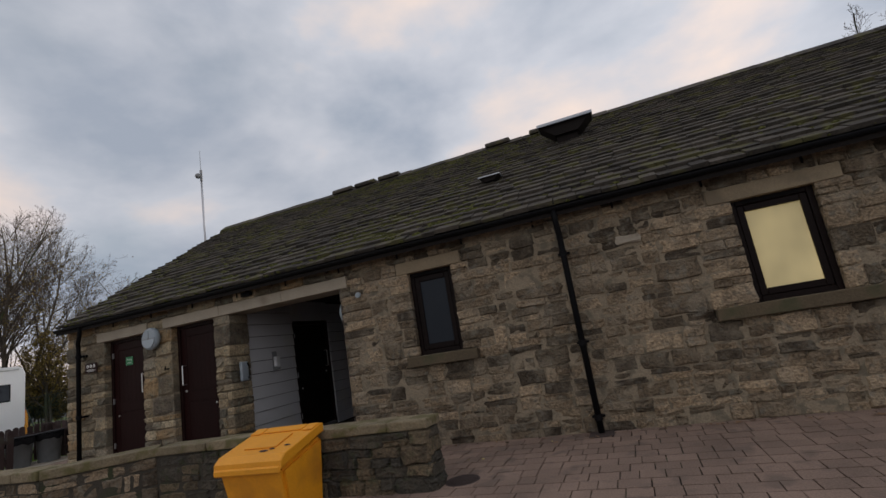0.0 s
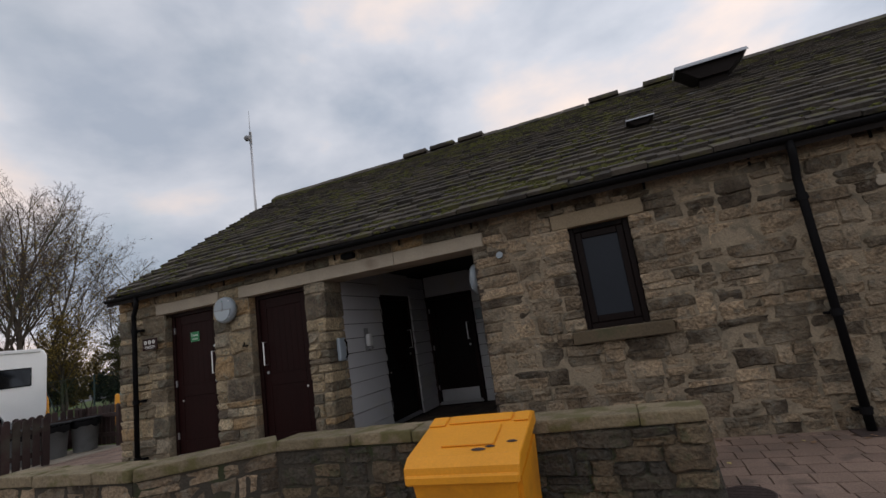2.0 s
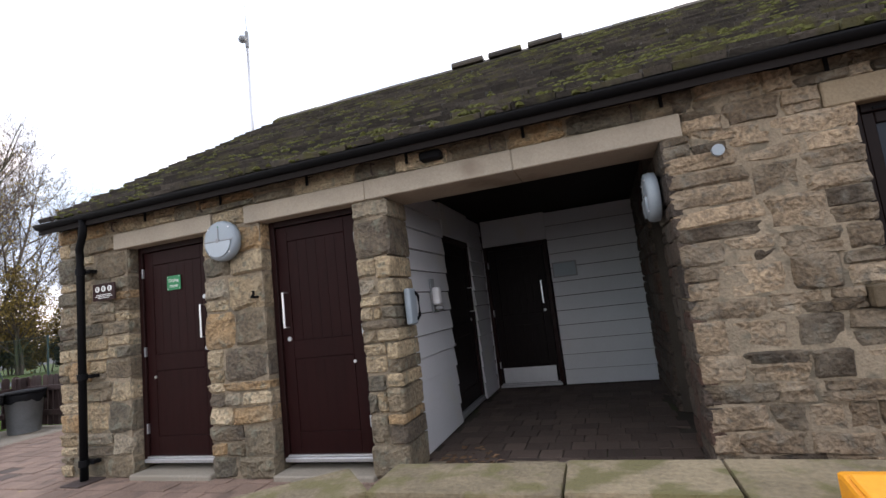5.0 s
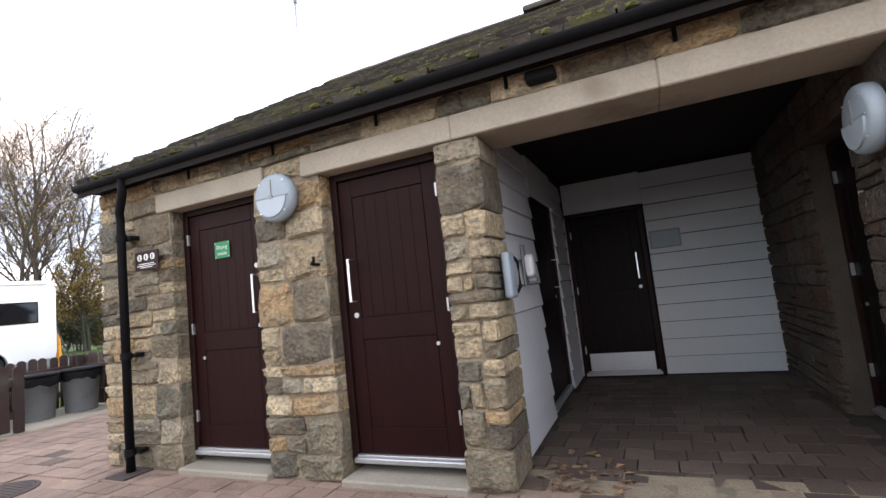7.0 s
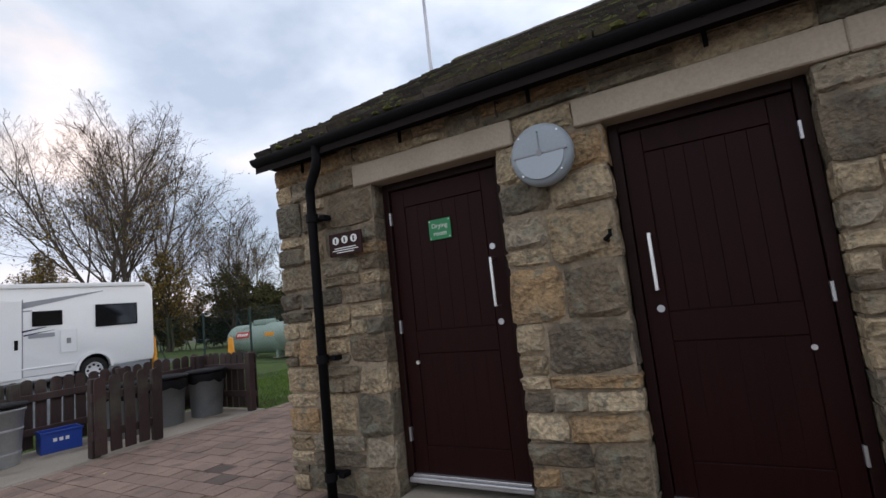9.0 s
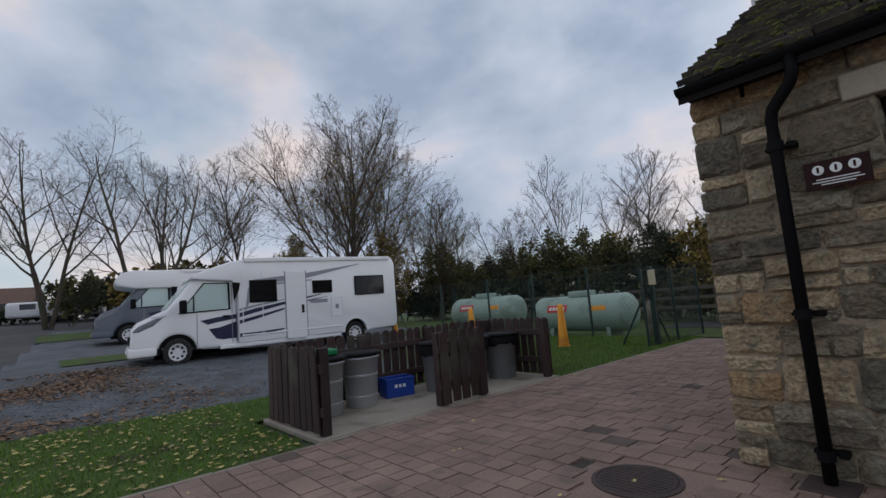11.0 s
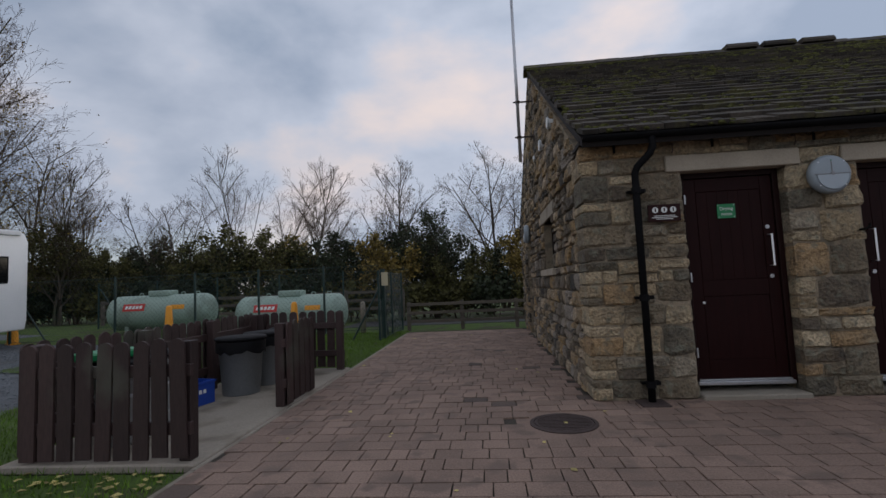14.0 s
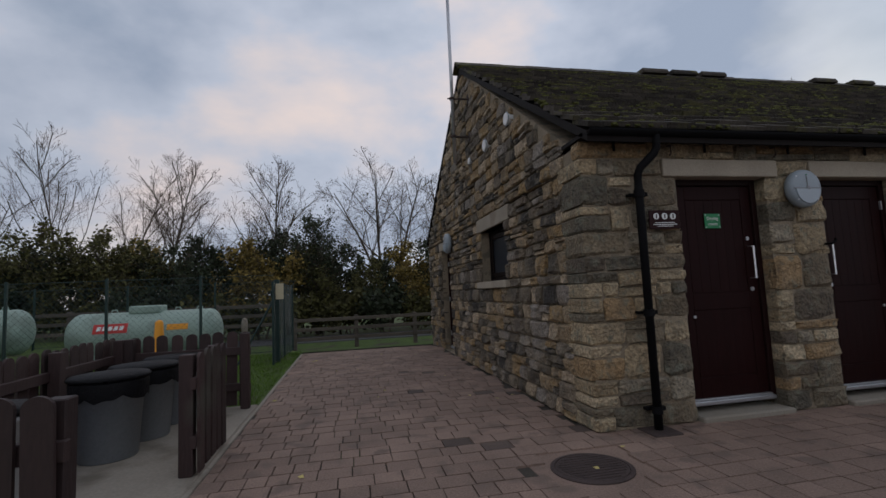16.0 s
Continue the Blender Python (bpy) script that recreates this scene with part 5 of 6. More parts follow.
# ---- motorhomes ----
def wheel(parent, x, y, r):
    t = Matrix.Translation((x, y, r)) @ Matrix.Rotation(radians(90), 4, "X")
    ty = part("tyre", lathe([(r * 0.62, -0.11), (r * 0.93, -0.115), (r, -0.08), (r, 0.08), (r * 0.93, 0.115), (r * 0.62, 0.10)], 32, None, t, False), M_TYRE, parent, "", True)
    part("rim", lathe([(r * 0.63, -0.1), (r * 0.63, 0.10), (r * 0.55, 0.09), (r * 0.5, 0.05), (r * 0.16, 0.075), (0.01, 0.08)], 32, None, t), M_RIM, ty, "", True)
    for k in range(8):
        a = 2 * math.pi * k / 8
        part("vent_hole", rod((x + r * 0.42 * math.cos(a), y - 0.088, r + r * 0.42 * math.sin(a)), (x + r * 0.42 * math.cos(a), y - 0.04, r + r * 0.42 * math.sin(a)), r * 0.085, n=10), M_BLACK, ty)


def swoosh(parent, pts_hi, pts_lo, y, material, name="graphic"):
    bm = bmesh.new()
    a = [bm.verts.new((x, y, z)) for x, z in pts_hi]
    c = [bm.verts.new((x, y, z)) for x, z in pts_lo]
    for k in range(len(a) - 1):
        bm.faces.new((c[k], c[k + 1], a[k + 1], a[k]))
    return part(name, bm, material, parent)


def motorhome(m, label, cab, low=2.85, luton=False):
    """A coachbuilt motorhome 8.1 m long, front at x = 0, rear at x = 8.1, the near side towards -y."""
    t = thing("motorhome", m, label, "motorhome", "parked motorhomes")
    W = 2.3

    def arch(xc, r, z0):
        return [(xc + r * math.cos(a), z0 + r * math.sin(a)) for a in [math.pi * k / 10 for k in range(10, -1, -1)]]

    side = [(0.05, 0.42), (0.70, 0.36)] + arch(1.12, 0.43, 0.36) + [(2.72, 0.36)]
    nose = side + [(2.72, 2.2), (1.75, 2.36), (1.58, 2.36), (0.86, 1.50), (0.62, 1.40), (0.22, 1.22), (0.05, 1.02), (0.0, 0.55)]
    part("cab", prism(nose, -1.02, 1.02, bevel=0.12, segments=4), cab, t, "", True)
    house = [(2.70, 0.42)] + [(5.98, 0.42)] + arch(6.46, 0.43, 0.42)[0:] + [(8.08, 0.46), (8.12, 0.7), (8.12, 2.6), (8.02, low - 0.05), (7.85, low), (3.1, low), (2.5, low - 0.10), (1.9, 2.55), (1.50, 2.40), (1.46, 2.28), (2.56, 2.20), (2.70, 1.9)]
    part("coach_body", prism(house, -W / 2, W / 2, bevel=0.05, segments=3), M_VANWHITE, t, "", True)
    part("roof_rail", box(2.9, 7.9, -W / 2 - 0.05, -W / 2 + 0.10, low - 0.12, low + 0.005, 0.03, segments=2), M_VANWHITE, t, "white rolled awning")
    part("roof_light", box(4.2, 4.9, -0.4, 0.4, low - 0.02, low + 0.08, 0.03, segments=2), M_WHITEPL, t)
    part("skirt", box(2.2, 5.95, -W / 2 + 0.02, W / 2 - 0.02, 0.32, 0.43, 0.02), M_VANWHITE, t)
    y = -W / 2 - 0.006
    for x0, x1, z0, z1 in ((6.49, 7.63, 1.58, 2.22), (5.0, 5.68, 1.72, 2.12), (3.04, 3.86, 1.54, 2.20)):
        w = part("side_window", box(x0, x1, y - 0.02, y + 0.01, z0, z1, 0.015, segments=2), M_BLACK, t, "dark tinted window")
        part("pane", box(x0 + 0.04, x1 - 0.04, y - 0.024, y - 0.0205, z0 + 0.04, z1 - 0.04), M_DARKGLASS, w)
    d = part("habitation_door", box(4.13, 4.78, y - 0.014, y + 0.01, 0.40, 2.42, 0.02, segments=2), M_VANWHITE, t)
    part("door_seal", box(4.10, 4.125, y - 0.004, y + 0.004, 0.44, 2.44), M_STRIPEGREY, d)
    part("door_seal", box(4.785, 4.81, y - 0.004, y + 0.004, 0.44, 2.44), M_STRIPEGREY, d)
    part("door_handle", box(4.62, 4.70, y - 0.035, y - 0.015, 1.15, 1.40, 0.01), M_BLACK, d)
    part("locker", box(5.62, 6.02, y - 0.012, y + 0.01, 0.95, 1.58, 0.02), M_VANWHITE, t)
    part("locker_vent", box(5.77, 5.87, y - 0.018, y - 0.0125, 1.2, 1.34, 0.01), M_GREYPL, t)
    part("script_bar", box(4.92, 5.5, y - 0.004, y + 0.004, 1.42, 1.53), M_STRIPEGREY, t, "grey unreadable script")
    for hi, lo, mm in (
        (((2.74, 1.28), (3.2, 1.38), (4.08, 1.52), (5.3, 1.70)), ((2.74, 1.16), (3.2, 1.26), (4.08, 1.44), (5.3, 1.68)), M_STRIPE),
        (((2.74, 1.07), (3.2, 1.16), (4.08, 1.34)), ((2.74, 0.97), (3.2, 1.07), (4.08, 1.29)), M_STRIPE),
        (((4.82, 1.52), (5.1, 1.56), (5.5, 1.60)), ((4.82, 1.48), (5.1, 1.535), (5.5, 1.595)), M_STRIPE),
        (((2.74, 1.40), (3.2, 1.48), (4.08, 1.60)), ((2.74, 1.33), (3.2, 1.43), (4.08, 1.575)), M_STRIPEGREY),
        (((2.74, 0.70), (3.2, 0.70), (4.05, 0.74)), ((2.74, 0.60), (3.2, 0.61), (4.05, 0.70)), M_STRIPE),
        (((3.2, 2.22), (4.8, 2.36), (6.7, 2.62)), ((3.2, 2.06), (4.8, 2.20), (6.7, 2.60)), M_STRIPEGREY),
        (((3.0, 1.98), (3.25, 2.06), (5.0, 2.16)), ((2.9, 1.30), (3.25, 2.0), (5.0, 2.13)), M_STRIPEGREY),
    ):
        swoosh(t, hi, lo, y - 0.004, mm)
    yc = -1.026
    for hi, lo in ((((1.70, 1.14), (2.1, 1.20), (2.68, 1.26)), ((1.9, 1.02), (2.1, 1.06), (2.68, 1.14))), (((1.92, 0.90), (2.2, 0.92), (2.68, 1.05)), ((2.12, 0.62), (2.3, 0.58), (2.68, 0.60)))):
        swoosh(t, hi, lo, yc, M_STRIPE)
    trim = [(1.14, 1.36), (2.52, 1.40), (2.50, 2.16), (1.80, 2.18)]
    part("window_trim", prism(trim, yc - 0.008, yc + 0.01), M_BLACK, t)
    win = [(1.19, 1.395), (2.46, 1.43), (2.44, 2.13), (1.825, 2.15)]
    part("cab_window", prism(win, yc - 0.026, yc + 0.01), M_CABGLASS, t, "pale tinted cab window")
    part("window_pillar", box(1.52, 1.56, yc - 0.034, yc - 0.027, 1.42, 1.80), M_BLACK, t)
    for dx in (1.62, 2.56):
        part("door_seam", box(dx - 0.008, dx + 0.008, yc - 0.003, yc + 0.004, 0.46, 1.36 if dx < 2 else 2.1), M_GREYPL, t)
    part("cab_handle", box(2.30, 2.48, yc - 0.03, yc, 1.18, 1.25, 0.012), M_BLACK, t, "black cab door handle")
    if luton:
        part("overcab", prism([(0.72, 2.26), (0.66, 2.46), (0.86, 2.76), (1.3, low), (3.4, low), (3.4, 2.12), (1.4, 2.12)], -W / 2 - 0.01, W / 2 + 0.01, bevel=0.06, segments=3), M_VANWHITE, t, "rounded white overcab", True)
    ws = prism([(0.87, 1.53), (1.57, 2.355), (1.554, 2.37), (0.854, 1.545)], -0.86, 0.86)
    part("windscreen", ws, M_CABGLASS, t, "wide pale windscreen")
    mi = part("mirror", box(1.16, 1.34, -1.38, -1.14, 1.38, 1.72, 0.05, segments=3), M_BLACK, t, "black door mirror", True)
    part("mirror_arm", rod((1.30, -1.16, 1.5), (1.36, -1.0, 1.45), 0.03, n=8), M_BLACK, mi)
    swept = [(0.06, 0.98), (0.20, 0.96), (0.55, 1.10), (0.80, 1.32), (0.62, 1.30), (0.20, 1.12)]
    for y0, y1 in ((-1.03, -0.74), (0.74, 1.03)):
        part("headlight", prism(swept, y0, y1, bevel=0.02), M_HEADLIGHT, t, "swept-back clear headlight", True)
    part("bonnet_seam", box(0.30, 0.86, yc - 0.004, yc + 0.004, 1.325, 1.335), M_GREYPL, t)
    part("grille", box(-0.012, 0.04, -0.6, 0.6, 0.62, 0.86, 0.02), M_BLACK, t)
    part("bumper", box(-0.05, 0.65, -1.03, 1.03, 0.32, 0.56, 0.06, segments=3), cab, t, "", True)
    part("number_plate", box(-0.07, -0.045, -0.26, 0.26, 0.40, 0.50, 0.005), M_LETTER, t)
    part("rear_light", box(8.10, 8.14, -1.1, -0.98, 0.8, 1.3, 0.015), M_RED, t)
    for x, r0, z0, y0, mm in ((1.12, 0.43, 0.36, -1.025, M_BLACK), (6.46, 0.43, 0.42, -W / 2 - 0.012, M_VANWHITE)):
        o = [(x + (r0 + 0.05) * math.cos(math.pi * k / 14), z0 + (r0 + 0.05) * math.sin(math.pi * k / 14)) for k in range(15)]
        o += [(x + (r0 - 0.02) * math.cos(math.pi * k / 14), z0 + (r0 - 0.02) * math.sin(math.pi * k / 14)) for k in range(14, -1, -1)]
        part("arch_lip", prism(o, y0 - 0.025, y0 + 0.06), mm, t)
    quarter = [(2.60, 1.62), (2.74, 1.92), (2.78, 2.14), (2.56, 2.16)]
    part("quarter_window", prism(quarter, -W / 2 - 0.012, -W / 2 + 0.01), M_BLACK, t, "small dark quarter window behind the cab")
    part("body_rail", box(2.80, 5.95, -W / 2 - 0.022, -W / 2 + 0.01, 0.62, 0.66, 0.008), M_VANWHITE, t)
    for x in (2.84, 3.42):
        part("panel_joint", box(x - 0.012, x + 0.012, -W / 2 - 0.011, -W / 2 + 0.004, 0.46, 2.46), M_VANWHITE, t)
    for x in (1.12, 6.46):
        part("wheel_well", box(x - 0.42, x + 0.42, -0.98, 0.98, 0.35, 0.80), M_BLACK, t)
        for yy in (-0.99, 0.99):
            wheel(t, x, yy, 0.365)
    return t


va = Vector((-12.15, 5.95, 0)) - Vector((-12.9, -1.98, 0))
heading = math.degrees(math.atan2(va.y, va.x))
mh_pose = Matrix.Translation((-12.9, -1.93, 0.13)) @ Matrix.Rotation(radians(heading), 4, "Z") @ Matrix.Translation((0, 1.15, 0)) @ Matrix.Diagonal((0.95, 1, 1, 1))
motorhome(mh_pose, "white motorhome with navy swoosh graphics parked on gravel", M_VANWHITE)
motorhome(Matrix.Translation((-20.6, -2.15, ground_z(-20.6, 0) - 0.02)) @ Matrix.Rotation(radians(heading + 1), 4, "Z") @ Matrix.Translation((0, 1.15, 0)), "white overcab motorhome with a grey cab parked further off", M_VANGREY, 2.85, True)
motorhome(Matrix.Translation((-26.2, -1.3, ground_z(-26.2, 0) - 0.02)) @ Matrix.Rotation(radians(heading), 4, "Z") @ Matrix.Translation((0, 1.15, 0)), "white overcab motorhome with a blue cab, last of the row", M_VANBLUE, 2.7, True)
motorhome(Matrix.Translation((-45.1, -7.2, ground_z(-46, -8) - 0.03)) @ Matrix.Rotation(radians(-135), 4, "Z") @ Matrix.Diagonal((0.85, -1, 1, 1)), "white motorhome parked across the site road", M_VANWHITE, 2.75)


# ---- trees ----
def tree_meshes(seed, h, spread, trunk_r, stems, levels, leaf_n, upright=0.6, leaf_size=0.09, count=(9, 7, 5, 3)):
    """Bark mesh of tapered limbs, twig mesh, and a leaf mesh, for a tree h high; count: side shoots along a limb of each order."""
    r = random.Random(seed)
    limbs, twigs, tips = [], [], []

    def grow(p, d, ln_, rad, lev):
        segs = (9, 6, 4, 3, 2)[min(lev, 4)]
        pts = [(p.copy(), rad)]
        drift = Vector((r.uniform(-1, 1), r.uniform(-1, 1), 0)) * (0.05 if lev == 0 else 0.06)
        for s in range(segs):
            wobble = Vector((r.uniform(-1, 1), r.uniform(-1, 1), r.uniform(-0.7, 0.7))) * (0.07, 0.13, 0.17, 0.2, 0.22)[min(lev, 4)]
            d = (d + drift + wobble + Vector((0, 0, 0.09 * upright))).normalized()
            p = p + d * ln_ / segs
            pts.append((p.copy(), rad * (1 - 0.82 * (s + 1) / segs)))
        (limbs if lev < 2 else twigs).append(pts)
        if lev >= levels - 1:
            tips.extend(q for q, _ in pts[1:])
        if lev >= levels:
            return
        n = count[min(lev, len(count) - 1)]
        turn_ = r.uniform(0, 6.28)
        low = 0.24 if lev == 0 else 0.16
        for i in range(n):
            f = low + (0.98 - low) * (i + r.uniform(0.1, 0.9)) / n
            at = f * segs
            k = min(int(at), segs - 1)
            q = pts[k][0].lerp(pts[k + 1][0], at - k)
            way = (pts[k + 1][0] - pts[k][0]).normalized()
            side = way.orthogonal().normalized()
            turn_ += 2.4 + r.uniform(-0.5, 0.5)
            side.rotate(Matrix.Rotation(turn_, 3, way))
            nd = (way + side * spread * r.uniform(0.75, 1.25)).normalized()
            reach = ln_ * (0.62 - 0.42 * f) * r.uniform(0.7, 1.2) if lev == 0 else ln_ * (0.66 - 0.36 * f) * r.uniform(0.65, 1.2)
            grow(q, nd, reach, pts[k][1] * 0.56, lev + 1)

    for s in range(stems):
        a = 2 * math.pi * s / stems + r.uniform(-0.4, 0.4)
        lean = r.uniform(0.0, 0.08) if stems == 1 else r.uniform(0.10, 0.42)
        d = Vector((math.cos(a) * lean, math.sin(a) * lean, 1)).normalized()
        grow(Vector((0.12 * math.cos(a) * (stems > 1), 0.12 * math.sin(a) * (stems > 1), -0.1)), d, h * r.uniform(0.8, 1.0), trunk_r, 0)
    top = max(p.z for pts in limbs + twigs for p, _ in pts)
    k = h / top

    def skin(name, paths, n, material, least):
        vs, fs = [], []
        for pts in paths:
            prev = None
            for i, (p, rad) in enumerate(pts):
                d = (pts[min(i + 1, len(pts) - 1)][0] - pts[max(i - 1, 0)][0]).normalized()
                q = d.to_track_quat("Z", "Y")
                o = len(vs)
                rad = max(rad, least)
                vs.extend(tuple((p + q @ Vector((rad * math.cos(2 * math.pi * j / n), rad * math.sin(2 * math.pi * j / n), 0))) * k) for j in range(n))
                if prev is not None:
                    fs.extend((prev + j, prev + (j + 1) % n, o + (j + 1) % n, o + j) for j in range(n))
                prev = o
        me = bpy.data.meshes.new(name)
        me.from_pydata(vs, [], fs)
        me.materials.append(material)
        for p in me.polygons:
            p.use_smooth = True
        return me

    def leaves(material):
        vs, fs = [], []
        for _ in range(leaf_n):
            c = min((r.choice(tips) for _ in range(3 if h > 7 else 1)), key=lambda q: q.z) * k + Vector((r.gauss(0, 0.12), r.gauss(0, 0.12), r.gauss(0, 0.12)))
            s = leaf_size * r.uniform(0.6, 1.3)
            q = Euler((r.uniform(0, 6), r.uniform(0, 6), r.uniform(0, 6))).to_matrix()
            o = len(vs)
            vs.extend(tuple(c + q @ Vector(e) * s) for e in ((-0.5, -0.9, 0), (0.5, -0.5, 0.15), (0.35, 0.8, 0), (-0.4, 0.6, -0.1)))
            fs.append((o, o + 1, o + 2, o + 3))
        me = bpy.data.meshes.new("leaves")
        me.from_pydata(vs, [], fs)
        me.materials.append(material)
        return me

    return skin("trunk", limbs, 7 if h > 7 else 4, M_BARK, 0.02 if h > 5 else 0.01), skin("twigs", twigs, 3, M_TWIG, 0.005), (leaves if leaf_n else None)


def tree(m, meshes, label, leaf_material=None, group="trees"):
    t = thing("tree", m, label, "tree", group)
    for nm, me in (("trunk", meshes[0]), ("crown", meshes[1])):
        ob = new(nm, me)
        ob.parent = t
    if leaf_material is not None and meshes[2]:
        me = meshes[2](leaf_material)
        ob = new("foliage", me)
        ob.parent = t
    return t


big = tree_meshes(1, 12.8, 0.72, 0.13, 6, 4, 7000, 0.7, 0.048, (13, 8, 6, 4))
open_ = tree_meshes(2, 13.0, 0.95, 0.17, 3, 4, 300, 0.5, 0.06, (9, 7, 6, 4))
wide = tree_meshes(3, 11.0, 0.95, 0.13, 3, 4, 500, 0.6, 0.06, (9, 7, 5, 3))
slim = tree_meshes(4, 9.0, 0.7, 0.10, 1, 4, 300, 0.8, 0.06, (18, 7, 5, 3))
birch = tree_meshes(5, 9.0, 0.62, 0.08, 2, 4, 250, 0.9, 0.06, (12, 7, 5, 3))
bushy = tree_meshes(6, 8.5, 0.9, 0.085, 4, 4, 500, 0.7, 0.06, (8, 6, 5, 3))
dense = tree_meshes(7, 6.2, 0.85, 0.12, 3, 4, 6500, 0.6, 0.052, (8, 6, 4, 3))
shrub = tree_meshes(8, 4.2, 1.0, 0.04, 3, 3, 3400, 0.4, 0.066, (6, 4, 3))
shrub2 = tree_meshes(9, 3.6, 1.0, 0.04, 3, 3, 3400, 0.35, 0.066, (6, 4, 3))
for x, y, meshes, s, turn, leaf, label in (
    (-21.7, 9.7, big, 1.0, 0, M_AUTUMN, "tall many-stemmed tree, mostly bare with few brown leaves"),
    (-31.0, 1.2, open_, 1.05, 30, None, "bare spreading tree behind the parked motorhomes"),
    (-38.0, -3.3, wide, 1.15, 90, None, "bare broad tree at the edge of the site"),
    (-33.8, 7.6, slim, 1.4, 10, None, "bare slender tree behind the pitches"),
    (-36.0, 4.2, birch, 1.35, 60, None, "bare upright tree behind the pitches"),
    (-25.0, 18.0, bushy, 1.15, 200, M_AUTUMN, "half-bare brown-twigged tree beyond the mesh fence"),
    (-20.0, 15.5, birch, 0.88, 120, M_AUTUMN, "half-bare twiggy tree beyond the mesh fence"),
    (-27.0, 13.5, birch, 1.2, 20, M_AUTUMN, "half-bare twiggy tree behind the white motorhome"),
    (-13.0, 19.3, birch, 0.98, 40, None, "bare pale birch above the hedge"),
    (-10.5, 20.3, slim, 0.98, 140, None, "bare pale birch above the hedge"),
    (-5.5, 19.5, slim, 0.94, 70, M_OLIVE, "slender bare tree rising from the hedge"),
    (-3.3, 16.9, dense, 0.88, 0, M_EVERGREEN, "dark green leafy tree in the hedge line"),
    (0.1, 21.7, wide, 0.83, 20, M_OLIVE, "broad bare-topped tree behind the rail fence"),
    (4.5, 22.5, wide, 0.85, 160, M_OLIVE, "broad bare-topped tree behind the building"),
    (-16.5, 17.5, bushy, 0.75, 300, M_OLIVE, "twiggy half-bare tree in the hedge line"),
    (-8.0, 18.0, bushy, 0.62, 80, M_OLIVE, "twiggy half-bare tree in the hedge line"),
    (-20.8, 11.3, dense, 0.9, 50, M_AUTUMN, "low bushy tree still holding yellow-brown leaves"),
    (-24.5, 7.2, dense, 0.85, 140, M_AUTUMN, "low bushy tree still holding yellow-brown leaves"),
    (-19.5, 14.0, dense, 0.8, 220, M_OLIVE, "low bushy tree with thin olive leaves"),
    (24.5, 17.5, bushy, 1.5, 20, None, "bare tree behind the building's ridge"),
):
    tree(pose(x, y, ground_z(x, y) - 0.05, 0, 0, turn) @ Matrix.Scale(s, 4), meshes, label, leaf)
rs = random.Random(77)
protos = []
for k, (ms_, lf) in enumerate(((shrub, M_OLIVE), (shrub2, M_EVERGREEN), (shrub, M_EVERGREEN), (shrub2, M_AUTUMN))):
    protos.append((ms_, ms_[2](lf)))
spots = [(x, 16.6 + rs.uniform(-0.7, 0.9)) for x in [-24 + 1.55 * i for i in range(24)]]
spots += [(x, 19.5 + rs.uniform(-0.8, 0.8)) for x in [-24 + 5.2 * i for i in range(8)]]
spots += [(x, 18.0 + rs.uniform(-0.4, 0.4)) for x in [-23 + 2.0 * i for i in range(17)]]
spots += [(-23.5 + rs.uniform(-1, 1), y) for y in (8.0, 10.0, 12.0, 14.2)] + [(-40.0, y) for y in (-2.0, 2.5, 6.5, 10.0)]
low_shrub = tree_meshes(21, 2.1, 1.1, 0.025, 4, 2, 1500, 0.3, 0.11, (6, 6))
low_leaves = [low_shrub[2](M_EVERGREEN), low_shrub[2](M_OLIVE), low_shrub[2](M_AUTUMN)]
under = [(-24 + 1.3 * i, 15.7 + rs.uniform(-0.3, 0.4)) for i in range(27)] + [(-22.4 + rs.uniform(-0.5, 0.5), 7.2 + 1.2 * i) for i in range(7)]
far_row = [(-45.5 + rs.uniform(-2, 2), -1.0 + 2.3 * i) for i in range(12)] + [(-33.5 + rs.uniform(-1, 1), 1.5 + 1.7 * i) for i in range(8)]
for x, y in far_row:
    t = thing("hedge_bush", pose(x, y, ground_z(x, y) - 0.15, 0, 0, rs.uniform(0, 360)) @ Matrix.Scale(rs.uniform(1.5, 2.1), 4), "tangled brown bush in the far boundary thicket", "bush", "hedge bushes")
    for nm, me in (("trunk", low_shrub[0]), ("crown", low_shrub[1]), ("foliage", rs.choice(low_leaves))):
        ob = new(nm, me)
        ob.parent = t
for x, y in under:
    t = thing("hedge_bush", pose(x, y, ground_z(x, y) - 0.12, 0, 0, rs.uniform(0, 360)) @ Matrix.Scale(rs.uniform(0.75, 1.0), 4), "low leafy undergrowth bush at the foot of the hedge", "bush", "hedge bushes")
    for nm, me in (("trunk", low_shrub[0]), ("crown", low_shrub[1]), ("foliage", rs.choice(low_leaves[:2] if x > -20 else low_leaves))):
        ob = new(nm, me)
        ob.parent = t
for x, y in spots:
    ms_, lf = protos[rs.choice((0, 0, 1, 2, 3, 0) if x > -20 else (0, 3, 3, 2))]
    t = thing("hedge_bush", pose(x, y, ground_z(x, y) - 0.05, 0, 0, rs.uniform(0, 360)) @ Matrix.Scale(rs.uniform(0.75, 1.12), 4), "dark tangled hedge bush with thinning leaves", "bush", "hedge bushes")
    for nm, me in (("trunk", ms_[0]), ("crown", ms_[1]), ("foliage", lf)):
        ob = new(nm, me)
        ob.parent = t


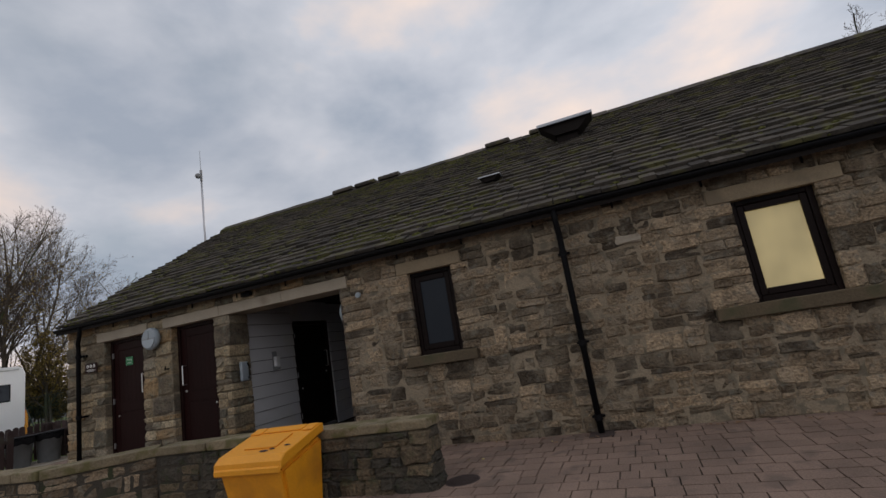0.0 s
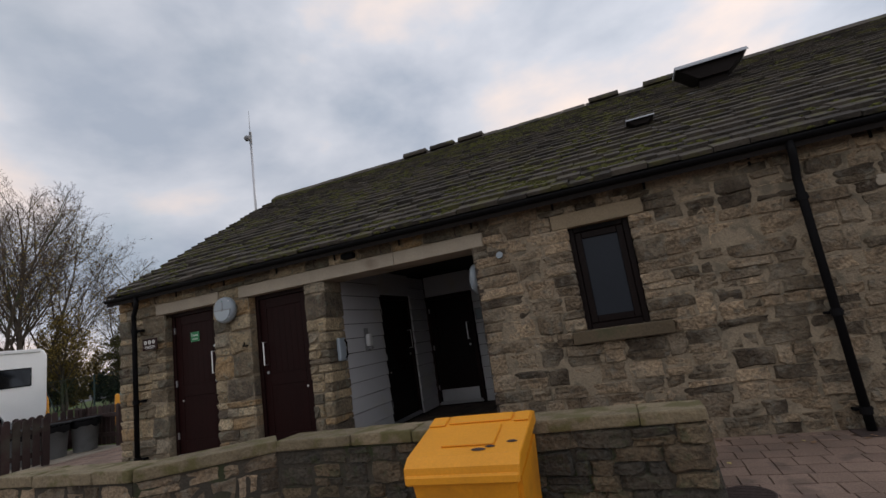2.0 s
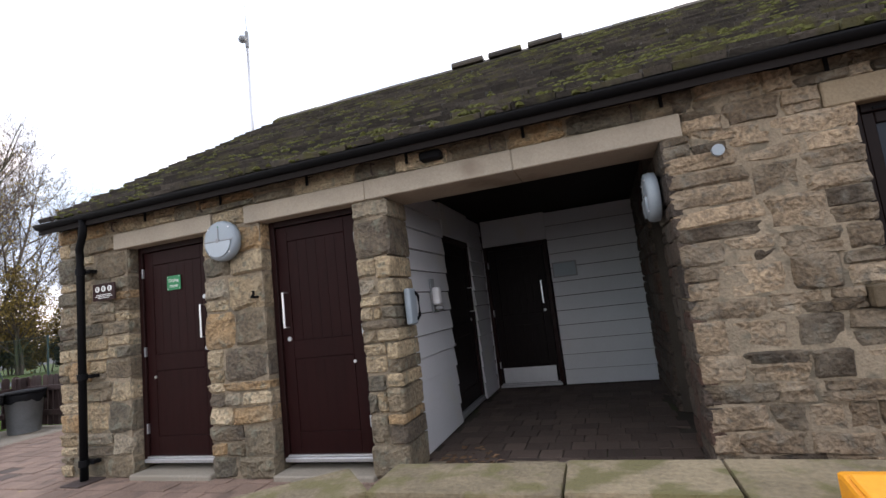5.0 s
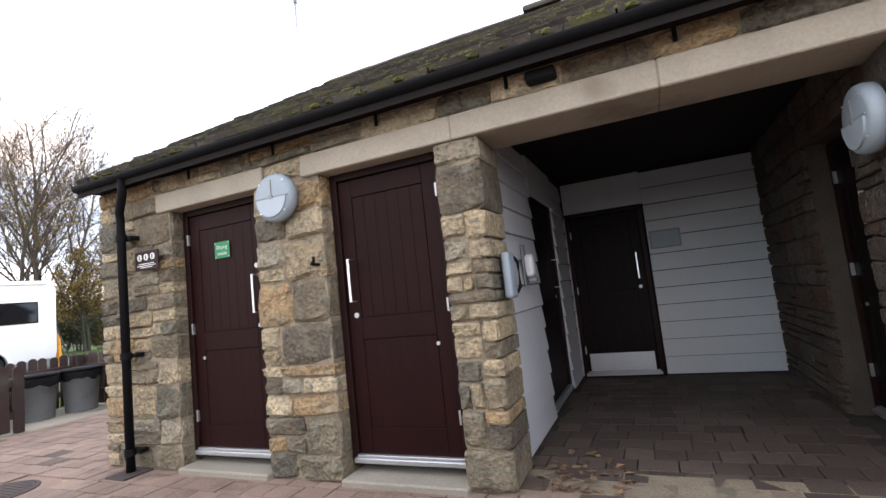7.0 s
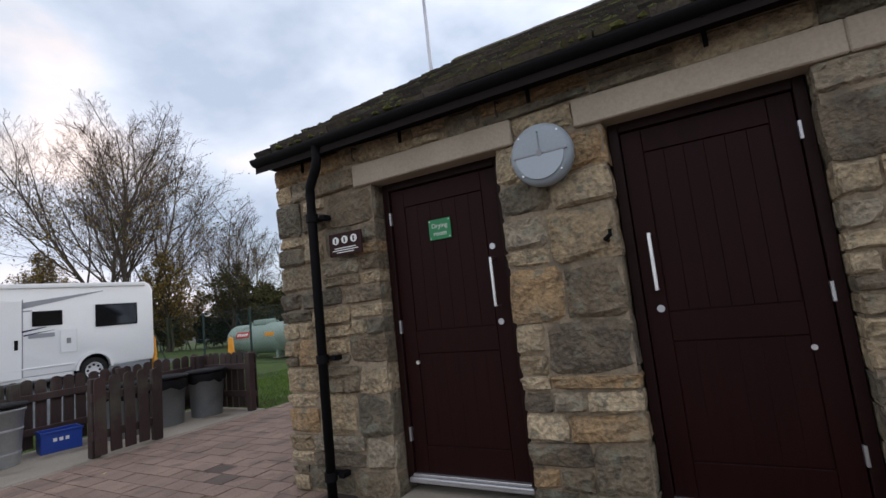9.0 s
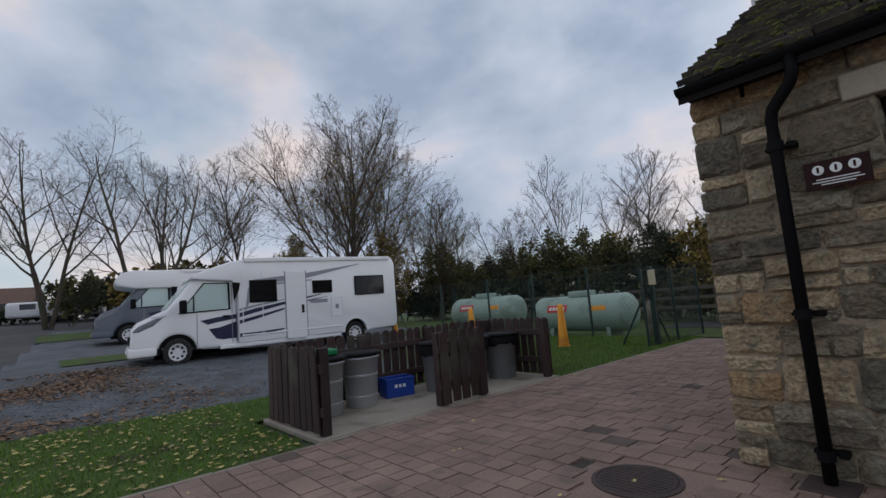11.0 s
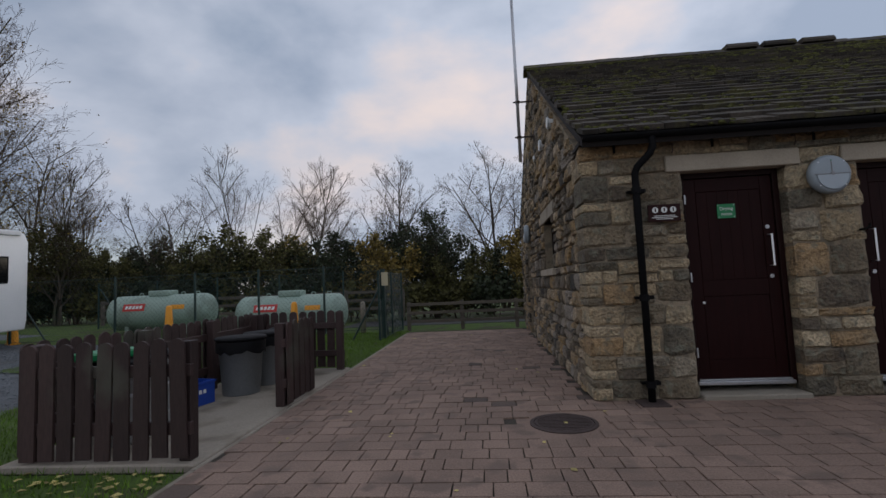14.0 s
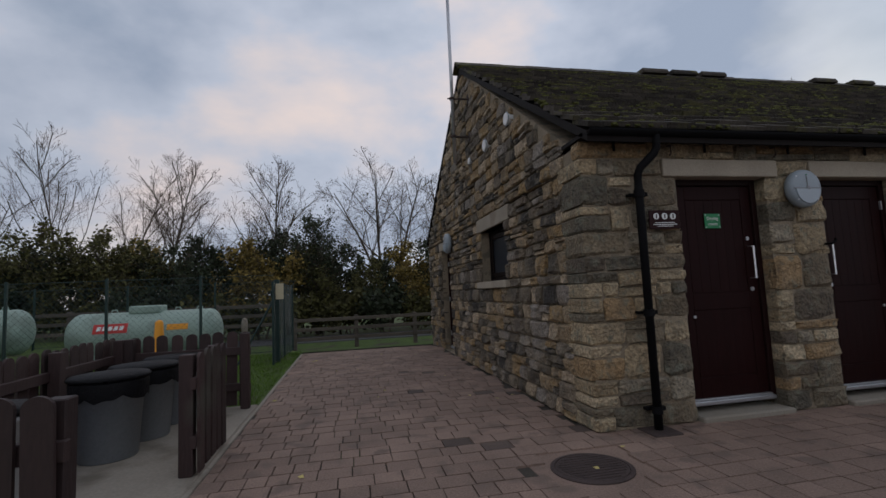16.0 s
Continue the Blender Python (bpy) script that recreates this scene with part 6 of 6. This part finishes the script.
# ---- distance ----
def cottage(x, y, w, d, h, turn, label):
    t = thing("cottage", pose(x, y, ground_z(x, y) - 0.1, 0, 0, turn), label, "house", "far low buildings")
    wl_ = part("wall", box(-w / 2, w / 2, -d / 2, d / 2, 0, h), M_WALLTOP, t)
    part("roof", prism([(-d / 2 - 0.3, h), (d / 2 + 0.3, h), (0, h + d * 0.35)], -w / 2 - 0.2, w / 2 + 0.2), M_ROOFRED, t).matrix_local = pose(0, 0, 0, 0, 0, 90)
    for k in range(3):
        wx = -w / 2 + (k + 0.5) * w / 3
        wi = part("window", box(wx - 0.5, wx + 0.5, -d / 2 - 0.03, -d / 2 + 0.01, 0.9, 2.0), M_DARKGLASS, t)
        part("sill", box(wx - 0.6, wx + 0.6, -d / 2 - 0.08, -d / 2 - 0.031, 0.82, 0.9), M_CONCRETE, wi)


cottage(-66, -9.5, 11, 5, 1.9, 80, "low grey stone building across the site road")
cottage(-60, 4.0, 8, 5, 2.2, 75, "low brown-roofed building behind the trees")
cv = thing("caravan", pose(-50.0, -2.5, ground_z(-50, -2.5) - 0.06, 0, 0, 80), "low white caravan parked far across the site", "caravan")
part("shell", box(-3.2, 3.2, -1.1, 1.1, 0.5, 1.75, 0.25, segments=3), M_VANWHITE, cv, "", True)
for k in (-1.8, 0.2, 2.0):
    part("window", box(k - 0.5, k + 0.5, -1.115, -1.10, 1.15, 1.6), M_DARKGLASS, cv)
for k in (-0.4, 0.4):
    part("wheel", rod((k, -1.1, 0.25), (k, 1.1, 0.25), 0.3, n=16), M_TYRE, cv)
hd = thing("clipped_hedge", pose(-52, -6.0, ground_z(-52, -6)), "long low clipped hedge along the site road", "hedge")
hb = bmesh.new()
for k in range(500):
    c = Vector((rs.uniform(-1, 1), rs.uniform(-7, 7), rs.uniform(0.1, 1.3)))
    s = rs.uniform(0.15, 0.3)
    q = Euler((rs.uniform(0, 6), rs.uniform(0, 6), rs.uniform(0, 6))).to_matrix()
    hb.faces.new([hb.verts.new(c + q @ Vector(e) * s) for e in ((-1, -1, 0), (1, -0.8, 0.2), (0.8, 1, 0), (-0.9, 0.8, -0.2))])
part("foliage", hb, M_EVERGREEN, hd)


# ---- grass and fallen leaves ----
def scatter(name, count, place, size, material, label, category, flat=True, seed=1):
    r = random.Random(seed)
    vs, fs = [], []
    n_ = 0
    while n_ < count:
        x, y = place(r)
        if x is None:
            continue
        z = ground_z(x, y)
        s = size * r.uniform(0.6, 1.35)
        a = r.uniform(0, 6.28)
        o = len(vs)
        if flat:
            c_, s_ = math.cos(a) * s, math.sin(a) * s
            l1, l2 = r.uniform(0.0, 0.35) * s, r.uniform(0.0, 0.35) * s
            for u, v, w in ((-0.6, 0, 0.05), (0, -0.42, l1 / s), (0.7, 0, 0.1), (0, 0.42, l2 / s)):
                vs.append((x + u * c_ - v * s_, y + u * s_ + v * c_, z + 0.004 + w * s))
            fs.append((o, o + 1, o + 2, o + 3))
        else:
            bx, by_ = r.gauss(0, 0.35) * s, r.gauss(0, 0.35) * s
            w = 0.0035
            vs += [(x - w * math.cos(a), y - w * math.sin(a), z - 0.014), (x + w * math.cos(a), y + w * math.sin(a), z - 0.014), (x + bx, y + by_, z - 0.012 + s)]
            fs.append((o, o + 1, o + 2))
        n_ += 1
    me = bpy.data.meshes.new(name)
    me.from_pydata(vs, [], fs)
    me.materials.append(material)
    return tagged(new(name, me), label, category, kind="stuff")


def lawn_spot(r):
    x, y = r.uniform(-7.2, -3.12), r.uniform(-5.6, 8.0)
    return (x, y) if on_lawn(x, y) else (None, None)


def near_lawn(r):
    x, y = r.uniform(-7.2, -3.12), r.uniform(-5.6, -1.6)
    return (x, y) if on_lawn(x, y) else (None, None)


def gravel_spot(r):
    x, y = r.uniform(-14, -6.2), r.uniform(-6.2, 3)
    return (x, y) if x < grass_edge(min(y, 2.6)) and noise.noise((x * 0.5, y * 0.5, 9)) + r.uniform(-0.35, 0.35) > 0.0 and -5.0 + 0.07 * max(0.0, -7 - x) < y < -1.8 + 0.6 * r.gauss(0, 1) else (None, None)


def paving_spot(r):
    x, y = r.uniform(-3, 9), r.uniform(-5.5, 7)
    return (x, y) if not (x > -0.1 and y > -0.1) else (None, None)


def porch_spot(r):
    return (r.uniform(4.0, 4.6), 0.1 + abs(r.gauss(0, 0.25))) if r.random() < 0.5 else (9 + r.uniform(-3, 4), -0.1 - abs(r.gauss(0, 0.12)))


scatter("grass_blades", 60000, lawn_spot, 0.045, M_GRASS, "short green grass blades of the lawn", "grass", False, 3)
scatter("lawn_leaves", 850, near_lawn, 0.05, M_YLEAF, "yellow fallen leaves on the lawn", "leaves", True, 4)
scatter("gravel_leaves", 4200, gravel_spot, 0.07, M_LEAF, "brown fallen leaves on the gravel", "leaves", True, 5)
scatter("paving_leaves", 130, paving_spot, 0.04, M_YLEAF, "few fallen leaves on the block paving", "leaves", True, 6)
scatter("wall_foot_leaves", 130, porch_spot, 0.05, M_LEAF, "brown leaves blown against the wall foot", "leaves", True, 7)


def stone_spot(r):
    x, y = r.uniform(-14, -6.2), r.uniform(-4.9, 6)
    return (x, y) if x < grass_edge(min(y, 2.6)) - 0.05 else (None, None)


scatter("gravel_chips", 26000, stone_spot, 0.032, M_GRAVEL, "loose grey slate chips", "gravel", True, 8)

# ---- pieces of walls, roof and paving ----
rng = random.Random(11)
M_SETS = {"front": stone_set(M_STONE, 1, 1.1, 0.4, 0.09), "gable": stone_set(M_GABLE, 2, 1.2, 1.0, 0.16), "rubble": stone_set(M_RUBBLE, 3, 1.3, 1.0, 0.34), "jamb": stone_set(M_RUBBLE, 6, 0.5, 0.3, 0.045), "low": stone_set(M_LOWSTONE, 4, 1.2, 1.0, 0.30), "lowtan": stone_set(M_RUBBLE, 8, 1.2, 0.9, 0.24), "porch": stone_set(M_PORCHSTONE, 7, 0.5, 0.4, 0.08), "deep": stone_set(M_STONE, 5, 0.34, 0.4, 0.03)}


def on_front(c, depth, proud):
    a, b_, z, z2 = c
    return Matrix.LocRotScale(((a + b_) / 2, depth / 2 - proud, (z + z2) / 2), Euler((0, rng.gauss(0, 0.022), 0)).to_quaternion() if depth < 0.3 else None, (b_ - a, depth, z2 - z))


sill_holes = [(0.89, 2.16, LINTEL_LO, LINTEL_HI), (2.54, 6.20, LINTEL_LO, LINTEL_HI), (7.0, 7.94, LINTEL_LO, LINTEL_HI), (10.85, 12.1, LINTEL_LO, LINTEL_HI), (7.01, 7.98, 1.0, 1.13), (10.66, 12.2, 1.0, 1.13)]
near, deep_, far_ = [], [], []
holes = FRONT_HOLES + sill_holes
for a, b_, row, width in ((0.04, 1.05, 0.235, 0.34), (2.02, 2.70, 0.25, 0.36), (3.64, 3.965, 0.25, 0.22)):
    for c in courses(a, b_, 0.0, LINTEL_HI, [h for h in holes if h[0] < b_ and h[1] > a and h not in DOORS and h != ALCOVE], rng, row, width, 0.5, 0.012):
        deep = 0.42 if c[0] < 0.06 or c[1] > 3.92 else 0.18
        (deep_ if deep > 0.2 else near).append(on_front(c, deep, rng.uniform(0.006, 0.024)))
for c in courses(0.04, 6.2, LINTEL_HI, 2.56, [], rng, 0.15, 0.42, 0.2):
    near.append(on_front(c, 0.14, rng.uniform(0.006, 0.02)))
lay(near, M_SETS["front"], wall_front, rng, 200)
lay(deep_, M_SETS["deep"], wall_front, rng, 60)
rubble_holes = [h for h in holes if h[1] > 6.1 and h != ALCOVE]
jambs = []
for c in courses(6.06, L, 0.0, 2.56, rubble_holes, rng, 0.175, 0.33, 0.55, -0.014):
    if c[0] < 6.1 or any(min(abs(c[0] - w[1]), abs(c[1] - w[0])) < 0.03 and w[2] < c[2] + 0.1 for w in WINDOWS):
        jambs.append(on_front((c[0] + 0.008, c[1], c[2] + 0.01, c[3] - 0.01), 0.24, rng.uniform(0.012, 0.024)))
    else:
        far_.append(on_front(c, 0.12, rng.uniform(0.002, 0.034)))
far_.sort(key=lambda m: m.translation.x)
lay(far_, M_SETS["rubble"], wall_front, rng, 120)
lay(jambs, M_SETS["jamb"], wall_front, rng, 60)
mortar_skin("pointing", 6.10, 13.6, 0.0, 2.55, rubble_holes, -0.003, 0.018, Matrix.Identity(4), M_MORTAR, wall_front, "uneven flush lime pointing between the stones")
pale = new("stone", stone_mesh("stone", rng, M_LINTEL))
pale.parent = wall_front
pale.matrix_world = on_front((9.84, 10.12, 2.02, 2.12), 0.12, 0.036)

gp = []
gh = GABLE_HOLES + [(1.9, 3.42, 2.16, 2.36), (1.98, 3.38, 1.28, 1.38), (5.4, 6.65, 2.16, 2.34)]
turn = Matrix.Rotation(radians(-90), 4, "Z")
for c in courses(0.33, D, 0.0, 2.52, gh, rng, 0.17, 0.30, 0.3, 0.014) + courses(0.33, D, 2.52, 5.14, [], rng, 0.165, 0.30, 0.3, 0.014):
    a, b_, z, z2 = c
    rise = (5.2 - 2.52) / (RIDGE_Y - 0.12)
    lo, hi = 0.12 + max(0, z2 - 2.52) / rise, D - 0.12 - max(0, z2 - 2.52) / rise
    a, b_ = max(a, lo), min(b_, hi)
    if b_ - a < 0.05:
        continue
    d = rng.uniform(0.012, 0.042)
    gp.append(Matrix.LocRotScale((0.12 - d, (a + b_) / 2, (z + z2) / 2), (turn @ Matrix.Rotation(rng.gauss(0, 0.02), 4, "Y")).to_quaternion(), (b_ - a, 0.12, z2 - z)))
gp.sort(key=lambda m: m.translation.y)
lay(gp, M_SETS["gable"], wall_gable, rng, 280)

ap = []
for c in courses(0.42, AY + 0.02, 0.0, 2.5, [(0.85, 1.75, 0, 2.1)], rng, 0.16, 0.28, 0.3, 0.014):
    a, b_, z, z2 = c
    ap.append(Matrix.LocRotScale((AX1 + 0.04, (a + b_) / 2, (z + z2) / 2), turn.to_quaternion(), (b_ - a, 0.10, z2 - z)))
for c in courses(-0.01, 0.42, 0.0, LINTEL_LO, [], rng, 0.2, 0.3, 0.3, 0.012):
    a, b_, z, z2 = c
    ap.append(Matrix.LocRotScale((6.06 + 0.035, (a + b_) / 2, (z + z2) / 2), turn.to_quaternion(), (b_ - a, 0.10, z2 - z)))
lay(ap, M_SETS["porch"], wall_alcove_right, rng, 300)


# Roof slates.
def slab_mesh(name, w, d, h, bevel, material, seed, wobble=0.0):
    r = random.Random(seed)
    b = box(-w / 2, w / 2, -d / 2, d / 2, 0, h)
    top = [v for v in b.verts if v.co.z > h / 2]
    for v in top:
        v.co.x *= 1 - bevel
        v.co.y *= 1 - bevel
    for v in b.verts:
        v.co += Vector((r.uniform(-wobble, wobble) * w, r.uniform(-wobble, wobble) * d, 0))
    me = bpy.data.meshes.new(name)
    b.to_mesh(me)
    b.free()
    me.materials.append(material)
    return me


slates = [slab_mesh("slate", 1, 1, 1, 0.02, M_TILE, s, 0.02) for s in range(8)]
SL = math.hypot(RIDGE_Y + 0.17, RIDGE_Z - EAVE_Z)
rise = math.atan(SLOPE)
tiles = []
v = 0.0
while v < SL - 0.02:
    step = 0.225 - 0.065 * v / SL
    x = 0.02 - rng.uniform(0, 0.2)
    while x < L + 0.08:
        w = rng.uniform(0.17, 0.36)
        a, b_ = max(x, 0.02 + rng.uniform(-0.012, 0.012)), min(x + w, L + 0.08)
        if b_ - a > 0.08:
            vm = v + step * 0.62 + rng.uniform(-0.012, 0.012)
            thick = rng.uniform(0.036, 0.056)
            m = pose(0, -0.17, EAVE_Z) @ Matrix.Rotation(rise, 4, "X") @ Matrix.Translation(((a + b_) / 2, vm, 0.012 + rng.uniform(0, 0.008))) @ Matrix.Rotation(-0.15, 4, "X") @ Matrix.Rotation(rng.uniform(-0.012, 0.012), 4, "Z")
            tiles.append(m @ Matrix.Diagonal((b_ - a - 0.006, step * 1.24, thick, 1)))
        x += w
    v += step
tiles.sort(key=lambda m: m.translation.x)
lay(tiles, slates, roof_front, rng, 300)
ridge_me = prism([(-0.20, -0.10), (0.0, 0.045), (0.20, -0.10), (0.17, -0.13), (0.0, 0.0), (-0.17, -0.13)], -0.22, 0.22)
ridge_mesh = bpy.data.meshes.new("ridge_tile")
ridge_me.to_mesh(ridge_mesh)
ridge_me.free()
ridge_mesh.materials.append(M_TILE)
x = 0.20
while x < L:
    ob = new("ridge_tile", ridge_mesh)
    ob.parent = roof_front
    ob.matrix_world = pose(x, RIDGE_Y, RIDGE_Z + 0.075 + rng.uniform(-0.008, 0.008), 0, 0, -90)
    x += 0.45
# Moss cushions along the ridge and in patches on the slates.
mv, mf = [], []
blob = bmesh.new()
bmesh.ops.create_icosphere(blob, subdivisions=1, radius=1.0)
bv_, bf_ = [v.co.copy() for v in blob.verts], [[w.index for w in f.verts] for f in blob.faces]
blob.free()
for _ in range(13000):
    x = rng.uniform(0.03, 13.0) if rng.random() < 0.4 else 0.1 + 7.9 * rng.random()
    k = rng.random()
    if k < 0.12:
        x, up = 0.04 + abs(rng.gauss(0, 0.6)), SL - abs(rng.gauss(0, 0.10))
    elif k < 0.24:
        x, up = rng.gauss(7.0, 1.0), 0.25 + abs(rng.gauss(0, 0.45))
        if noise.noise((x * 2.0, up * 2.5, 8)) < 0.0:
            continue
    elif k < 0.5:
        up = SL - abs(rng.gauss(0, 0.16))
    elif k < 0.93:
        up = SL * rng.random()
        if noise.noise((x * 0.7, up * 0.9, 3)) < (-0.12 if x < 6 else 0.05):
            continue
    else:
        x, up = rng.gauss(6.4, 0.9), SL - 0.45 - abs(rng.gauss(0, 0.35))
    s = rng.uniform(0.012, 0.042)
    c = pose(0, -0.17, EAVE_Z) @ Matrix.Rotation(rise, 4, "X") @ Vector((x, min(up, SL), 0.045))
    o = len(mv)
    mv += [(c.x + q.x * s * rng.uniform(0.8, 1.8), c.y + q.y * s * 1.4, c.z + q.z * s * 0.7) for q in bv_]
    mf += [[o + k for k in f] for f in bf_]
me = bpy.data.meshes.new("moss")
me.from_pydata(mv, [], mf)
me.materials.append(M_MOSS)
ob = new("moss", me)
ob.parent = roof_front
tagged(ob, kind="stuff")

# Block paving: courses across the path, blocks of two lengths, near ones single.
pavers = [slab_mesh("paver", 1, 1, 1, 0.02, M_PAVER, 40 + s, 0.012) for s in range(14)]
dark_pavers = [slab_mesh("paver", 1, 1, 1, 0.02, M_PAVERDARK, 70 + s, 0.012) for s in range(4)]
# damp also gathers the porch floor's blocks, darkened in colour for shade.
pieces, damp = [], []
y = -7.9
while y < 7.5:
    d = 0.195
    x = -3.05 - rng.uniform(0, 0.2)
    while x < 13.0:
        w = rng.choice((0.145, 0.195, 0.195, 0.245))
        a, b_ = max(x, -3.05), min(x + w, 13.0)
        xm = (a + b_) / 2
        inside = (xm > 0.02 and y > -0.08) and not (AX0 < xm < AX1 and y < AY)
        hatch = math.hypot(xm + 0.36, y + 0.65 + d / 2) < 0.42
        if b_ - a > 0.05 and not inside and not hatch:
            h = 0.05 + rng.uniform(-0.002, 0.003)
            tilt = Matrix.Rotation(rng.gauss(0, 0.004), 4, "X") @ Matrix.Rotation(rng.gauss(0, 0.004), 4, "Y")
            # wet: share of dark blocks; all inside the porch, in place of shade.
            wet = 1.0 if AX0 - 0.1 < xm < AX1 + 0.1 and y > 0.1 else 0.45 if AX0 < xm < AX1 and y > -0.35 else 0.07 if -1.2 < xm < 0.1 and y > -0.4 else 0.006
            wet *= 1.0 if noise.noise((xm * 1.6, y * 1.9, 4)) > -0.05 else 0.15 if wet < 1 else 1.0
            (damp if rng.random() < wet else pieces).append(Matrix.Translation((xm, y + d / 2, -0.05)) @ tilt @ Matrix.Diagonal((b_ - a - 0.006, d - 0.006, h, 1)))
        x += w
    y += d
pieces.sort(key=lambda m: (m.translation.x + 1.2) ** 2 + (m.translation.y + 0.9) ** 2)
lay(pieces, pavers, bpy.data.objects["paving_bed"], rng, 260)
lay(damp, dark_pavers, bpy.data.objects["paving_bed"], rng, 40)

lp = []
for c in courses(0.0, 3.34, -0.05, 0.52, [], rng, 0.14, 0.28, 0.4, -0.008):
    a, b_, z, z2 = c
    lp.append(Matrix.Translation((4.56, -1.74, 0)) @ Matrix.LocRotScale(((a + b_) / 2, 0.06 - rng.uniform(0.004, 0.020), (z + z2) / 2), None, (b_ - a, 0.12, z2 - z)))
for p, q in (((3.76, -2.46), (4.56, -1.74)), ((1.9, -2.44), (3.76, -2.46))):
    ln_ = math.hypot(q[0] - p[0], q[1] - p[1])
    t = Matrix.Translation((p[0], p[1], 0)) @ Matrix.Rotation(math.atan2(q[1] - p[1], q[0] - p[0]), 4, "Z")
    for c in courses(0.0, ln_, -0.05, 0.52, [], rng, 0.14, 0.28, 0.4, -0.008):
        a, b_, z, z2 = c
        lp.append(t @ Matrix.LocRotScale(((a + b_) / 2, 0.06 - rng.uniform(0.004, 0.020), (z + z2) / 2), None, (b_ - a, 0.12, z2 - z)))
for c in courses(0.0, 0.27, -0.05, 0.52, [], rng, 0.14, 0.3, 0.3, -0.008):
    a, b_, z, z2 = c
    lp.append(Matrix.Translation((7.90, -1.72, 0)) @ Matrix.Rotation(radians(90), 4, "Z") @ Matrix.LocRotScale(((a + b_) / 2, 0.05 - rng.uniform(0.01, 0.035), (z + z2) / 2), None, (b_ - a, 0.10, z2 - z)))
lay([m for m in lp if m.translation.x > 4.55], M_SETS["low"], low_wall, rng, 200)
lay([m for m in lp if m.translation.x <= 4.55], M_SETS["lowtan"], low_wall, rng, 200)
for p, q in zip(LOW, LOW[1:]):
    ln_ = math.hypot(q[0] - p[0], q[1] - p[1])
    t = Matrix.Translation((p[0], p[1], 0)) @ Matrix.Rotation(math.atan2(q[1] - p[1], q[0] - p[0]), 4, "Z")
    mortar_skin("pointing", 0.0, ln_, -0.02, 0.525, [], -0.001, 0.014, t, M_DAMP, low_wall, "damp dark pointing between the stones")
